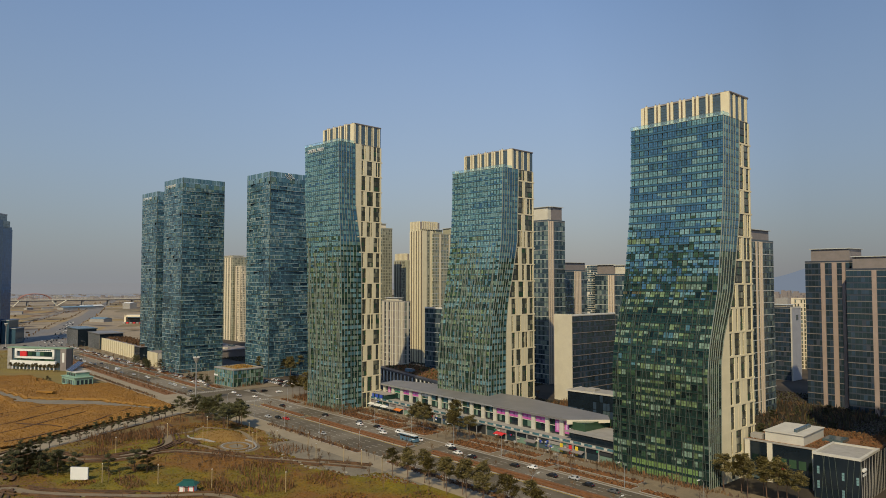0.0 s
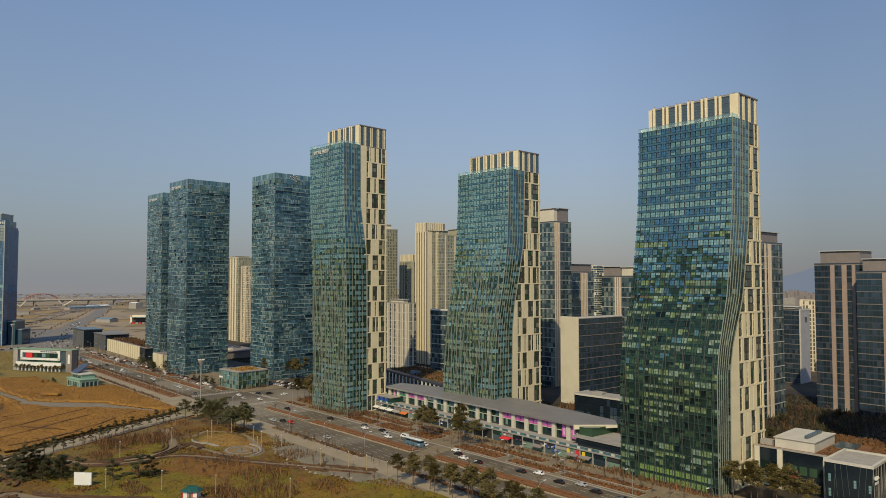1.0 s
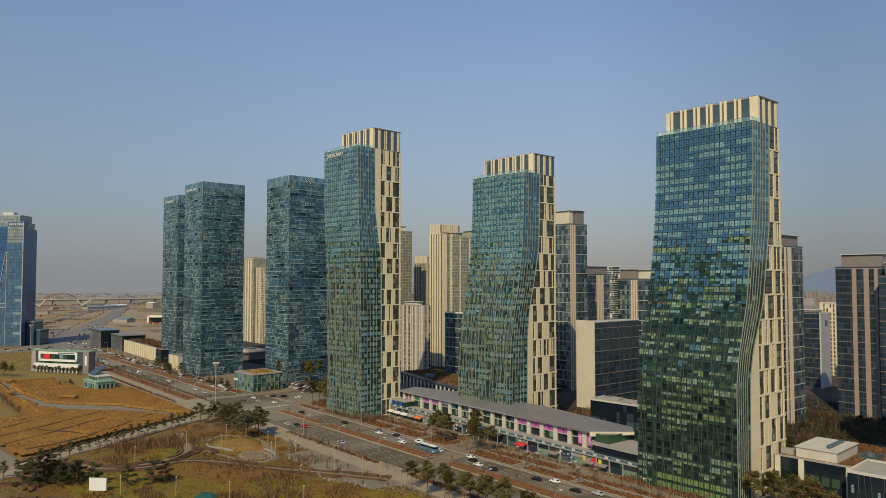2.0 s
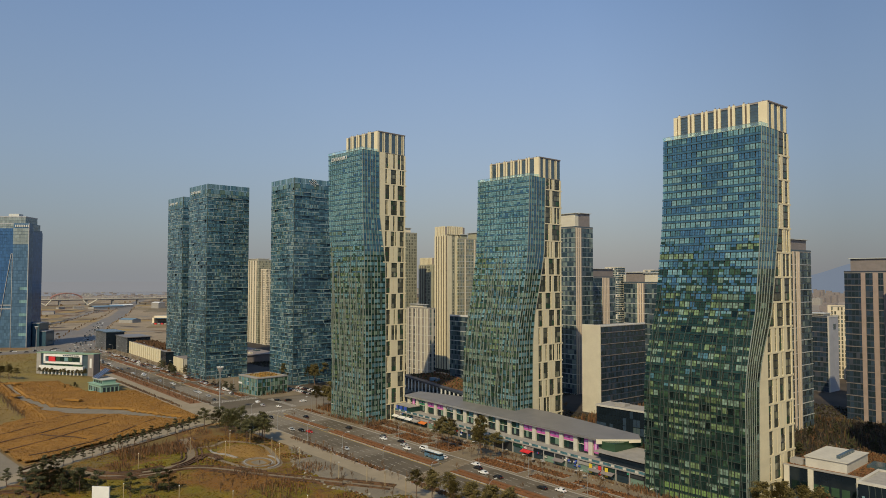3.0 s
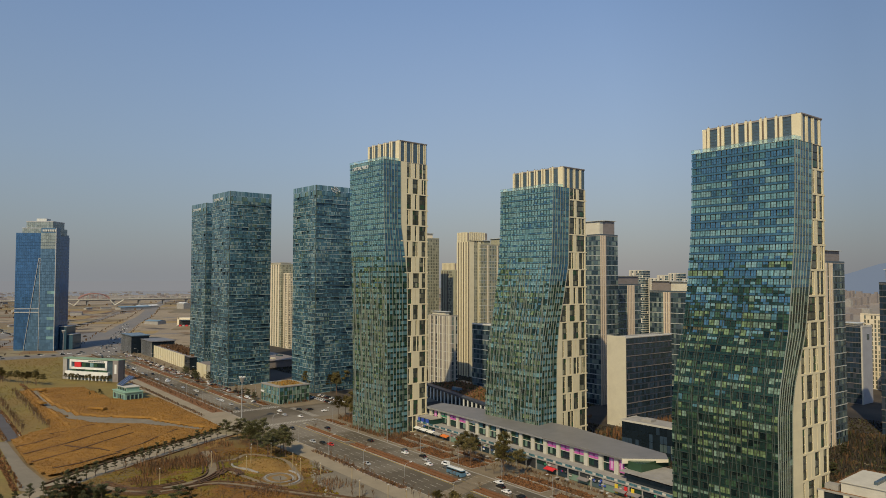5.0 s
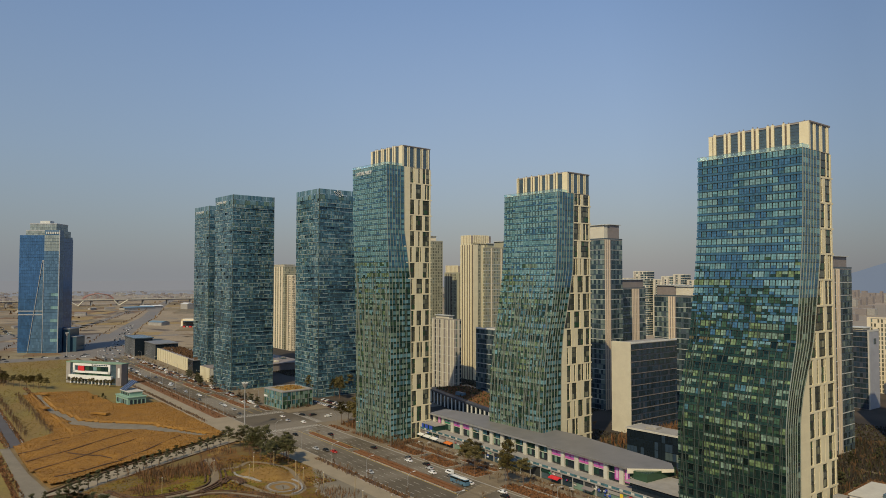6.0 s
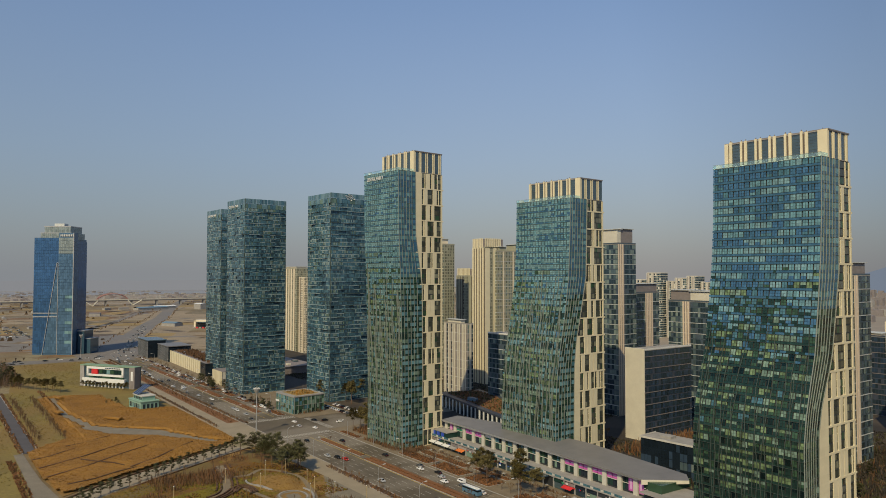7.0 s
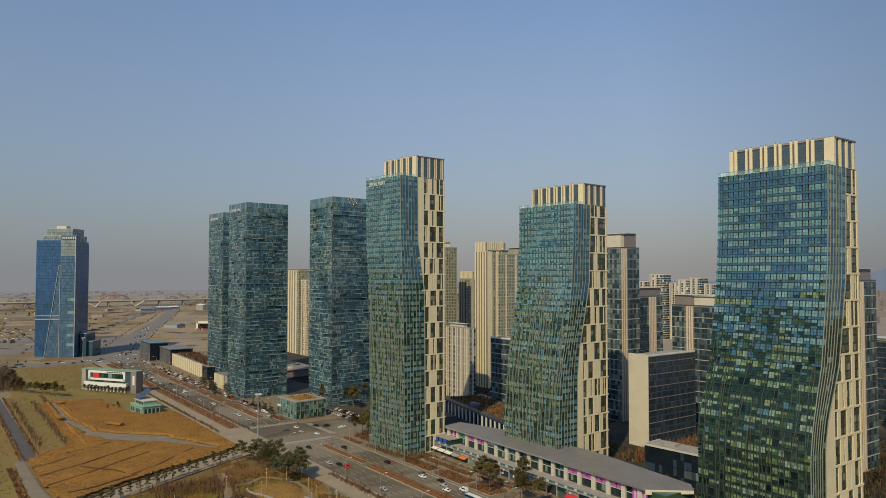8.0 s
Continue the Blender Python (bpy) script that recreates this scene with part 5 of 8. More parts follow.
nxg, nyg = int((GX1 - GX0) / GS), int((GY1 - GY0) / GS)
PROM = [(-318, 16), (-337, 42), (-355, 64), (-369, 82), (-381, 101), (-391, 119), (-402, 139), (-412, 158)]
for i in range(nxg):
    for j in range(nyg):
        x, y = GX0 + (i + 0.5) * GS, GY0 + (j + 0.5) * GS
        if x < lerp_table([(20, -314), (42, -330), (62, -345), (86, -363), (114, -379), (140, -394), (172, -408)], y):
            continue
        kind = 0
        n1 = noise.noise((x * 0.035, y * 0.035, 7)) + 0.3 * noise.noise((x * 0.15, y * 0.15, 2))
        if y > 143 + 16 * n1 and x < -250:
            kind = 2 if n1 > -0.12 else 3
        elif n1 > 0.42 or (x < -284 and y < 70 + 6 * n1):
            kind = 2
        elif x < -338 - 0.2 * (y - 100) and n1 > -0.18:
            kind = 2
        if off_line((x, y), (-340, 150), (-328, 147)) < 8.5 + n1 * 3:
            kind = 3
        if off_line((x, y), (-309, 146), (-308, 146)) < 7.2:
            kind = 3 if 3.0 < off_line((x, y), (-309, 146), (-308, 146)) < 5.2 else 4
        if y > lerp_table([(-330, 172), (-316, 166), (-300, 158), (-270, 151), (-250, 152), (-225, 160), (-205, 170)], x) + 1.5 * noise.noise((x * 0.1, y * 0.1, 3)) and -330 < x < -205:
            kind = 4
        q = [(x - GS / 2, y - GS / 2), (x + GS / 2, y - GS / 2), (x + GS / 2, y + GS / 2), (x - GS / 2, y + GS / 2)]
        park.face([(a, b, park_height(a, b)) for a, b in q], kind)
one("park_lawn", park, [LAWN, PLAZA, PARKSOIL, MOUND, GRAVEL], "winter park lawn with green and russet patches and pale paths", "lawn", "", "structure")
prom = MB()
strip(prom, PROM, [12, 12, 13, 14, 15, 15, 17, 22], 0.06)
edging = MB()
for side in (-7.4, 8.6):
    strip(edging, [(x + 0.84 * side, y + 0.54 * side) for x, y in PROM[2:]], 0.9, 0.62, thick=0.62)
one("promenade_hedge", edging, DARKHEDGE, "low clipped dark hedges along the promenade", "hedge", "", "structure")
one("promenade", prom, PLAZA, "pale paved promenade lined with pines", "promenade", "", "structure")


def smooth_line(pts, step=2.0):
    """A curve through the points of the plan."""
    out = []
    for i in range(len(pts) - 1):
        p0, p1, p2, p3 = (Vector(pts[max(0, min(len(pts) - 1, k))]) for k in (i - 1, i, i + 1, i + 2))
        n = max(2, int((p2 - p1).length / step))
        for k in range(n):
            t = k / n
            out.append(0.5 * (2 * p1 + (p2 - p0) * t + (2 * p0 - 5 * p1 + 4 * p2 - p3) * t * t + (3 * p1 - p0 - 3 * p2 + p3) * t ** 3))
    return out + [Vector(pts[-1])]


def draped(mb, line, offset, width, up, height=0.0, wob=0.0):
    """A band along a curve that follows the lawn; with a height it is a low hedge."""
    rows = []
    for i, p in enumerate(line):
        d = (line[min(i + 1, len(line) - 1)] - line[max(i - 1, 0)]).normalized()
        nn = Vector((-d.y, d.x))
        w = width * (1 + wob * noise.noise((p.x * 0.4, p.y * 0.4, offset)))
        l, r = p + nn * (offset + w / 2), p + nn * (offset - w / 2)
        z = max(park_height(l.x, l.y), park_height(r.x, r.y), park_height(p.x, p.y)) + up
        h = height * (1 + 0.5 * wob * noise.noise((p.x * 0.7, p.y * 0.7, offset + 4)))
        rows.append((l, r, z, z + h))
    for (l0, r0, a0, b0), (l1, r1, a1, b1) in zip(rows, rows[1:]):
        mb.face([(r0.x, r0.y, b0), (r1.x, r1.y, b1), (l1.x, l1.y, b1), (l0.x, l0.y, b0)])
        mb.face([(r0.x, r0.y, a0 - 0.4), (r1.x, r1.y, a1 - 0.4), (r1.x, r1.y, b1), (r0.x, r0.y, b0)])
        mb.face([(l1.x, l1.y, a1 - 0.4), (l0.x, l0.y, a0 - 0.4), (l0.x, l0.y, b0), (l1.x, l1.y, b1)])


ways, phedge = MB(), MB()
rnd = random.Random(9)
for k, (p, w) in enumerate(PATHS):
    line = smooth_line(p)
    draped(ways, line, 0, w, 0.1)
    if k == 3:
        continue
    for off in (w / 2 + 0.7, -w / 2 - 0.7, w / 2 + 2.6, -w / 2 - 3.0):
        i, n = 0, len(line)
        while i < n - 4:
            j = min(n - 1, i + rnd.randint(8, 26))
            draped(phedge, line[i:j + 1], off, 0.8, 0.0, 0.55, 0.4)
            i = j + (rnd.choice((0, 1, 2)) if abs(off) < w / 2 + 1 else rnd.choice((3, 8, 16)))
for c, r in (((-342, 62), 9), ((-342, 62), 12), ((-330, 50), 7), ((-318, 46), 10), ((-318, 46), 13)):
    a0 = rnd.uniform(0.3, 1.2)
    draped(phedge, [Vector((c[0] + math.cos(a0 + q * 0.13) * r, c[1] + math.sin(a0 + q * 0.13) * r)) for q in range(20)], 0, 0.9, 0.0, 0.6, 0.3)
one("park_path", ways, surface("trodden_gravel", (0.215, 0.165, 0.1), (0.17, 0.13, 0.08), 0.12, bump=0.2, fine=0.2), "pale winding gravel paths in the park", "path", "", "structure")
for k in range(3):
    draped(phedge, smooth_line([(-330 + 1.6 * k, 125 + 0.8 * k), (-336 + 1.8 * k, 129.5 + 0.6 * k), (-335.5 + 1.9 * k, 134 - 0.4 * k), (-329 + 1.2 * k, 135.6 - 1.2 * k), (-322 + 0.4 * k, 134.4 - 1.6 * k)], 1.2), 0, 0.75, 0.0, 0.7, 0.15)
    draped(phedge, smooth_line([(-322 + 1.2 * k, 112 + k), (-328 + 1.5 * k, 121 + k), (-334 + 1.6 * k, 126.5 + k)], 1.2), 0, 0.75, 0.0, 0.7, 0.15)
one("path_hedge", phedge, DARKHEDGE, "clipped dark russet hedges along the park paths", "hedge", "", "stuff")
tufts = MB()
for _ in range(70000):
    x, y = rnd.uniform(-372, -150), rnd.uniform(48, 170)
    if x < lerp_table([(20, -312), (42, -328), (62, -343), (86, -361), (114, -377), (140, -392), (172, -406)], y):
        continue
    if min(min(off_line((x, y), a, b) for a, b in zip(p, p[1:])) - w / 2 for p, w in PATHS) < 0.3:
        continue
    if -302 < x < -230 and y > 156:
        continue
    if off_line((x, y), (-309, 146), (-308, 146)) < 8.5:
        continue
    n1 = noise.noise((x * 0.05, y * 0.05, 17))
    brown = n1 + 0.006 * (y - 122) > 0.3
    if not brown and rnd.random() < 0.6:
        continue
    h = rnd.uniform(0.1, 0.28) if not brown else rnd.uniform(0.15, 0.7)
    a = rnd.uniform(0, 6.28)
    w = rnd.uniform(0.2, 0.55)
    dx, dy, z = math.cos(a) * w, math.sin(a) * w, park_height(x, y)
    tufts.face([(x - dx, y - dy, z - 0.02), (x + dx, y + dy, z - 0.02), (x + dx * 0.6, y + dy * 0.6, z + h), (x - dx * 0.6, y - dy * 0.6, z + h * 0.8)], 0 if not brown else rnd.choice((0, 0, 1, 2, 2, 3)))
one("park_tufts", tufts, [LAWN, DARKHEDGE, PARKSOIL, HEDGE], "tufts of winter grass and russet stalks", "grass", "", "stuff")

THICKETS = [(-276, -252, 126, 142, 0.8, 1.0), (-262, -240, 108, 118, 1.2, 0.9), (-370, -346, 98, 128, 1.1, 1.2), (-345, -318, 62, 74, 1.0, 1.0), (-300, -284, 128, 140, 1.0, 0.7), (-252, -232, 118, 134, 0.9, 1.1),
            (-364, -350, 122, 138, 1.0, 1.0), (-292, -276, 152, 166, 0.5, 1.1), (-288, -270, 86, 94, 2.0, 0.5), (-304, -292, 96, 103, 2.0, 0.5), (-242, -222, 140, 150, 0.6, 0.8), (-344, -328, 90, 98, 1.0, 1.0), (-392, -378, 140, 152, 0.6, 1.0)]
for k, (x0, x1, y0, y1, thick, tall) in enumerate(THICKETS):
    scrub("bare_thicket", [(x0, x1, y0, y1)], 1.7 * thick, 0.5 * tall, 2.8 * tall, [HEDGE, DARKHEDGE, TWIGS], "reddish bare thicket in the park", 740 + k, 0.6, zf=park_height, wide=(0.05, 0.18))
scrub("tower_shrubs", [(-385, -350, 225.5, 229.2), (-348, -341, 228, 244), (-310, -270, 266.5, 269.5), (-172, -131, 240.8, 243.6), (-178, -173, 241, 252), (-412, -388, 232, 250), (-500, -478, 226, 246)], 2.6, 0.4, 2.6, [HEDGE, DARKHEDGE, TWIGS], "russet bare shrubs round the towers' feet", 77, 0.5, wide=(0.08, 0.25))

# ---- trees ----
def pine_mesh(seed, h=9.0, crown=0.5, leaves=900, mat=None, spread=0.3):
    rnd = random.Random(seed)
    trunk = MB()
    x = y = 0.0
    pts = [(0, 0, -0.2)]
    for k in range(1, 6):
        x, y = x + rnd.uniform(-0.22, 0.22), y + rnd.uniform(-0.22, 0.22)
        pts.append((x, y, h * k / 5.3))
    for k, (a, b) in enumerate(zip(pts, pts[1:])):
        trunk.tube(a, b, 0.19 * (1 - k * 0.15), 0.19 * (1 - (k + 1) * 0.15), 6)
    cl = MB()
    limbs = 11
    for i in range(limbs):
        z = h * (1 - crown) + h * crown * (i / limbs) ** 0.9
        r = h * spread * (1.05 - 0.75 * (i / limbs)) * rnd.uniform(0.7, 1.2)
        a = i * 2.4 + rnd.uniform(-0.4, 0.4)
        tip = Vector((math.cos(a) * r + x * 0.6, math.sin(a) * r + y * 0.6, z + rnd.uniform(0.1, 0.9)))
        trunk.tube((x * z / h, y * z / h, z - 0.3), tuple(tip), 0.06, 0.02, 3)
        for _ in range(leaves // limbs):
            w = rnd.random() ** 0.6
            c = Vector((x * z / h, y * z / h, z)).lerp(tip, 0.25 + 0.85 * w) + Vector((rnd.gauss(0, 0.42), rnd.gauss(0, 0.42), rnd.gauss(0.1, 0.26))) * (h / 9)
            s = rnd.uniform(0.2, 0.42) * (h / 9)
            u = Vector((rnd.gauss(0, 1), rnd.gauss(0, 1), rnd.gauss(0, 0.5))).normalized()
            v = u.orthogonal().normalized()
            cl.face([c - u * s, c + v * s * 0.3, c + u * s, c - v * s * 0.3])
    return trunk.mesh("trunk", PINEBARK), cl.mesh("crown", mat or NEEDLES)


def bare_mesh(seed, h=7.0, levels=4, spread=0.5):
    rnd = random.Random(seed)
    trunk, tw = MB(), MB()

    def grow(p, d, length, r, lev):
        q = p + d * length
        (trunk if lev < 2 else tw).tube(tuple(p), tuple(q), r, r * 0.65, 5 if lev < 1 else 3)
        if lev >= levels:
            return
        for _ in range(3 if lev else 4):
            nd = (d + Vector((rnd.gauss(0, spread), rnd.gauss(0, spread), rnd.uniform(0.0, 0.35)))).normalized()
            grow(p + d * length * rnd.uniform(0.55, 1.0), nd, length * rnd.uniform(0.55, 0.78), max(r * 0.55, 0.045), lev + 1)
    grow(Vector((0, 0, -0.2)), Vector((0, 0, 1)), h * 0.36, h * 0.016, 0)
    return trunk.mesh("trunk", BARK), tw.mesh("twigs", TWIGS)


def tree_proto(name, meshes, label, group, leafname):
    T = thing(name, 0, 0, 0, 0, label, "tree", group)
    part("trunk", meshes[0], None, T)
    part(leafname, meshes[1], None, T)
    return T


def plant(protos, spots, rnd, smin=0.8, smax=1.2, zf=None):
    used = set()
    for i, (x, y) in enumerate(spots):
        p = protos[i % len(protos)]
        s = rnd.uniform(smin, smax)
        z = zf(x, y) if zf else 0.0
        m = pose(x, y, z, 0, 0, rnd.uniform(0, 360)) @ Matrix.Diagonal((s, s, s * rnd.uniform(0.9, 1.1), 1))
        if id(p) not in used and not p.get("placed"):
            p["placed"] = 1
            p.matrix_basis = m
            used.add(id(p))
        else:
            q = copy_thing(p, Matrix())
            q.matrix_basis = m


rnd = random.Random(40)
pines = [tree_proto("pine_tree", pine_mesh(100 + i, 12.5, 0.46, 1700, None, 0.28), "umbrella-crowned pine with a bare reddish trunk", "pines", "crown") for i in range(4)]
dark_pines = [tree_proto("pine_tree", pine_mesh(110 + i, 12.0, 0.5, 1300, PINEDARK, 0.34), "dark umbrella pine in the corner grove", "pines", "crown") for i in range(3)]
small_pines = [tree_proto("pine_tree", pine_mesh(120 + i, 8.5, 0.74, 1500, DEEPGREEN, 0.28), "young dark green pine beside the promenade", "promenade pines", "crown") for i in range(3)]
bare = [tree_proto("bare_tree", bare_mesh(140 + i, 8, 4, 0.42), "leafless winter tree with fine brown twigs", "bare trees", "branch_work") for i in range(4)]
sapling = [tree_proto("bare_sapling", bare_mesh(160 + i, 5.5, 3, 0.24), "slim leafless sapling with upright twigs", "bare saplings", "branch_work") for i in range(3)]
bushes = [tree_proto("evergreen_bush", pine_mesh(180 + i, 7.5, 0.92, 3400, DEEPGREEN, 0.46), "dense dark green evergreen on the lawn", "evergreens", "crown") for i in range(2)]

# right-hand row by the road
plant(pines, [(-222, 170), (-216, 173), (-211, 169), (-206, 173), (-200, 170), (-196, 174), (-190, 170), (-186, 174), (-181, 171), (-176, 174), (-171, 170), (-166, 174), (-160, 171), (-154, 174), (-148, 170)], rnd, 0.8, 1.02)
# grove at the corner of the park
plant(dark_pines, [(-392 + 3.3 * i + rnd.uniform(-1.5, 1.5), 154 + (i * 5.3) % 14 + rnd.uniform(-2, 2)) for i in range(17)], rnd, 0.8, 1.1)
plant(dark_pines, [(-350 + rnd.uniform(-3, 3), 166 + rnd.uniform(-4, 3)) for _ in range(4)], rnd, 0.8, 1.1)
# two rows along the promenade
row = []
for a, b in zip(PROM[1:], PROM[2:]):
    for k in range(4):
        p = Vector(a).lerp(Vector(b), k / 4)
        row.append((p.x + 6.4 + rnd.uniform(-0.6, 0.6), p.y - 1.0))
plant(small_pines, row, rnd, 0.6, 0.88)
plant(bushes, [(-326, 60), (-321, 64), (-317, 67), (-312, 66), (-309, 72), (-323, 70), (-316, 74), (-328, 67), (-306, 78), (-298, 88), (-293, 96), (-290, 100), (-330, 62), (-324, 56), (-318, 60), (-313, 72), (-320, 67), (-327, 64)], rnd, 0.95, 1.3, park_height)
# the planted corner by the tallest tower, street trees, courts
plant(pines, [(-409, 232), (-405, 238), (-414, 240), (-400, 243), (-396, 236), (-418, 248), (-408, 250), (-399, 252), (-421, 258)], rnd, 0.9, 1.2)
plant(pines, [(-281, 229), (-277, 234), (-272, 228), (-284, 234), (-256, 233), (-250, 229), (-245, 234), (-262, 240)], rnd, 0.9, 1.15)
plant(pines, [(-126, 247), (-121, 250), (-117, 246), (-112, 250), (-107, 247), (-123, 255), (-115, 254), (-106, 252), (-101, 249)], rnd, 0.85, 1.12)
plant(bare, [(-345 + 6 * i + rnd.uniform(-2, 2), 225 + rnd.uniform(0, 9)) for i in range(38)], rnd, 0.65, 1.1)
plant(bare, [(-392 + 7 * i, 227 + rnd.uniform(-1, 4)) for i in range(8)], rnd, 0.6, 1.0)
plant(bare, [(-352 + 4 * i, 222.5 + 4 + rnd.uniform(-1, 1)) for i in range(6)], rnd, 0.5, 0.8)
plant(bare, [(-900 + 13 * i, 218 + rnd.uniform(-2, 4)) for i in range(32)], rnd, 0.6, 0.9)
plant(sapling, [(-880 + 11 * i, 179 + rnd.uniform(-1, 2)) for i in range(37)], rnd, 0.8, 1.2)
plant(sapling, [(-338 + 4.2 * i + rnd.uniform(-1, 1), 180.5 + rnd.uniform(-2.5, 2.5)) for i in range(46)], rnd, 0.7, 1.15)
plant(sapling, [(rnd.uniform(-372, -338), rnd.uniform(92, 140)) for _ in range(36)], rnd, 0.8, 1.3, park_height)
plant(sapling, [(rnd.uniform(-320, -225), rnd.uniform(80, 165)) for _ in range(60)], rnd, 0.6, 1.1, park_height)
plant(sapling, [(-652 + 2.3 * (i // 2) + rnd.uniform(-1, 1), (67.5, 80.5)[i % 2] + rnd.uniform(-1.4, 1.4)) for i in range(146)], rnd, 0.8, 1.3)
plant(bare, [(rnd.uniform(-300, -250), rnd.uniform(112, 150)) for _ in range(10)], rnd, 0.5, 0.75, park_height)
plant(bare, [(rnd.uniform(-225, -130), rnd.uniform(300, 450)) for _ in range(70)], rnd, 0.7, 1.1)
plant(bare, [(rnd.uniform(-345, -240), rnd.uniform(318, 350)) for _ in range(26)], rnd, 0.7, 1.2)
scrub("court_thicket", [(-280, -236, 326, 400)], 0.7, 0.6, 4.5, [HEDGE, TWIGS, BED], "brown bare shrubs in the court behind the arcade", 83, 0.8, wide=(0.08, 0.3))
plant(bare, [(rnd.uniform(-460, -340), rnd.uniform(376, 440)) for _ in range(14)], rnd, 0.6, 1.0)
plant(bare, [(rnd.uniform(-125, -50), rnd.uniform(318, 445)) for _ in range(44)], rnd, 0.7, 1.0)
plant(bushes, [(rnd.uniform(-128, -50), rnd.uniform(318, 445)) for _ in range(26)], rnd, 0.6, 1.0)
plant(bushes, [(rnd.uniform(-230, -135), rnd.uniform(310, 450)) for _ in range(34)], rnd, 0.6, 1.0)
plant(pines, [(rnd.uniform(-540, -470), rnd.uniform(262, 320)) for _ in range(12)], rnd, 0.9, 1.3)
plant(small_pines, [(rnd.uniform(-665, -600), rnd.uniform(212, 222)) for _ in range(8)], rnd, 0.8, 1.1)
plant(bushes, [(-545 + 6 * i, 218 + (i % 2) * 2) for i in range(7)], rnd, 0.5, 0.8)
plant(pines, [(-680 - 4 * i + rnd.uniform(-1, 1), 104 - 2.3 * i + rnd.uniform(-2, 2)) for i in range(14)], rnd, 0.7, 0.95)
plant(pines, [(-697 + 3.8 * i + rnd.uniform(-0.6, 0.6), 129 + 2.4 * i - 4 + rnd.uniform(-0.6, 0.6)) for i in range(12)], rnd, 0.42, 0.55)
scrub("far_thicket", [(-900, -735, 52, 84)], 0.5, 3.0, 9.0, [TWIGS, BARK], "dark leafless thicket beside the fields", 79, 1.2, wide=(0.05, 0.16))
plant(bushes, [(rnd.uniform(-900, -740), rnd.uniform(54, 82)) for _ in range(44)], rnd, 0.7, 1.2)
plant(bushes, [(-606 + rnd.uniform(-8, 12), 128 + rnd.uniform(-4, 6)) for _ in range(5)], rnd, 0.3, 0.5)

# rows of young street trees on the medians and verges
plant(bare, [(-800 + 9.5 * i + rnd.uniform(-1, 1), 206 + rnd.uniform(-0.8, 0.8)) for i in range(70) if i % 2 and not -500 < -800 + 9.5 * i < -400], rnd, 0.45, 0.7)
plant(bare, [(-700 + 9 * i + rnd.uniform(-1, 1), 223 + rnd.uniform(-1, 3)) for i in range(24)], rnd, 0.6, 0.9)
plant(sapling, [(-318 + 5.5 * i + rnd.uniform(-1.5, 1.5), 160 + 5 * math.sin(i * 0.9) + rnd.uniform(-2, 2)) for i in range(24)], rnd, 0.7, 1.1, park_height)


def boulder(seed):
    r = random.Random(seed)
    mb = MB()
    rings = [[(math.cos(a * math.pi / 4) * w * r.uniform(0.8, 1.2), math.sin(a * math.pi / 4) * w * r.uniform(0.8, 1.2), z * r.uniform(0.9, 1.1)) for a in range(8)] for w, z in ((0.9, -0.2), (1.0, 0.3), (0.7, 0.8))]
    for lo, hi in zip(rings, rings[1:]):
        for i in range(8):
            j = (i + 1) % 8
            mb.face([lo[i], lo[j], hi[j], hi[i]])
    mb.face(rings[-1])
    return mb.mesh("boulder", BOULDER)


stones = [boulder(i) for i in range(3)]
edge_line = smooth_line([(-313, 169), (-303, 161), (-288, 155), (-270, 151), (-252, 153), (-236, 158)], 3.4)
for i, p in enumerate(edge_line):
    q = tagged(new("boulder", stones[i % 3]), "pale rough boulder at the gravel edge", "boulder", "boulders")
    k = rnd.uniform(0.35, 0.8)
    q.matrix_basis = pose(p.x + rnd.uniform(-1.6, 1.6), p.y + rnd.uniform(-1.6, 1.6), park_height(p.x, p.y), 0, 0, rnd.uniform(0, 360)) @ Matrix.Diagonal((k * 1.2, k, k, 1))

# ---- the shopping arcade ----
LILAC = surface("pale_lilac_print", (0.6, 0.35, 0.55), (0.52, 0.3, 0.48), 0.6, rough=0.5)
PIL = surface("arcade_pilaster", (0.5, 0.48, 0.4), (0.43, 0.41, 0.34), 0.4, rough=0.7)


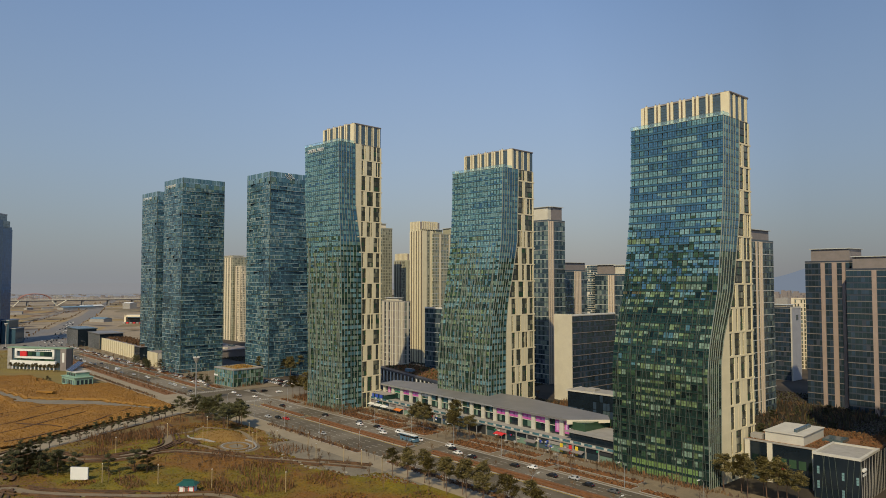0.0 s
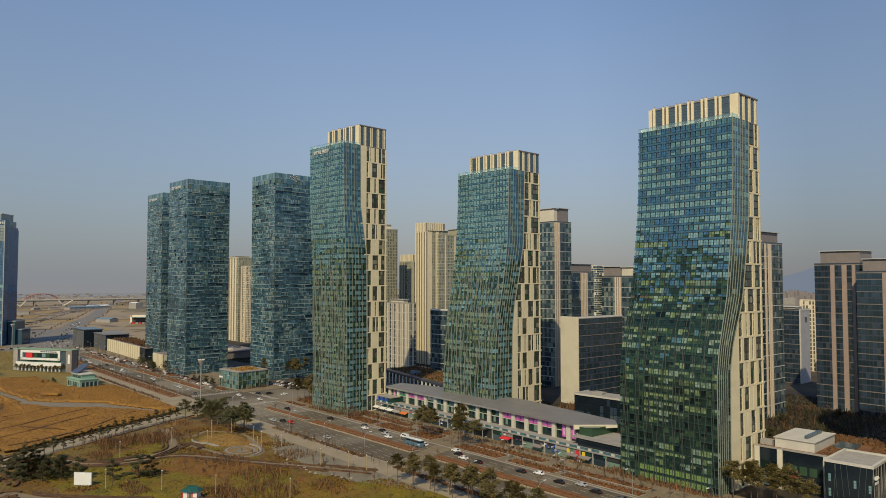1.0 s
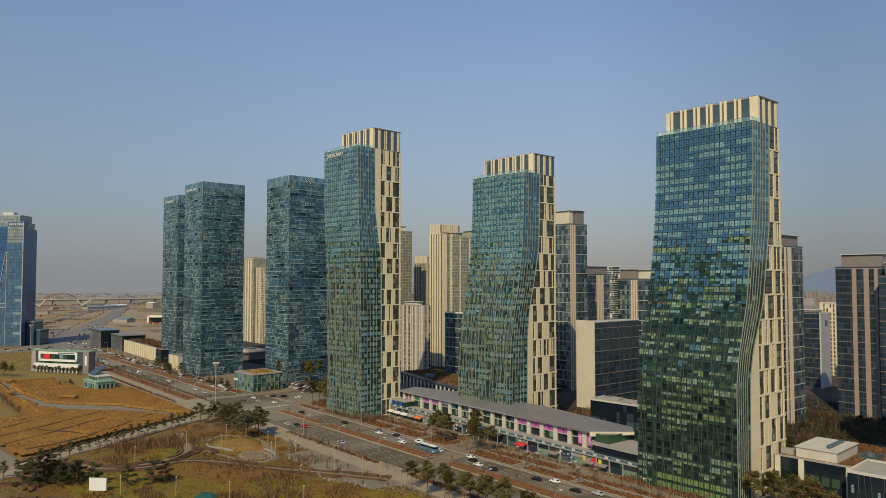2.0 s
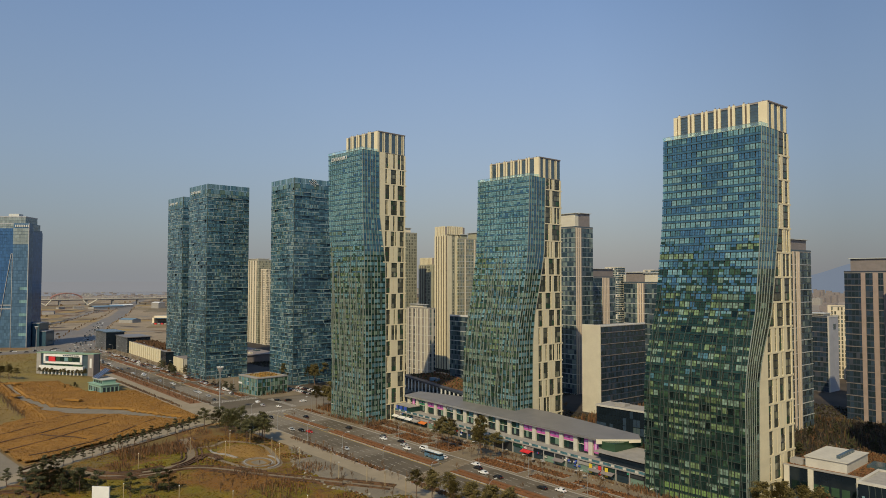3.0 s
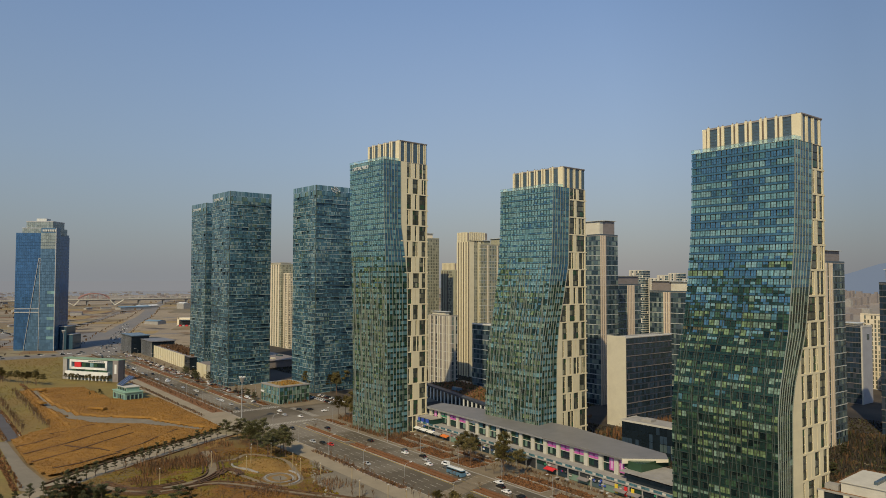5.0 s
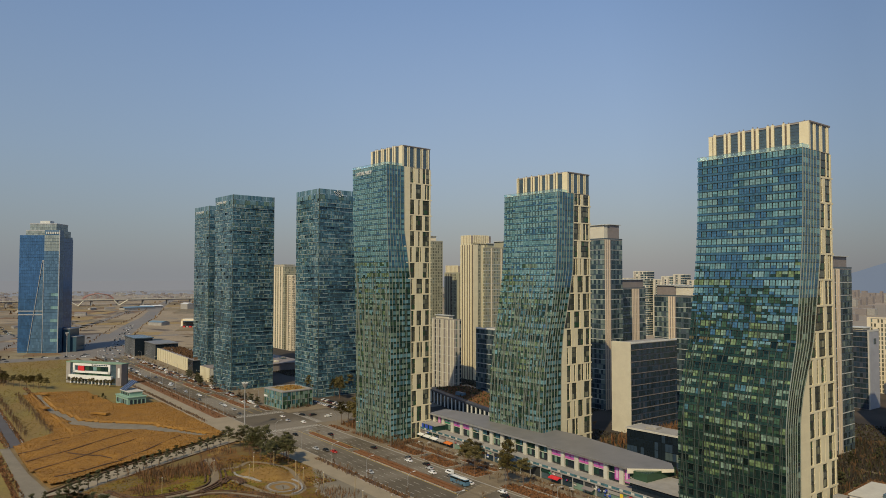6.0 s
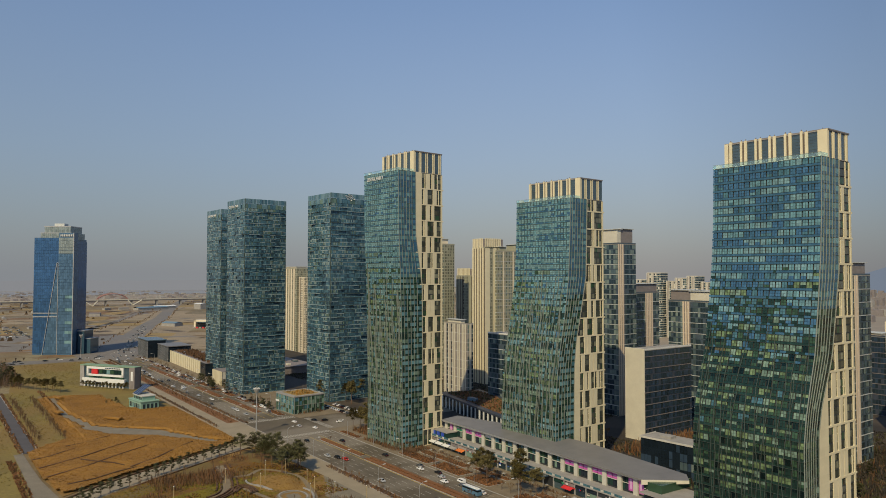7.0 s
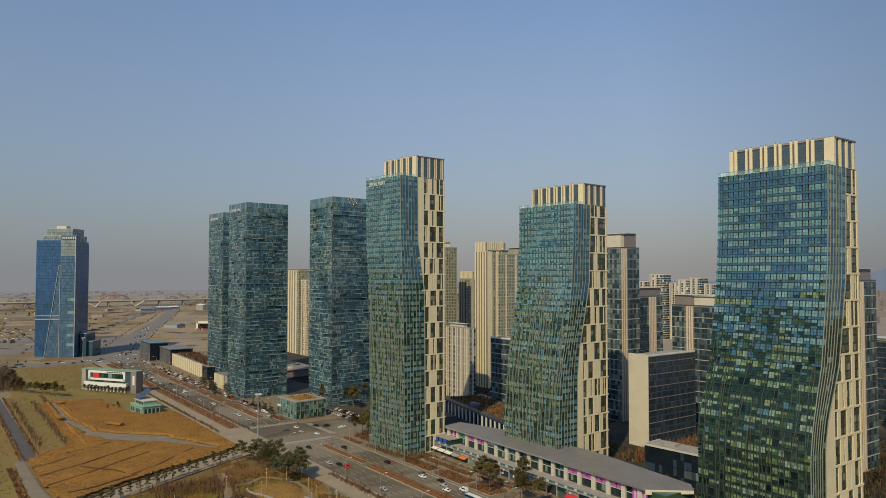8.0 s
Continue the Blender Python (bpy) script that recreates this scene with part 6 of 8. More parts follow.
def arcade():
    T = thing("shopping_arcade", -352, 250.5, 0, -1.6, "long low shopping arcade with grey metal roof and magenta posters", "shopping arcade")
    L = 153.0
    # local x from 0 to L along the street, y to the back
    part("shop_floor", MB().box(0, 178, 2, 12, 0, 5.0), DARKWALL, T)
    part("upper_floor", MB().box(2, L - 2, 10.5, 19.5, 0, 13.2), DARKWALL, T)
    roof = MB()
    k = len(roof.v)
    top = [(1.0, 8.6, 13.6), (L - 4, 8.0, 13.6), (L + 8, 23, 13.6), (L + 3, 28, 14.2), (96, 33, 14.9), (40, 29, 14.9), (1.0, 20, 14.6)]
    roof.v.extend(top)
    roof.v.extend((x, y, z - 0.6) for x, y, z in top)
    n = len(top)
    roof.f.append(tuple(range(n)))
    roof.m.append(0)
    roof.f.append(tuple(range(2 * n - 1, n - 1, -1)))
    roof.m.append(0)
    for i in range(n):
        j = (i + 1) % n
        roof.f.append((n + i, n + j, j, i))
        roof.m.append(0)
    rf = part("roof", roof, ROOF, T)
    seams = MB()
    for i in range(1, 50):
        x = i * 3.0
        seams.box(x, x + 0.12, 8.8, 8.8 + 18, 13.6, 13.72 + 0.0)
    part("roof_seams", seams, ROOF, rf)
    part("gutter", MB().box(1.0, L - 4, 8.2, 8.6, 12.7, 13.5), METAL, T, "grey eaves gutter")
    rnd = random.Random(50)
    bays = 17
    bw = 8.75
    for i in range(bays):
        x = 4 + i * bw
        part("pilaster", MB().box(x - 1.15, x + 1.15, 9.5, 10.6, 4.8, 13.0), PIL, T)
        x1 = min(x + bw - 1.15, L - 2.2)
        n = 4 if x1 - x > 5 else 2
        w = (x1 - x - 1.15) / n
        for r in range(2):
            for c in range(n):
                z0 = 6.4 + r * 3.2
                m = rnd.choice((0, 1, 1, 2, 3))
                part("window", MB().box(x + 1.2 + c * w, x + 1.08 + (c + 1) * w, 10.3, 10.45, z0, z0 + 2.9), ([NAVY, G_SPAN, G_MID, G_TEAL] if r else [NAVY, G_SPAN, G_DARK, G_WARM])[m], T)
        if i in (0, 15, 16):
            boxes, m = ((x + 1.4 if i else x + 3.0, 2.6),) if i != 15 else ((x + 4.6, 2.8),), PINK
            z0, z1 = 6.6, 12.7
        elif i in (1, 2, 3, 11, 12, 13, 14):
            boxes, m = ((x + 1.3, (x1 - x - 1.35) * 0.48), (x + 1.3 + (x1 - x - 1.35) * 0.52, (x1 - x - 1.35) * 0.48)), PINK if i != 1 else GREENS
            z0, z1 = 9.6, 12.6
        else:
            continue
        for bx, wide in boxes:
            po = part("poster", MB().box(bx, bx + wide, 10.15, 10.28, z0, z1), m, T, "magenta window poster" if m is PINK else "dark green window poster")
            if z1 - z0 > 4:
                bar = MB().box(bx + 0.8, bx + wide - 0.8, 10.08, 10.14, z0 + 0.9, z0 + 5.0)
            else:
                bar = MB().box(bx + 0.5, bx + wide - 0.5, 10.08, 10.14, z0 + 1.1, z0 + 1.7)
            part("print_bar", bar, LILAC, po, "unreadable pale lilac print")
    for q in range(5):
        part("sign_bar", MB().box(40.6 + q * 1.2, 41.5 + q * 1.2, 10.1, 10.28, 10.6, 11.9), WHITE, T, "unreadable white sign bar")
    # terrace over the shops
    part("terrace", MB().box(-0.5, 178.4, 1.2, 10.5, 5.0, 5.6), CONC, T, "pale terrace edge")
    rail = MB()
    for i in range(90):
        rail.box(i * 2.0, i * 2.0 + 1.9, 1.3, 1.36, 5.5, 6.6)
    solid = MB()
    for i in range(0, 90, 3):
        solid.box(i * 2.0, i * 2.0 + 1.7, 1.24, 1.42, 5.6, 6.5)
    part("solid_balustrade", solid, PALEWALL, T, "pale solid panels between the glass", kind="stuff")
    part("transom", MB().box(2, L - 4, 10.16, 10.34, 9.25, 9.55), PIL, T, "pale transom across the upper windows")
    part("balustrade", rail, G_TEAL, T, "glass terrace balustrade", kind="stuff")
    # shop fronts
    shops = 26
    sw = 178 / shops
    signs = [G_SPAN, DARKWALL, TAUPE, DARKWALL, CONC, TAUPE, REDP, DARKWALL, CONC, DARKWALL, G_SPAN, NAVY, DARKWALL]
    for i in range(shops):
        x = i * sw
        if 13 <= i <= 14:
            continue
        part("shop_window", MB().box(x + 0.3, x + sw - 0.3, 1.8, 1.95, 0.2, 3.0), rnd.choice((G_WARM, APT_MID, APT_DARK, APT_DARK)), T)
        part("shop_sign", MB().box(x + 0.3, x + sw - 0.3, 1.45, 1.8, 3.2, 4.5), rnd.choice(signs), T, "plain shop sign board")
        part("shop_pier", MB().box(x - 0.3, x + 0.3, 1.4, 2.1, 0, 5.0), CONC, T)
        if rnd.random() < 0.25 or i < 5:
            aw = MB()
            aw.face([(x + 0.3, 1.4, 3.1), (x + sw - 0.3, 1.4, 3.1), (x + sw - 0.3, -0.8, 2.4), (x + 0.3, -0.8, 2.4)])
            aw.face([(x + 0.3, -0.8, 2.4), (x + sw - 0.3, -0.8, 2.4), (x + sw - 0.3, -0.8, 2.1), (x + 0.3, -0.8, 2.1)])
            part("awning", aw, WHITE if i < 3 else ORANGE if i == 4 else REDP if i == 16 else rnd.choice((DARKWALL, TAUPE, CONC)), T)
    # small wall signs and planters before the shops
    for q in range(110):
        x = rnd.uniform(-6, 172)
        if 80 < x < 104:
            continue
        w, h, z = rnd.uniform(0.5, 1.6), rnd.uniform(0.3, 0.8), rnd.uniform(1.4, 4.2)
        part("wall_sign", MB().box(x, x + w, 1.2, 1.4, z, z + h), rnd.choice((WHITE, SLAB, STONE_GREY, REDP, TAUPE, GREENS, BLUEP, DARKWALL, TAUPE)), T)
    # entrance canopy
    part("canopy", MB().box(84, 100, -2, 6, 4.6, 5.2), CROWNDARK, T, "dark flat entrance canopy")
    posts = MB()
    for x in (85, 92, 99):
        posts.tube((x, -1.6, 0), (x, -1.6, 4.6), 0.2, 0.2, 8)
    part("canopy_posts", posts, METAL, T)
    # the storey at the west end with blue signs
    part("end_block", MB().box(-9, 14, 3, 12, 0, 8.4), G_SPAN, T)
    part("end_roof", MB().box(-9.4, 14.4, 2.6, 12, 8.4, 8.8), CONC, T)
    for i in range(3):
        part("blue_sign", MB().box(0 + i * 4.4, 2.8 + i * 4.4, 2.6, 2.9, 5.6, 8.2), BLUEP, T, "blue shop sign")
    part("round_sign", MB().tube((-7.4, 2.9, 7.0), (-7.4, 2.6, 7.0), 1.2, 1.2, 20), ORANGE, T, "round orange shop sign")
    # east end: white fascia and glazed terraces
    fas = MB()
    fas.v.extend([(L - 4.1, 7.5, 11.5), (L + 8.3, 22.6, 12.3), (L + 8.3, 22.6, 13.55), (L - 4.1, 7.5, 13.55), (L - 4.5, 8.2, 11.5), (L + 7.9, 23.2, 12.3), (L + 7.9, 23.2, 13.55), (L - 4.5, 8.2, 13.55)])
    fas.f += [(0, 1, 2, 3), (7, 6, 5, 4), (3, 2, 6, 7), (1, 0, 4, 5), (1, 5, 6, 2), (0, 3, 7, 4)]
    fas.m += [0] * 6
    part("fascia", fas, STONE_GREY, T, "pale wedge fascia under the roof")
    part("end_glass", MB().box(L, 176, 5.4, 24, 5.5, 9.0), NAVY, T)
    part("end_terrace", MB().box(L - 3, 177, 4.8, 24, 9.0, 9.5), CONC, T, "pale upper terrace edge")
    part("end_upper", MB().box(L - 2, L + 5, 9, 28, 9.5, 12.9), G_MID, T)
    for x, m, lab in ((150.5, YELL, "yellow banner"), (155.5, REDP, "red banner"), (159, YELL, "yellow banner")):
        part("banner", MB().box(x, x + 1.6, 0.9, 1.0, 0.8, 4.6), m, T, lab)


arcade()


def street_boards():
    """Small boards and planters before the shops."""
    r2 = random.Random(91)
    BOARD = surface("board_panel", (0.3, 0.27, 0.22), (0.16, 0.13, 0.11), 0.5)
    bp = thing("sandwich_board", 0, 0, 0, 0, "small sandwich board before the shops", "sign board", "boards before the shops")
    part("panel", MB().box(-0.45, 0.45, -0.3, -0.2, 0, 1.3), BOARD, bp)
    part("panel", MB().box(-0.45, 0.45, 0.2, 0.3, 0, 1.3), BOARD, bp)
    pp = thing("parasol", 0, 0, 0, 0, "pale parasol on the shop terrace", "parasol", "terrace parasols")
    part("pole", MB().tube((0, 0, 0), (0, 0, 2.5), 0.05, 0.05, 6), METAL, pp)
    cn = MB()
    for k in range(8):
        a, b = k * math.pi / 4, (k + 1) * math.pi / 4
        cn.face([(math.cos(a) * 1.5, math.sin(a) * 1.5, 2.2), (math.cos(b) * 1.5, math.sin(b) * 1.5, 2.2), (0, 0, 2.85)])
    part("canopy", cn, CONC, pp)
    for i in range(84):
        x = r2.uniform(-346, -176)
        y = 248.5 - (x + 346) * 0.027 + r2.uniform(-4.5, 1.0)
        if -268 < x < -252:
            continue
        src = bp if i % 6 else pp
        k = r2.uniform(0.5, 0.85) if i % 6 else r2.uniform(0.6, 0.9)
        m = pose(x, y, 0.05, 0, 0, r2.uniform(0, 90)) @ Matrix.Scale(k, 4)
        if i in (0, 1):
            src.matrix_basis = m
        else:
            copy_thing(src, m)


street_boards()

# ---- low buildings round the towers ----
def pavilion_block():
    T = thing("podium_building", -130, 270, 0, 3, "low dark glass podium with white piers and planted roof", "podium building")
    part("body", MB().box(0, 42, 2, 44, 0, 14.2), NAVY, T, "dark glazed walls")
    part("roof_garden", MB().box(0.6, 41.4, 2.6, 43, 14.2, 14.9), BED, T, "russet planted roof")
    part("roof_edge", MB().box(-0.2, 27.1, 1.7, 2.5, 14.5, 15.05), CONC, T)
    rg = MB()
    for _ in range(4200):
        x, y = rnd.uniform(1, 41), rnd.uniform(3, 43)
        if (6 < x < 22 and 3 < y < 27) or (27 < x < 43 and y < 17) or (25 < x < 34 and 18 < y < 30):
            continue
        hgt, a = rnd.uniform(0.15, 0.5) + (0.6 * rnd.random() if y > 24 else 0), rnd.uniform(0, 6.28)
        dx, dy = math.cos(a) * 0.45, math.sin(a) * 0.45
        rg.face([(x - dx, y - dy, 14.85), (x + dx, y + dy, 14.85), (x + dx * 0.5, y + dy * 0.5, 14.9 + hgt), (x - dx * 0.6, y - dy * 0.6, 14.9 + hgt * 0.8)], rnd.randrange(3))
    part("roof_shrubs", rg, [HEDGE, TWIGS, DARKHEDGE], T, "russet roof shrubs", kind="stuff")
    for x in (0.2, 8.6, 24.6):
        part("pier", MB().box(x, x + 1.9, 1.5, 2.4, 0, 14.6), STONE_GREY, T)
    for x in range(1, 8):
        part("window", MB().box(x * 3.4 - 0.6, x * 3.4 + 2.0, 1.86, 2.1, 6.5, 9.6), rnd.choice((G_BLACK, G_MID)), T)
        part("shop_window", MB().box(x * 3.4 - 0.6, x * 3.4 + 2.2, 1.86, 2.1, 0.6, 4), rnd.choice((G_BLACK, APT_MID)), T)
    part("round_sign", MB().tube((14.5, 1.7, 5.2), (14.5, 1.4, 5.2), 0.9, 0.9, 20), REDP, T, "round red shop sign")
    blk = part("corner_block", MB().box(27.4, 42.4, -6, 16, 0, 14.9), NAVY, T, "dark corner block with slanting fins")
    for b in ((27.1, 42.7, -6.3, -5.2), (27.1, 28.2, -5.2, 15), (41.6, 42.7, -5.2, 15), (27.1, 42.7, 15, 16.2)):
        part("roof_rim", MB().box(*b, 14.9, 15.7), PALEWALL, blk, "pale roof rim")
    part("roof", MB().box(28.2, 41.6, -5.2, 15, 14.9, 15.2), KERB, blk, "pale grey flat roof")
    for i in range(8):
        x, s = 28 + i * 1.9, rnd.choice((-1.2, 1.2))
        part("fin", MB().tube((x, -6.15, 0), (x + s, -6.15, 14.8), 0.09, 0.09, 4), FIN, blk)
    for i in range(26):
        y, s = -5.4 + i * 1.9, rnd.choice((-1.0, 1.0))
        part("fin", MB().tube((42.6, y, 0), (42.6, y + s, 14.8), 0.09, 0.09, 4), CONC, blk)
    for x, z in ((28.6, 8.4), (28.6, 3.4), (36.5, 7.4), (36.5, 1.5), (41, 6.6)):
        for q in range(3):
            part("window", MB().box(x, x + 0.8, -6.12, -5.9, z + q * 0.9, z + q * 0.9 + 0.8), G_PALE, blk)
    part("sign_board", MB().box(42.7, 42.9, -5.2, -1.8, 9.6, 10.4), WHITE, blk, "white sign bar")
    part("sign_shape", MB().tube((42.8, -4.6, 11.6), (42.8, -2.6, 11.6), 0.6, 0.6, 8), WHITE, blk, "white sign shape")
    lant = part("lantern_block", MB().box(7, 21, 4, 26, 14.9, 18.4), PALEWALL, T, "white roof pavilion")
    part("lantern_roof", MB().box(6.6, 21.4, 3.6, 26.4, 18.4, 18.7), PALEWALL, lant)
    for q in range(6):
        part("roof_vent", MB().box(16.2, 17.4, 8 + q * 2.6, 10.2 + q * 2.6, 18.7, 19.8), CROWNDARK, lant, "dark roof ventilator")
    part("roof_hut", MB().box(1.5, 6, 4, 8, 14.9, 16.8), CONC, T)
    part("skylight", MB().box(23, 30, 18, 26, 14.9, 16.0), APT_MID, T, "glass skylight")


pavilion_block()


def dark_box():
    T = thing("low_block", -245, 307.5, 0, 4, "low dark glazed block with a white flat roof", "low block")
    part("body", MB().box(0, 30, 0, 14, 0, 16.4), NAVY, T)
    part("roof", MB().box(-0.2, 30.2, -0.2, 14.2, 16.4, 16.8), CONC, T, "pale grey roof")
    part("roof_rim", MB().box(-0.5, 30.5, -0.5, -0.2, 16.3, 17.2).box(30.2, 30.5, -0.2, 14.2, 16.3, 17.2).box(-0.5, -0.2, -0.2, 14.2, 16.3, 17.2), PALEWALL, T, "pale roof rim")
    items = []
    for r in range(4):
        for i in range(15):
            items.append((frame_mx((i * 2.0 + 0.08, -0.06, 0.4 + r * 4.0), (1, 0, 0), (0, 0, 1)), 1.84, 3.7, rnd.choice((0, 0, 0, 1)) if r != 1 or i < 8 else rnd.choice((3, 2, 0, 1))))
        for i in range(7):
            items.append((frame_mx((30.06, i * 2.0 + 0.08, 0.4 + r * 4.0), (0, 1, 0), (0, 0, 1)), 1.84, 3.7, rnd.choice((0, 0, 1))))
    panes(T, items, [NAVY, SLATE_SET[1], APT_MID, APT_PALE], 60)
    part("plant_box", MB().box(8, 14, 5, 10, 16.8, 18.0), CONC, T, "small roof plant box")


dark_box()


def podium_wall():
    T = thing("podium", -449, 329, 0, -13, "planted podium deck with white piers and dark bays", "podium")
    part("body", MB().box(0, 110, 0, 34, 0, 8.2), NAVY, T)
    part("deck", MB().box(-0.5, 110.5, -0.5, 34.5, 8.2, 9.4), SLATE, T, "dark slate deck edge")
    part("planting", MB().box(4, 106, 4, 30, 9.4, 9.6), BED, T, "russet planted deck")
    for i in range(18):
        part("pier", MB().box(i * 6.2, i * 6.2 + 1.3, -0.5, 0.3, 0, 8.2), WHITE, T)
    sh = MB()
    for _ in range(900):
        x, y, hgt, a = rnd.uniform(4, 106), rnd.uniform(4, 30), rnd.uniform(0.4, 1.8), rnd.uniform(0, 6.28)
        dx, dy = math.cos(a) * 0.8, math.sin(a) * 0.8
        sh.face([(x - dx, y - dy, 9.4), (x + dx, y + dy, 9.4), (x + dx * 0.5, y + dy * 0.5, 9.5 + hgt), (x - dx * 0.6, y - dy * 0.6, 9.5 + hgt * 0.8)], rnd.randrange(3))
    part("deck_shrubs", sh, [HEDGE, TWIGS, DEEPGREEN], T, "russet shrubs on the deck", kind="stuff")
    T2 = thing("parked_truck", -405, 326, 9.0, 10, "blue truck parked on the deck", "truck")
    part("cargo_box", MB().box(-4, 2, -1.2, 1.2, 0.8, 3.0), BUSBLUE, T2)
    part("cab", MB().box(2.1, 4, -1.1, 1.1, 0.6, 2.8), BUSBLUE, T2)
    for x in (-2.8, 3):
        for y in (-1.1, 1.1):
            part("wheel", MB().tube((x, y - 0.15, 0.45), (x, y + 0.15, 0.45), 0.45, 0.45, 10), TYRE, T2)


podium_wall()


def cafe():
    T = thing("glass_pavilion", -506, 222, 0, 4, "two-storey green glass pavilion with a planted roof", "pavilion")
    W, D, H = 27, 24, 12
    part("core", MB().box(1, W - 1, 1, D - 1, 0, H - 0.6), DARKWALL, T)
    items = []
    for r in range(4):
        for i in range(14):
            items.append((frame_mx((i * W / 14 + 0.1, 0, 0.3 + r * 2.95), (1, 0, 0), (0, 0, 1)), W / 14 - 0.2, 2.75, rnd.choice((10, 6, 1, 6, 8))))
        for i in range(12):
            items.append((frame_mx((W, i * D / 12 + 0.1, 0.3 + r * 2.95), (0, 1, 0), (0, 0, 1)), D / 12 - 0.2, 2.75, rnd.choice((6, 10, 1, 0))))
    panes(T, items, G_SET, 200)
    part("roof_rim", MB().box(-0.5, W + 0.5, -0.5, 2.5, H, H + 0.7).box(W - 2, W + 0.5, 2.5, D, H, H + 0.7).box(-0.5, 2, 2.5, D, H, H + 0.7).box(2, W - 2, D - 2, D, H, H + 0.7), CONC, T)
    part("planted_roof", MB().box(2, W - 2, 2.5, D - 2, H, H + 0.5), DRYGRASS, T, "ochre planted roof")
    tf = MB()
    for _ in range(260):
        x, y, hh, a = rnd.uniform(5, W - 5), rnd.uniform(5, D - 4), rnd.uniform(0.5, 1.6), rnd.uniform(0, 6.28)
        dx, dy = math.cos(a) * 0.6, math.sin(a) * 0.6
        tf.face([(x - dx, y - dy, H + 0.45), (x + dx, y + dy, H + 0.45), (x + dx * 0.4, y + dy * 0.4, H + 0.5 + hh), (x - dx * 0.5, y - dy * 0.5, H + 0.5 + hh * 0.8)], rnd.randrange(2))
    part("roof_grasses", tf, [REED, DRYGRASS], T, "tall ochre roof grasses", kind="stuff")
    fr = MB()
    for i in range(8):
        fr.box(i * W / 7 - 0.12, i * W / 7 + 0.12, -0.3, -0.06, 0, H)
        fr.box(W + 0.06, W + 0.3, i * D / 7 - 0.12, i * D / 7 + 0.12, 0, H)
    for z in (0.15, 6.0, 11.8):
        fr.box(-0.2, W + 0.2, -0.25, -0.05, z - 0.15, z + 0.15)
        fr.box(W + 0.05, W + 0.25, -0.2, D, z - 0.15, z + 0.15)
    part("frame", fr, EDGEFIN, T, "pale green metal frame")
    part("sign_board", MB().box(-0.3, 5, -0.5, -0.3, 6.4, 7.6), WHITE, T, "white sign board")


cafe()


def fin_wall():
    T = thing("finned_building", -840, 237, 0, -2.0, "low building behind a screen of pale upright fins", "low building")
    part("body", MB().box(0, 138, 1.0, 26, 0, 12), DARKWALL, T)
    part("roof", MB().box(0, 138, 1.0, 26, 12, 12.6), TAUPE, T)
    me = MB().box(0, 4.6, 0.2, 1.0, 0, 13.0).mesh("panel", STONE)
    for i in range(16):
        ob = part("panel", me, None, T)
        ob.location = (i * 7.6, 0, 0)
    part("glazed_end", MB().box(122, 138.2, 0.4, 1.0, 0, 12.4).box(138.0, 138.3, 1.0, 26, 0, 12.4), NAVY, T, "dark glazed corner")
    roof_plants = MB()
    for _ in range(700):
        x, y = rnd.uniform(4, 134), rnd.uniform(4, 24)
        h = rnd.uniform(0.6, 2.4)
        a = rnd.uniform(0, 6.28)
        dx, dy = math.cos(a), math.sin(a)
        roof_plants.face([(x - dx, y - dy, 12.6), (x + dx, y + dy, 12.6), (x + dx * 0.5, y + dy * 0.5, 12.6 + h), (x - dx * 0.5, y - dy * 0.5, 12.6 + h)])
    part("roof_planting", roof_plants, DARKHEDGE, T, "russet roof shrubs", kind="stuff")
    B = thing("gate_block", -662, 226, 0, 0, "small pale block with upright fins", "low building")
    part("body", MB().box(0, 26, 0.8, 12, 0, 12), DARKWALL, B)
    for i in range(8):
        part("panel", MB().box(i * 3.2, i * 3.2 + 1.9, 0.2, 0.8, 0, 12.2), STONE, B)
    part("end_wall", MB().box(26, 26.5, 0.8, 12, 0, 12), PALEWALL, B)
    part("roof", MB().box(0, 26.5, 0.8, 12, 12, 12.4), TAUPE, B)
    C = thing("glass_hall", -938, 226, 0, 0, "low dark glass hall with a flat grey roof", "low building")
    part("west_wing", MB().box(0, 46, 0, 20, 0, 20), NAVY, C)
    part("west_roof", MB().box(-1, 47, -1, 21, 20, 21), CROWNDARK, C)
    part("east_wing", MB().box(56, 98, 9, 34, 0, 17), NAVY, C)
    part("east_roof", MB().box(55, 99, 8, 35, 17, 17.8), ROOF, C, "grey metal roof")
    for i in range(12):
        part("mullion", MB().box(56 + i * 3.8, 56.3 + i * 3.8, 8.6, 9, 0, 17), METAL, C)
        part("mullion", MB().box(i * 4.1, i * 4.1 + 0.3, -0.4, 0, 0, 20), METAL, C)
    D = thing("retail_hall", -850, 275, 0, 0, "long low retail hall with a pale roof", "low building")
    part("body", MB().box(0, 180, 0, 60, 0, 7), TAUPE, D)
    part("roof", MB().box(-1, 181, -1, 61, 7, 7.6), TAUPE, D)
    for q in range(22):
        x, y = rnd.uniform(4, 168), rnd.uniform(4, 52)
        part("roof_box", MB().box(x, x + rnd.uniform(3, 10), y, y + rnd.uniform(3, 6), 7.6, 7.6 + rnd.uniform(1, 4)), rnd.choice((CONC, STONE_GREY, TAUPE, CROWNDARK)), D)


fin_wall()


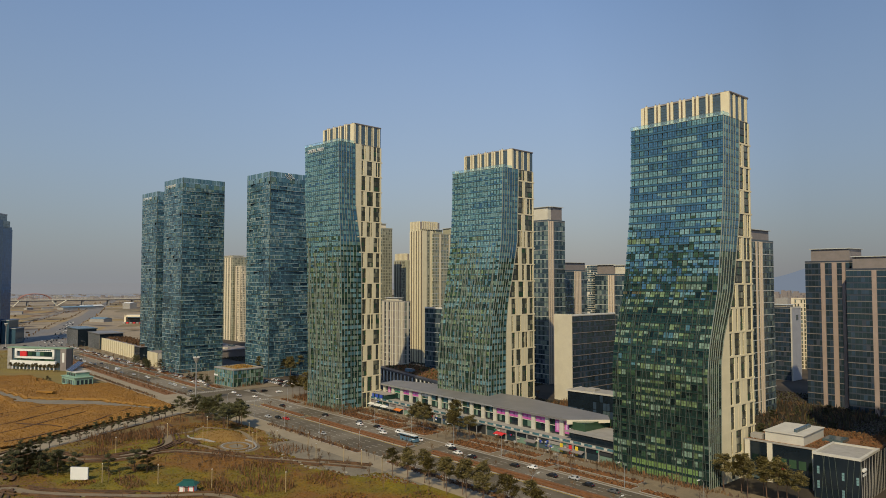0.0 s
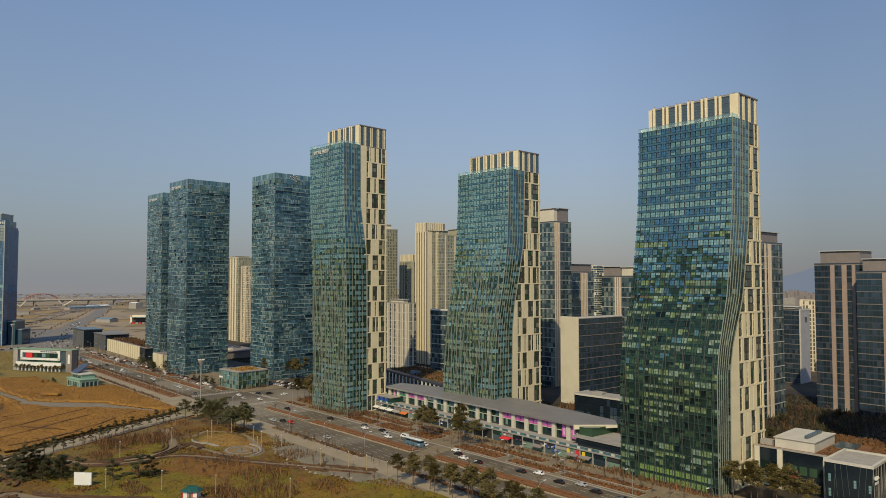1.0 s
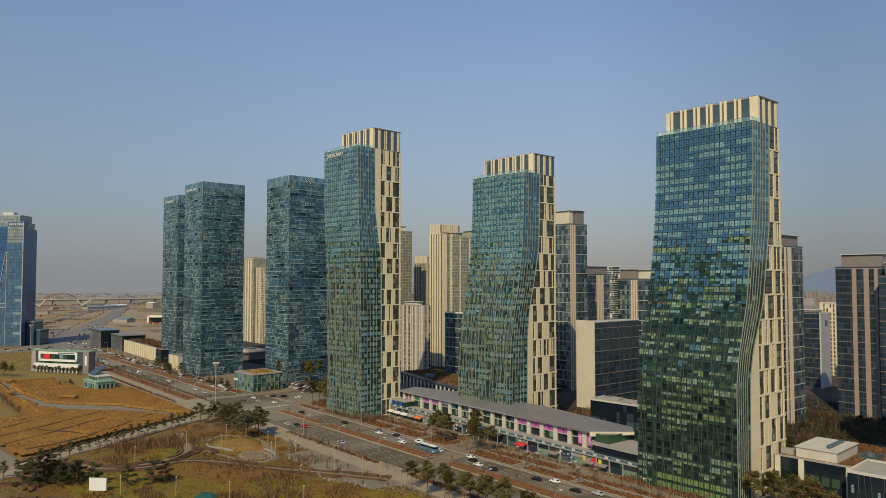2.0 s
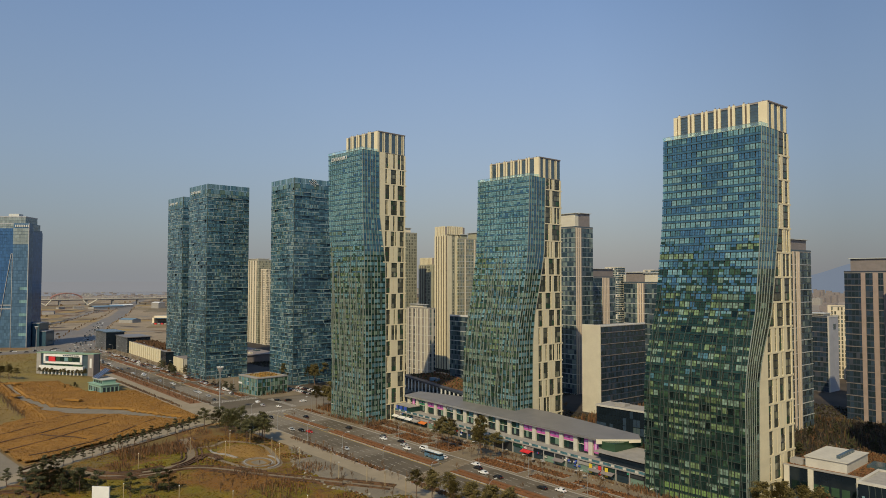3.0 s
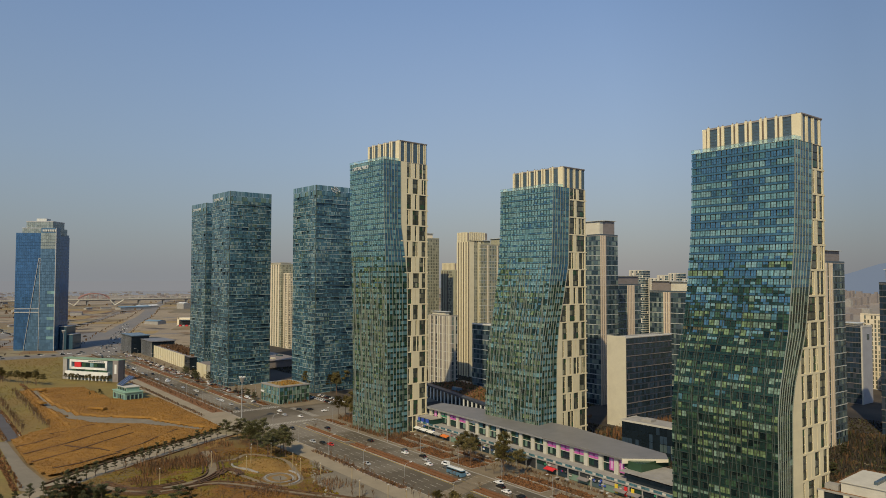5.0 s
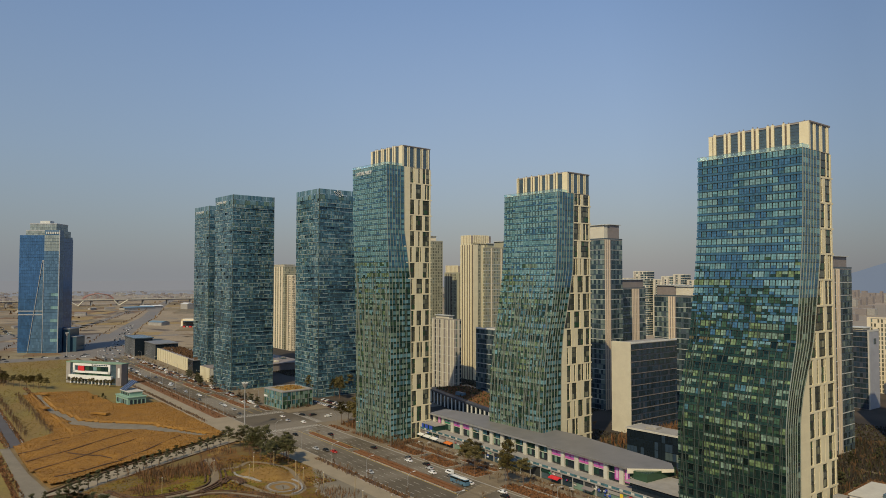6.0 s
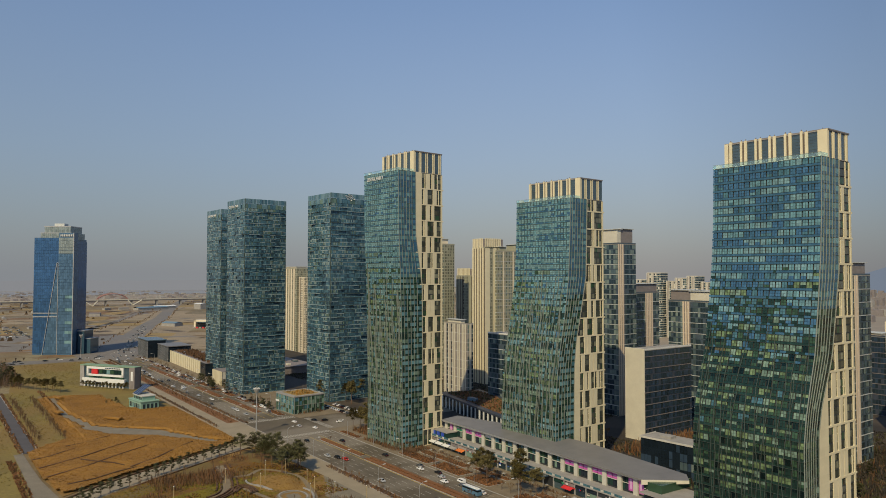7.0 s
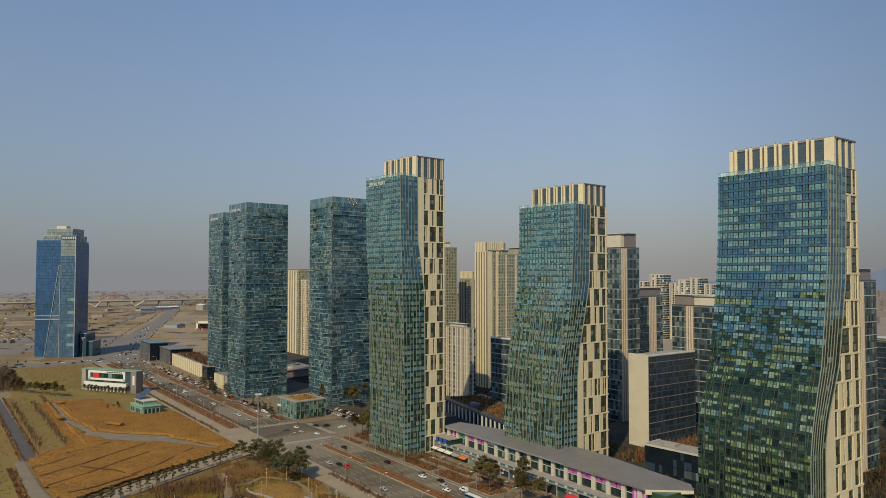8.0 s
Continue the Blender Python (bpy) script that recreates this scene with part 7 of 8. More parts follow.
def white_hall():
    T = thing("white_hall", -713, 125, 0, 33, "white exhibition hall with a red panel and green roof", "exhibition hall")
    T.scale = (1.08, 1.0, 1.0)
    W, D = 57, 8
    part("body", MB().box(0, W, 1.2, D, 0, 18), CROWNDARK, T, "grey side walls")
    part("roof", MB().box(-0.5, W + 0.5, 0, D + 0.5, 18, 18.8), surface("green_roof_coat", (0.2, 0.3, 0.2), (0.17, 0.26, 0.18), 0.2), T, "pale green roof")
    f = MB()
    f.box(-0.3, 4, 0.2, 1.2, 0, 18.6, 0)
    part("side_pier", f, CONC, T)
    w = MB()
    w.box(7, 46, 0, 1.2, 15.6, 17.6)
    w.box(7, 9, 0, 1.2, 9.6, 15.6)
    w.box(44, 46, 0, 1.2, 9.6, 15.6)
    w.box(7, 46, 0, 1.2, 9.4, 11.2)
    w.box(3.5, 48, -1, 1.2, 4.4, 7.6)
    for i in range(12):
        w.box(5 + i * 3.7, 5.9 + i * 3.7, -0.6, 0.6, 0, 4.4)
    part("white_frame", w, WHITE, T, "white facade frame")
    part("red_panel", MB().box(12.5, 19, -0.15, 0.9, 11.2, 15.4), REDP, T, "red panel")
    for i in range(6):
        part("window", MB().box(20 + i * 4, 23.6 + i * 4, 0.4, 1.0, 11.8, 15), rnd.choice((G_MID, G_PALE, G_DARK)), T)
    for i in range(8):
        part("window", MB().box(9 + i * 4.6, 13 + i * 4.6, 0.6, 1.1, 7.6, 9.3), rnd.choice((G_MID, G_DARK)), T)
    part("side_tower", MB().box(W - 5, W + 0.6, -0.2, 6, 0, 18.4), TAUPE, T)
    part("side_window", MB().box(W - 3, W - 1, -0.4, 0, 7, 15), WHITE, T)
    signb = MB()
    for i in range(9):
        signb.box(27 + i * 1.8, 28.3 + i * 1.8, -0.2, 0, 16.2, 17.1)
    part("sign_bars", signb, CROWNDARK, T, "unreadable dark sign bars")


white_hall()


def mint_house():
    T = thing("mint_pavilion", -581, 137, 0, 7, "mint green visitor pavilion with slanted solar panels", "pavilion")
    T.scale = (0.78, 0.72, 0.98)
    part("wall", MB().box(0, 30, 0, 18, 0, 6), MINT, T)
    part("upper_storey", MB().box(4, 26, 3, 16, 6, 9.5), MINT, T)
    part("roof", MB().box(-0.8, 30.8, -0.8, 18.8, 6, 6.5), MINT, T)
    part("upper_roof", MB().box(3.2, 26.8, 2.2, 16.8, 9.5, 10), PALEWALL, T)
    so = MB()
    so.face([(2, 3, 10.2), (16, 3, 10.2), (14, 16, 16), (0, 16, 16)])
    so.face([(0, 16, 15.8), (14, 16, 15.8), (16, 3, 10.0), (2, 3, 10.0)])
    pa = part("solar_panels", so, SOLAR, T, "dark slanted solar panels")
    ra = MB()
    for i in range(4):
        ra.tube((2 + i * 4.6, 3, 10.25), (0 + i * 4.6, 16, 16.05), 0.08, 0.08, 4)
    part("panel_rails", ra, METAL, pa)
    for i in range(7):
        part("window", MB().box(2 + i * 4, 4.8 + i * 4, -0.15, 0.1, 1, 4.4), rnd.choice((APT_MID, APT_DARK, G_PALE)), T)
        if i < 5:
            part("window", MB().box(5.5 + i * 4, 8.5 + i * 4, 2.85, 3.1, 6.9, 8.8), APT_DARK, T)
    for i in range(4):
        part("window", MB().box(29.9, 30.15, 2 + i * 4, 4.6 + i * 4, 1, 4.4), APT_DARK, T)


mint_house()

# ---- park furniture ----
def screen_panel():
    T = thing("projection_screen", -295.5, 76.5, 0, 43, "blank white outdoor screen on the lawn", "screen")
    z = park_height(-295.5, 76.5)
    part("panel", MB().box(-3.5, 3.5, -0.15, 0.15, z + 0.3, z + 5.0), WHITE, T)
    part("frame", MB().box(-3.6, 3.6, 0.16, 0.4, z - 0.3, z + 5.05), METAL, T)


screen_panel()


def hanok():
    x, y = -254, 102
    z = park_height(x, y)
    T = thing("park_kiosk", x, y, z, 44, "small white park kiosk with a curved green tile roof", "kiosk")
    T.scale = (0.74, 0.74, 0.85)
    part("base", MB().box(-4.2, 4.2, -2.6, 2.6, -0.4, 0.3), CONC, T)
    part("body", MB().box(-3.6, 3.6, -2.0, 2.0, 0.3, 3.0), WHITE, T)
    for a in (-3.6, -1.2, 1.2, 3.6):
        part("post", MB().box(a - 0.15, a + 0.15, -2.15, -1.95, 0.3, 3.0), REDP, T)
    part("door", MB().box(-0.8, 0.8, -2.12, -1.98, 0.3, 2.4), BARK, T)
    r = MB()
    eave = [(-4.9, -3.2, 3.3), (0, -3.0, 2.9), (4.9, -3.2, 3.3), (4.9, 3.2, 3.3), (0, 3.0, 2.9), (-4.9, 3.2, 3.3)]
    ridge = [(-2.4, 0, 4.9), (0, 0, 4.7), (2.4, 0, 4.9)]
    r.face([eave[0], eave[1], ridge[1], ridge[0]])
    r.face([eave[1], eave[2], ridge[2], ridge[1]])
    r.face([eave[2], eave[3], ridge[2]])
    r.face([eave[3], eave[4], ridge[1], ridge[2]])
    r.face([eave[4], eave[5], ridge[0], ridge[1]])
    r.face([eave[5], eave[0], ridge[0]])
    r.face([eave[i] for i in (5, 4, 3, 2, 1, 0)])
    roof = part("roof", r, TEALROOF, T)
    part("ridge", MB().box(-2.6, 2.6, -0.2, 0.2, 4.7, 5.2), TEALROOF, roof)


hanok()
for x, y, turn, half in ((-530, 116, 30, 7), (-575, 89.5, 10, 4.5), (-640, 98.5, 12, 4.5)):
    shelter = thing("reed_shelter", x, y, 0, turn, "low thatched shelter in the reeds", "shelter", "reed shelters")
    part("thatch", MB().box(-half, half, -2, 2, 1.9, 2.6).box(-half + 0.4, half - 0.4, -1.2, 1.2, 2.6, 3.0), REED, shelter)
    for sx in (-0.86, -0.3, 0.3, 0.86):
        part("post", MB().box(sx * half - 0.12, sx * half + 0.12, -1.6, -1.4, -0.1, 1.9), BARK, shelter)
    part("bench", MB().box(-half * 0.8, half * 0.8, 0.8, 1.3, 0.0, 0.45), BARK, shelter)
ring = MB()
for i in range(40):
    a, b = 2 * math.pi * i / 40, 2 * math.pi * (i + 1) / 40
    for r0, r1 in ((7.0, 7.8),):
        p = [(-309 + math.cos(w) * r, 146 + math.sin(w) * r * 0.8) for w, r in ((a, r0), (a, r1), (b, r1), (b, r0))]
        ring.face([(x, y, park_height(x, y) + 0.15) for x, y in p])
for line in ([(-344, 137.5), (-340, 136.6), (-336, 137.3), (-328.4, 139.4), (-321, 141.4)], [(-316, 154.3), (-310, 155), (-304.8, 153.8), (-300, 151.5), (-297.4, 148), (-297, 145)]):
    bench = MB()
    draped(bench, smooth_line(line, 1.5), 0, 0.8, 0.0, 0.45)
    one("curved_bench", bench, CONC, "long curved pale stone bench by the mound", "bench", "curved benches")
one("stone_ring", ring, CONC, "pale stone ring set in the lawn", "stone ring", "", "structure")


# ---- lamps, masts and poles ----
def high_mast(x, y):
    T = thing("light_mast", x, y, 0, 0, "tall grey floodlight mast with a flared head", "light mast")
    part("pole", MB().tube((0, 0, -0.1), (0, 0, 25), 0.42, 0.28, 12), METAL, T)
    part("head", MB().tube((0, 0, 24.5), (0, 0, 28), 0.4, 2.0, 12), METAL, T)
    for i in range(6):
        a = i * math.pi / 3
        part("floodlight", MB().box(-0.4, 0.4, -0.25, 0.25, 28.0, 28.7).v and MB().box(math.cos(a) * 1.6 - 0.35, math.cos(a) * 1.6 + 0.35, math.sin(a) * 1.6 - 0.35, math.sin(a) * 1.6 + 0.35, 28.0, 28.6), LAMP, T)


high_mast(-436, 179)
high_mast(-925, 160)


def street_lamp_proto():
    T = thing("street_lamp", 0, 0, 0, 0, "grey street lamp with a curved arm", "street lamp", "street lamps")
    part("pole", MB().tube((0, 0, -0.1), (0, 0, 8.6), 0.11, 0.08, 8), METAL, T)
    arm = MB()
    pts = [(0, 0, 8.6), (0, -0.6, 9.5), (0, -1.6, 10.0), (0, -2.8, 10.2)]
    for a, b in zip(pts, pts[1:]):
        arm.tube(a, b, 0.07, 0.06, 6)
    part("arm", arm, METAL, T)
    part("lamp_head", MB().box(-0.2, 0.2, -3.9, -2.7, 10.05, 10.3), LAMP, T)
    return T


sl = street_lamp_proto()
spots = [(x, 223.2, 0) for x in range(-400, 60, 31)] + [(x, 183.6, 180) for x in range(-400, 60, 34)] + [(x, 222.0, 0) for x in range(-880, -480, 33)] + [(x, 183.4, 180) for x in range(-880, -480, 36)]
sl.matrix_basis = pose(*spots[0][:2], 0, 0, 0, spots[0][2])
for x, y, r in spots[1:]:
    copy_thing(sl, pose(x, y, 0, 0, 0, r))
pole = thing("park_pole", 0, 0, 0, 0, "slim ochre timber pole in the park", "pole", "park poles")
part("pole", MB().tube((0, 0, -0.3), (0, 0, 7.0), 0.17, 0.15, 8), surface("pole_timber", (0.36, 0.28, 0.15), (0.28, 0.21, 0.11), 0.8), pole)
part("cap", MB().tube((0, 0, 7.0), (0, 0, 7.25), 0.2, 0.2, 8), LAMP, pole)
pspots = [(-341, 146), (-334, 143), (-338, 155), (-320, 158), (-300, 150), (-308, 156), (-296, 160), (-327, 138), (-286, 82), (-270, 97), (-252, 110), (-230, 128), (-262, 160), (-250, 166), (-240, 168), (-226, 168), (-282, 168), (-330, 100), (-345, 128)]
pole.matrix_basis = pose(*pspots[0], park_height(*pspots[0]))
for x, y in pspots[1:]:
    copy_thing(pole, pose(x, y, park_height(x, y)))


# ---- vehicles ----
def car_proto(colour, van=False):
    T = thing("van" if van else "car", 0, 0, 0, 0, f"{colour} {'van' if van else 'saloon car'} on the asphalt", "van" if van else "car", "vehicles on the avenue")
    b = MB()
    prof = [(-2.3, 0.35), (2.3, 0.35), (2.32, 0.75), (1.5, 0.92), (0.75, 1.42), (-1.1, 1.45), (-1.75, 1.0), (-2.3, 0.95)] if not van else \
           [(-2.4, 0.35), (2.4, 0.35), (2.45, 0.9), (1.9, 1.2), (1.3, 1.95), (-2.35, 2.0)]
    n, k = len(prof), 0
    for y, inset in ((-0.9, 0), (0.9, 0)):
        b.v.extend((x, y * (0.86 if z > 1.2 else 1.0), z) for x, z in prof)
    b.f += [tuple(range(n)), tuple(range(2 * n - 1, n - 1, -1))]
    b.m += [0, 0]
    for i in range(n):
        j = (i + 1) % n
        b.f.append((j, i, n + i, n + j))
        b.m.append(0)
    body = part("body", b, CARS[colour], T)
    g = MB()
    if van:
        g.face([(1.93, -0.75, 1.25), (1.93, 0.75, 1.25), (1.35, 0.72, 1.9), (1.35, -0.72, 1.9)])
        for s in (-1, 1):
            q = [(-2.0, s * 0.905, 1.25), (1.2, s * 0.905, 1.25), (1.0, s * 0.84, 1.8), (-2.0, s * 0.84, 1.8)]
            g.face(q if s < 0 else q[::-1])
    else:
        g.face([(1.48, -0.74, 0.97), (1.48, 0.74, 0.97), (0.82, 0.7, 1.4), (0.82, -0.7, 1.4)])
        g.face([(-1.18, -0.7, 1.43), (-1.18, 0.7, 1.43), (-1.74, 0.74, 1.05), (-1.74, -0.74, 1.05)])
        for s in (-1, 1):
            q = [(-1.5, s * 0.885, 1.0), (1.2, s * 0.885, 1.0), (0.65, s * 0.795, 1.38), (-1.0, s * 0.795, 1.38)]
            g.face(q if s < 0 else q[::-1])
    part("cabin_glass", g, CARGLASS, T)
    for x in (-1.4, 1.45):
        for s in (-0.82, 0.82):
            part("wheel", MB().tube((x, s - 0.11, 0.33), (x, s + 0.11, 0.33), 0.33, 0.33, 10), TYRE, T)
    for s in (-0.6, 0.6):
        part("headlight", MB().box(2.28, 2.34, s - 0.2, s + 0.2, 0.6, 0.75), LAMP, T)
        part("tail_light", MB().box(-2.34, -2.28, s - 0.2, s + 0.2, 0.7, 0.85), REDP, T)
    return T


protos = {c: car_proto(c) for c in CARS}
protos["van"] = car_proto("white", True)
rnd = random.Random(77)
cars = []
# moving lanes, held still; the shop side drives towards -x
for x, y, c, r in [(-345, 216.4, "black", 0), (-316, 219.5, "grey", 0), (-311, 216.3, "white", 0), (-300, 219.6, "black", 0), (-293, 216.5, "silver", 0), (-286, 213, "white", 0), (-281, 219.5, "van", 0),
                   (-276, 216.3, "grey", 0), (-262, 216.4, "white", 0), (-222, 213, "black", 0), (-243, 219.4, "white", 0), (-238, 216.2, "black", 0), (-231, 213, "white", 0),
                   (-200, 216.2, "black", 0), (-193, 219.3, "white", 0), (-180, 216, "black", 0), (-172, 219.5, "silver", 0), (-163, 216.3, "black", 0), (-152, 216.5, "grey", 0),
                   (-388, 213, "black", 0), (-362, 190, "silver", 180), (-356, 193, "black", 180), (-350, 194.6, "red", 180), (-305, 189.7, "silver", 180), (-400, 196, "black", 180),
                   (-455, 213, "white", 0), (-448, 232, "black", 90), (-438, 238, "white", 90), (-452, 226, "black", 20), (-430, 216, "white", 0), (-441, 210, "silver", 0),
                   (-480, 193, "grey", 180), (-500, 213, "white", 0), (-520, 216.2, "van", 0), (-523, 212.6, "white", 0), (-555, 216.2, "silver", 0)]:
    cars.append((x, y, c, r))
for i in range(64):
    if rnd.random() < 0.88:
        cars.append((-905 + i * 6.2, 219.6 if i % 7 else 216.4, rnd.choice(["white", "black", "silver", "grey", "white", "black"]), 0))
for i in range(58):
    cars.append((-905 + rnd.uniform(0, 420), rnd.choice((189.6, 193, 196.2, 213, 216.3)), rnd.choice(["white", "black", "silver", "grey"]), 0))
for i in range(26):
    cars.append((-495 + (i % 13) * 3.0, 256 + (i // 13) * 9, rnd.choice(["white", "black", "silver", "grey"]), 90))
far_cars = []
for i in range(70):
    w = rnd.random()
    p = Vector((-900, 199)).lerp(Vector((-1440, 353)), w)
    far_cars.append((p.x, p.y + rnd.uniform(-12, 12) * (1 - 0.5 * w), rnd.choice(["white", "black", "silver", "grey"]), -16))
for i in range(36):
    far_cars.append((-935 + rnd.uniform(-8, 22), rnd.uniform(-20, 190), rnd.choice(["white", "black", "silver", "grey"]), 90))
for i in range(90):
    far_cars.append((rnd.uniform(-1560, -1250), rnd.uniform(96, 150), rnd.choice(["white", "black", "silver", "grey", "grey"]), rnd.choice((60, -30))))
done = set()
for x, y, c, r in cars:
    if 184 < y < 221 and r in (0, 180):
        r = 180 if y > 205 else 0
    m = pose(x, y, -0.09 if y < 250 else 0.0, 0, 0, r)
    if c not in done:
        protos[c].matrix_basis = m
        done.add(c)
    else:
        copy_thing(protos[c], m)


traffic = MB()
paints = ["white", "black", "silver", "grey"]
for x, y, c, r in far_cars:
    mx = pose(x, y, -0.09, 0, 0, r)
    traffic.box(-2.3, 2.3, -0.9, 0.9, 0.25, 0.95, paints.index(c), mx)
    traffic.box(-1.6, 1.1, -0.8, 0.8, 0.95, 1.45, 4, mx)
one("far_traffic", traffic, [CARS[c] for c in paints] + [CARGLASS], "small far cars on the roads of the plain", "cars", "", "stuff")


def bus(x, y, rz):
    T = thing("city_bus", x, y, -0.09, rz, "blue and white city bus on the avenue", "bus")
    part("body", MB().box(-5.5, 5.5, -1.25, 1.25, 0.35, 2.0).box(-5.45, 5.45, -1.22, 1.22, 2.75, 3.05), BUSBLUE, T)
    part("windows", MB().box(-5.4, 5.46, -1.2, 1.2, 2.0, 2.75), CARGLASS, T)
    part("roof", MB().box(-5.3, 5.3, -1.15, 1.15, 3.05, 3.15).box(-4, -1, -0.8, 0.8, 3.15, 3.4), WHITE, T)
    for px in (-3.4, 3.5):
        for s in (-1.15, 1.15):
            part("wheel", MB().tube((px, s - 0.15, 0.48), (px, s + 0.15, 0.48), 0.48, 0.48, 12), TYRE, T)
    for s in (-0.85, 0.85):
        part("headlight", MB().box(5.5, 5.56, s - 0.2, s + 0.2, 0.7, 0.95), LAMP, T)


bus(-265, 213, 180)

# ---- far things ----
def causeway():
    T = thing("viaduct", -2420, 560, 0, 0, "long pale motorway viaduct with a red arch", "viaduct")
    part("deck", MB().box(-12, 12, -3000, 1700, 16.4, 18.5), CONC, T)
    # darker than the deck: the overhang's shade is the girder's colour
    part("girder", MB().box(-10, 10.5, -3000, 1700, 13.8, 16.4), TAUPE, T, "girder under the deck, its shade painted in")
    part("parapet", MB().box(11.4, 12, -3000, 1700, 18.5, 19.8), STONE_GREY, T)
    me = MB().box(-9, 9, -2, 2, -1, 14).mesh("pier", CONC)
    for i in range(60):
        ob = part("pier", me, None, T)
        ob.location = (0, -2900 + i * 76, 0)
    arch = MB()
    for side in (-9, 9):
        pts = [(side, -69 + 44 * math.sin(-math.pi / 2 + math.pi * k / 24), 17 + 20 * math.cos(-math.pi / 2 + math.pi * k / 24)) for k in range(25)]
        for a, b in zip(pts, pts[1:]):
            arch.tube(a, b, 1.5, 1.5, 6)
        for k in range(2, 23, 2):
            arch.tube(pts[k], (side, pts[k][1], 17), 0.35, 0.35, 4)
    # the red is muted to paint the haze over the arch
    part("arch", arch, surface("arch_red", (0.3, 0.16, 0.14), (0.27, 0.15, 0.13), 0.1), T, "red steel arch dulled for haze")
    for s in (-1, 1):
        for top in (84, 44):
            part("leg", MB().tube((13, -69 + s * top, 16), (13, -69 + s * 58, 0), 1.8, 1.8, 6), STONE_GREY, T, "pale splayed leg")


causeway()


def shed(x, y, w, d, h, rz, m, label):
    T = thing("far_shed", x, y, 0, rz, label, "shed", "far sheds")
    part("body", MB().box(-w / 2, w / 2, -d / 2, d / 2, -0.2, h), CONC, T)
    r = MB()
    r.face([(-w / 2 - 0.5, -d / 2 - 0.5, h), (w / 2 + 0.5, -d / 2 - 0.5, h), (w / 2 + 0.5, 0, h + d * 0.12), (-w / 2 - 0.5, 0, h + d * 0.12)])
    r.face([(-w / 2 - 0.5, 0, h + d * 0.12), (w / 2 + 0.5, 0, h + d * 0.12), (w / 2 + 0.5, d / 2 + 0.5, h), (-w / 2 - 0.5, d / 2 + 0.5, h)])
    r.face([(w / 2, -d / 2, h), (w / 2, d / 2, h), (w / 2, 0, h + d * 0.12)])
    part("roof", r, m, T)


rnd = random.Random(88)
verge = MB()
for line in ([(-1000, 240), (-1200, 300), (-1440, 378), (-1690, 470), (-2120, 606)], [(-1010, 190), (-1210, 252), (-1450, 332), (-1700, 424), (-2120, 562)], [(-1180, 190), (-1558, 328), (-1954, 476)], [(-960, 20), (-955, 150)], [(-1000, 30), (-1400, 110), (-1800, 150)], [(-1000, 330), (-1300, 520), (-1700, 700)], [(-1060, 110), (-1400, 200), (-1560, 260)]):
    for a, b in zip(line, line[1:]):
        a, b = Vector(a), Vector(b)
        for k in range(int((b - a).length / 11)):
            p = a.lerp(b, k * 11 / (b - a).length) + Vector((rnd.uniform(-2, 2), rnd.uniform(-2, 2)))
            h, w, t = rnd.uniform(1.0, 3.4), rnd.uniform(0.5, 1.4), rnd.uniform(0, 6.28)
            dx, dy = math.cos(t) * w, math.sin(t) * w
            verge.face([(p.x - dx * 0.3, p.y - dy * 0.3, -0.3), (p.x + dx * 0.3, p.y + dy * 0.3, -0.3), (p.x + dx, p.y + dy, h), (p.x - dx, p.y - dy, h * 0.8)], rnd.randrange(2))
one("verge_trees", verge, [TWIGS, DARKHEDGE], "thin bare verge trees along the far roads", "trees", "", "stuff")
plots = MB()
for _ in range(900):
    x, y, w, d, a = rnd.uniform(-2700, -970), rnd.uniform(-500, 1000), rnd.uniform(8, 60), rnd.uniform(4, 24), radians(rnd.choice((20, 112)) + rnd.uniform(-5, 5))
    if -1260 < x and 150 < y < 300 or abs(y - (353 + (x + 1440) * -0.37)) < 34:
        continue
    c, e = math.cos(a), math.sin(a)
    plots.face([(x + u * w * c - v * d * e, y + u * w * e + v * d * c, -0.085) for u, v in ((-0.5, -0.5), (0.5, -0.5), (0.5, 0.5), (-0.5, 0.5))], rnd.randrange(6))
one("small_plots", plots, [FIELD_A, DRYGRASS, FIELD_C, FIELD_D, PAVING, FIELD_B], "small worked plots and yards on the plain", "field", "", "structure")
shed(-1410, 396, 34, 20, 6, 28, BLUESHED, "blue-roofed site shed on bare land")
shed(-2090, 525, 95, 24, 6, 112, BLUESHED, "long blue-roofed shed on bare land")
shed(-2150, 575, 70, 24, 6, 112, WHITE, "long pale-roofed shed on bare land")
shed(-2035, 645, 30, 22, 15, 20, WHITE, "white site hall on bare land")


def site_hall(x, y, rz):
    """An open hall on the plain: a cream frame over a bay whose shade is a dark sheet, with red goods stacked before
    it.
    """
    T = thing("site_hall", x, y, 0, rz, "cream-framed open site hall with a blue canopy", "hall")
    part("wall", MB().box(-18, 18, 6, 22, 0, 15), CONC, T)
    # dark sheet on the closed wall, painting the depth of an open bay
    part("bay_shade", MB().box(-13, 13, 5.6, 6, 0, 11), DARKWALL, T)
    for px in (-18, 14.5):
        part("pier", MB().box(px, px + 3.5, 0, 6, 0, 15), BEIGE, T)
    part("beam", MB().box(-18, 18, 0, 6, 11.5, 15), BEIGE, T)
    part("canopy", MB().box(-12, 12, -4, 0, 10.6, 11.2), BLUESHED, T)
    part("stair_tower", MB().box(18, 28, 4, 16, 0, 21), BEIGE, T)
    for q in range(6):
        part("stack", MB().box(-16 + q * 6, -12 + q * 6, -9, -6, 0, 2.4), REDP if q % 2 else CONC, T)


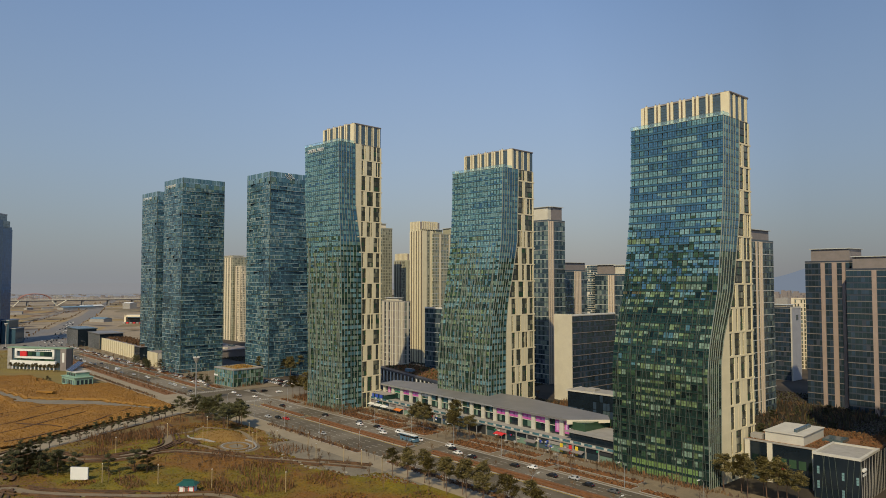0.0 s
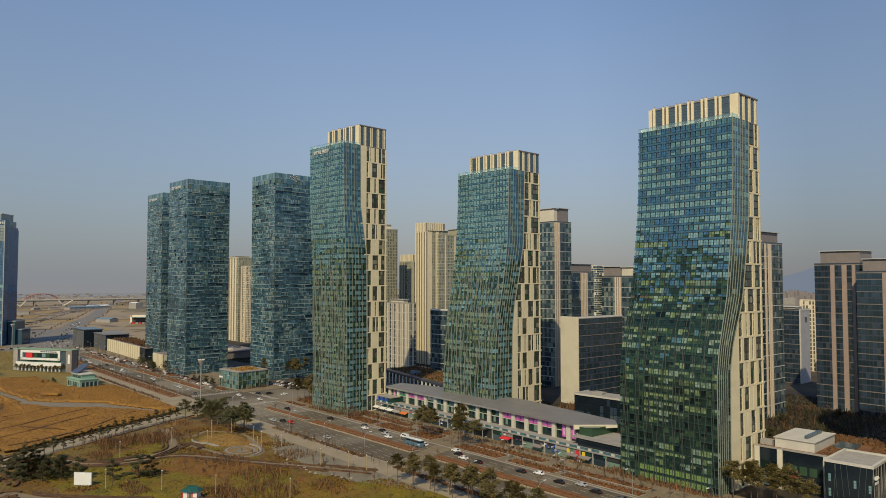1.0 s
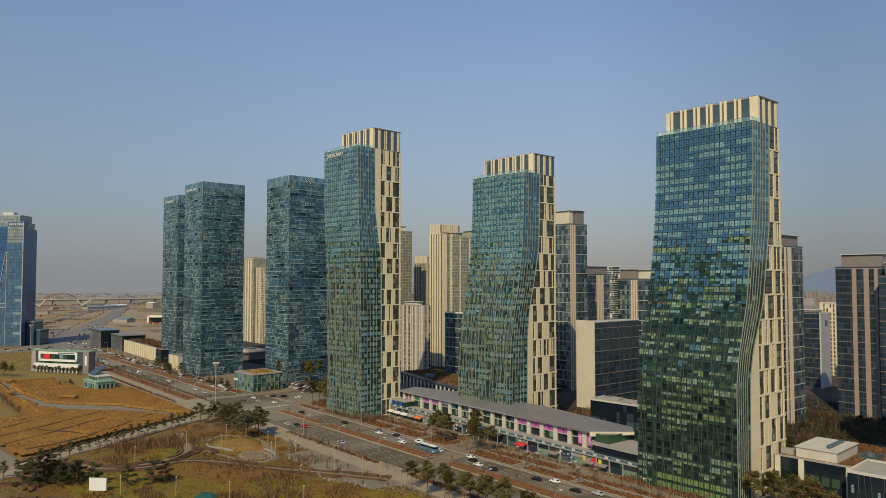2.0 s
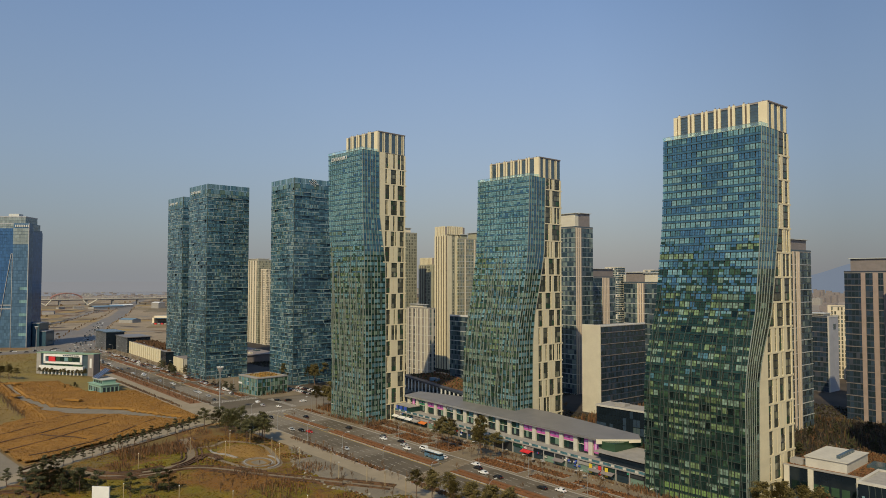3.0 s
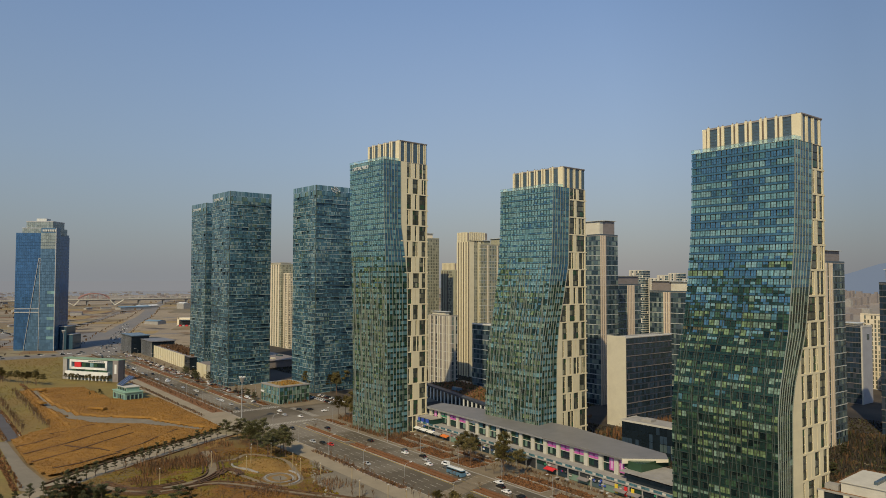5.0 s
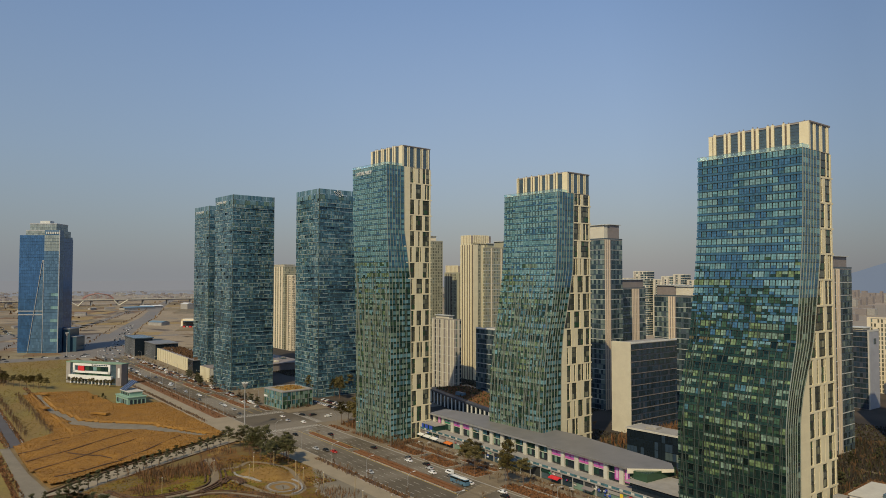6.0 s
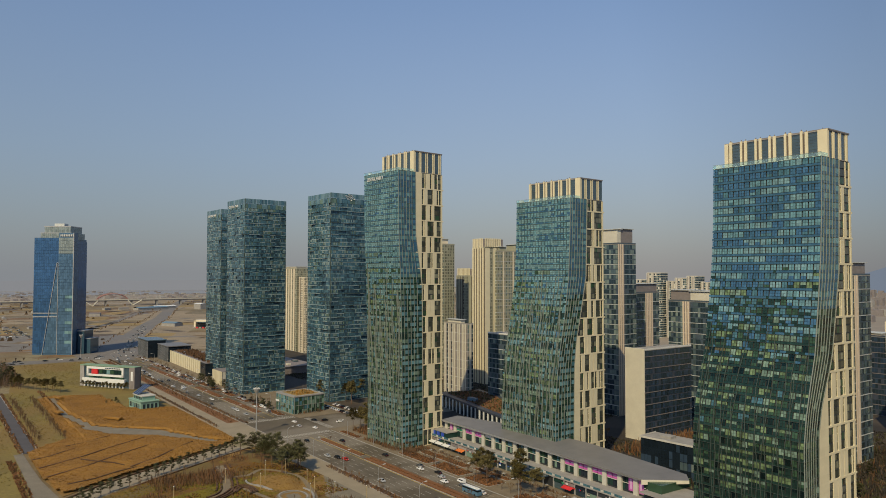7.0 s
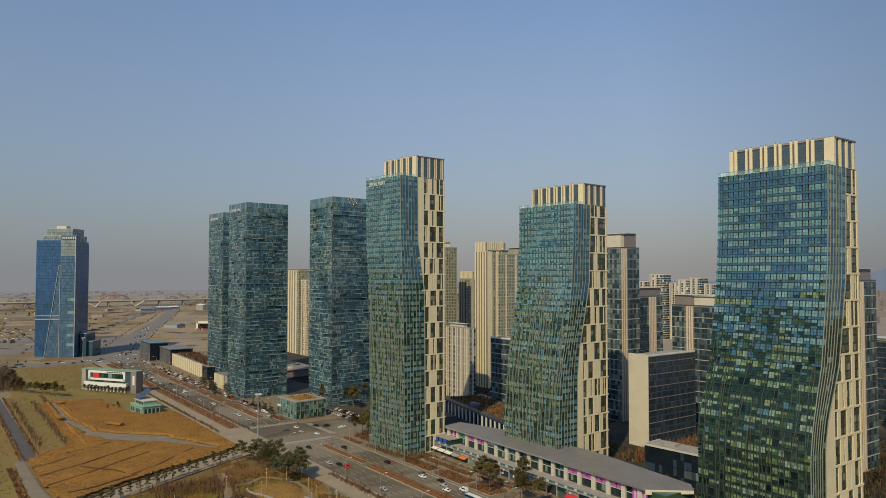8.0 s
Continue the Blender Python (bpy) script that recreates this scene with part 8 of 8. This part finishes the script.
site_hall(-1325, 428, 48)
for i in range(70):
    x = rnd.uniform(-2800, -1150)
    y = rnd.uniform(-900, 1500)
    if abs(y - (353 + (x + 1440) * -0.415)) < 40 or (-1240 < x and 150 < y < 330):
        continue
    shed(x, y, rnd.uniform(10, 34), rnd.uniform(8, 16), rnd.uniform(3, 7), rnd.uniform(0, 180), rnd.choice((WHITE, CONC, CONC, TAUPE, BLUESHED, BEIGE)), rnd.choice(("pale far shed on the plain",)))
for i in range(9):
    shed(rnd.uniform(-1900, -1480), rnd.uniform(95, 175), rnd.uniform(10, 26), rnd.uniform(8, 12), rnd.uniform(3, 6), rnd.uniform(-30, 10), rnd.choice((WHITE, CONC, STONE_GREY, TAUPE)), "pale far shed on the plain")
# dark clumps of trees and traffic of the plain
clumps = MB()
for _ in range(1300):
    x, y = rnd.uniform(-2850, -960), rnd.uniform(-700, 1300)
    if noise.noise((x * 0.006, y * 0.006, 4)) < 0.18:
        continue
    h, w, a = rnd.uniform(2, 6), rnd.uniform(2, 6), rnd.uniform(0, 6.28)
    dx, dy = math.cos(a) * w, math.sin(a) * w
    clumps.face([(x - dx, y - dy, -0.3), (x + dx, y + dy, -0.3), (x + dx * 0.5, y + dy * 0.5, h), (x - dx * 0.6, y - dy * 0.6, h * 0.8)])
one("far_scrub", clumps, [TWIGS], "brown scrub on the far plain", "scrub", "", "stuff")


def hills(name, r, a0, a1, base, peaks, mat, label, seed):
    """A far ridge; angles in degrees from +y towards -x."""
    mb = MB()
    n = 120
    for k in range(n):
        q = []
        for kk in (k, k + 1):
            a = a0 + (a1 - a0) * kk / n
            z = base + 10 * noise.noise((a * 0.25, seed, 0)) + 5 * noise.noise((a * 1.1, seed, 5))
            for c, w, hgt in peaks:
                z += hgt * math.exp(-((a - c) / w) ** 2)
            x, y = -math.sin(radians(a)) * r, math.cos(radians(a)) * r
            q.append((x, y, z))
        (x0, y0, z0), (x1, y1, z1) = q
        mb.face([(x0, y0, -1), (x1, y1, -1), (x1, y1, z1), (x0, y0, z0)])
        mb.face([(x0, y0, z0), (x1, y1, z1), (x1 * 1.05, y1 * 1.05, -1), (x0 * 1.05, y0 * 1.05, -1)])
    return one(name, mb, mat, label, "hills", "", "structure")


hills("far_shore", 4700, 36, 150, 62, (), SHORE, "pale far shore, its haze a painted glow", 3)
hills("far_hills", 4600, -40, 40, 60, ((20, 3.2, 110), (13, 4, 90)), HILL, "blue-grey far hills, their haze a painted glow", 3)
town = MB()
for _ in range(900):
    a = rnd.uniform(5, 105)
    r = rnd.uniform(2900, 4300) if a > 60 else rnd.uniform(1700, 4300)
    x, y = -math.sin(radians(a)) * r, math.cos(radians(a)) * r
    w, hh = rnd.uniform(10, 40), (rnd.uniform(3, 8) if a > 60 else rnd.uniform(4, 16)) + (rnd.uniform(0, 24) if r > 2500 and a < 60 else 0)
    town.box(x - w / 2, x + w / 2, y - 8, y + 8, -0.3, hh, rnd.randrange(3))
one("far_town", town, [CONC, TAUPE, TAUPE], "low pale buildings of the far town", "buildings", "", "stuff")
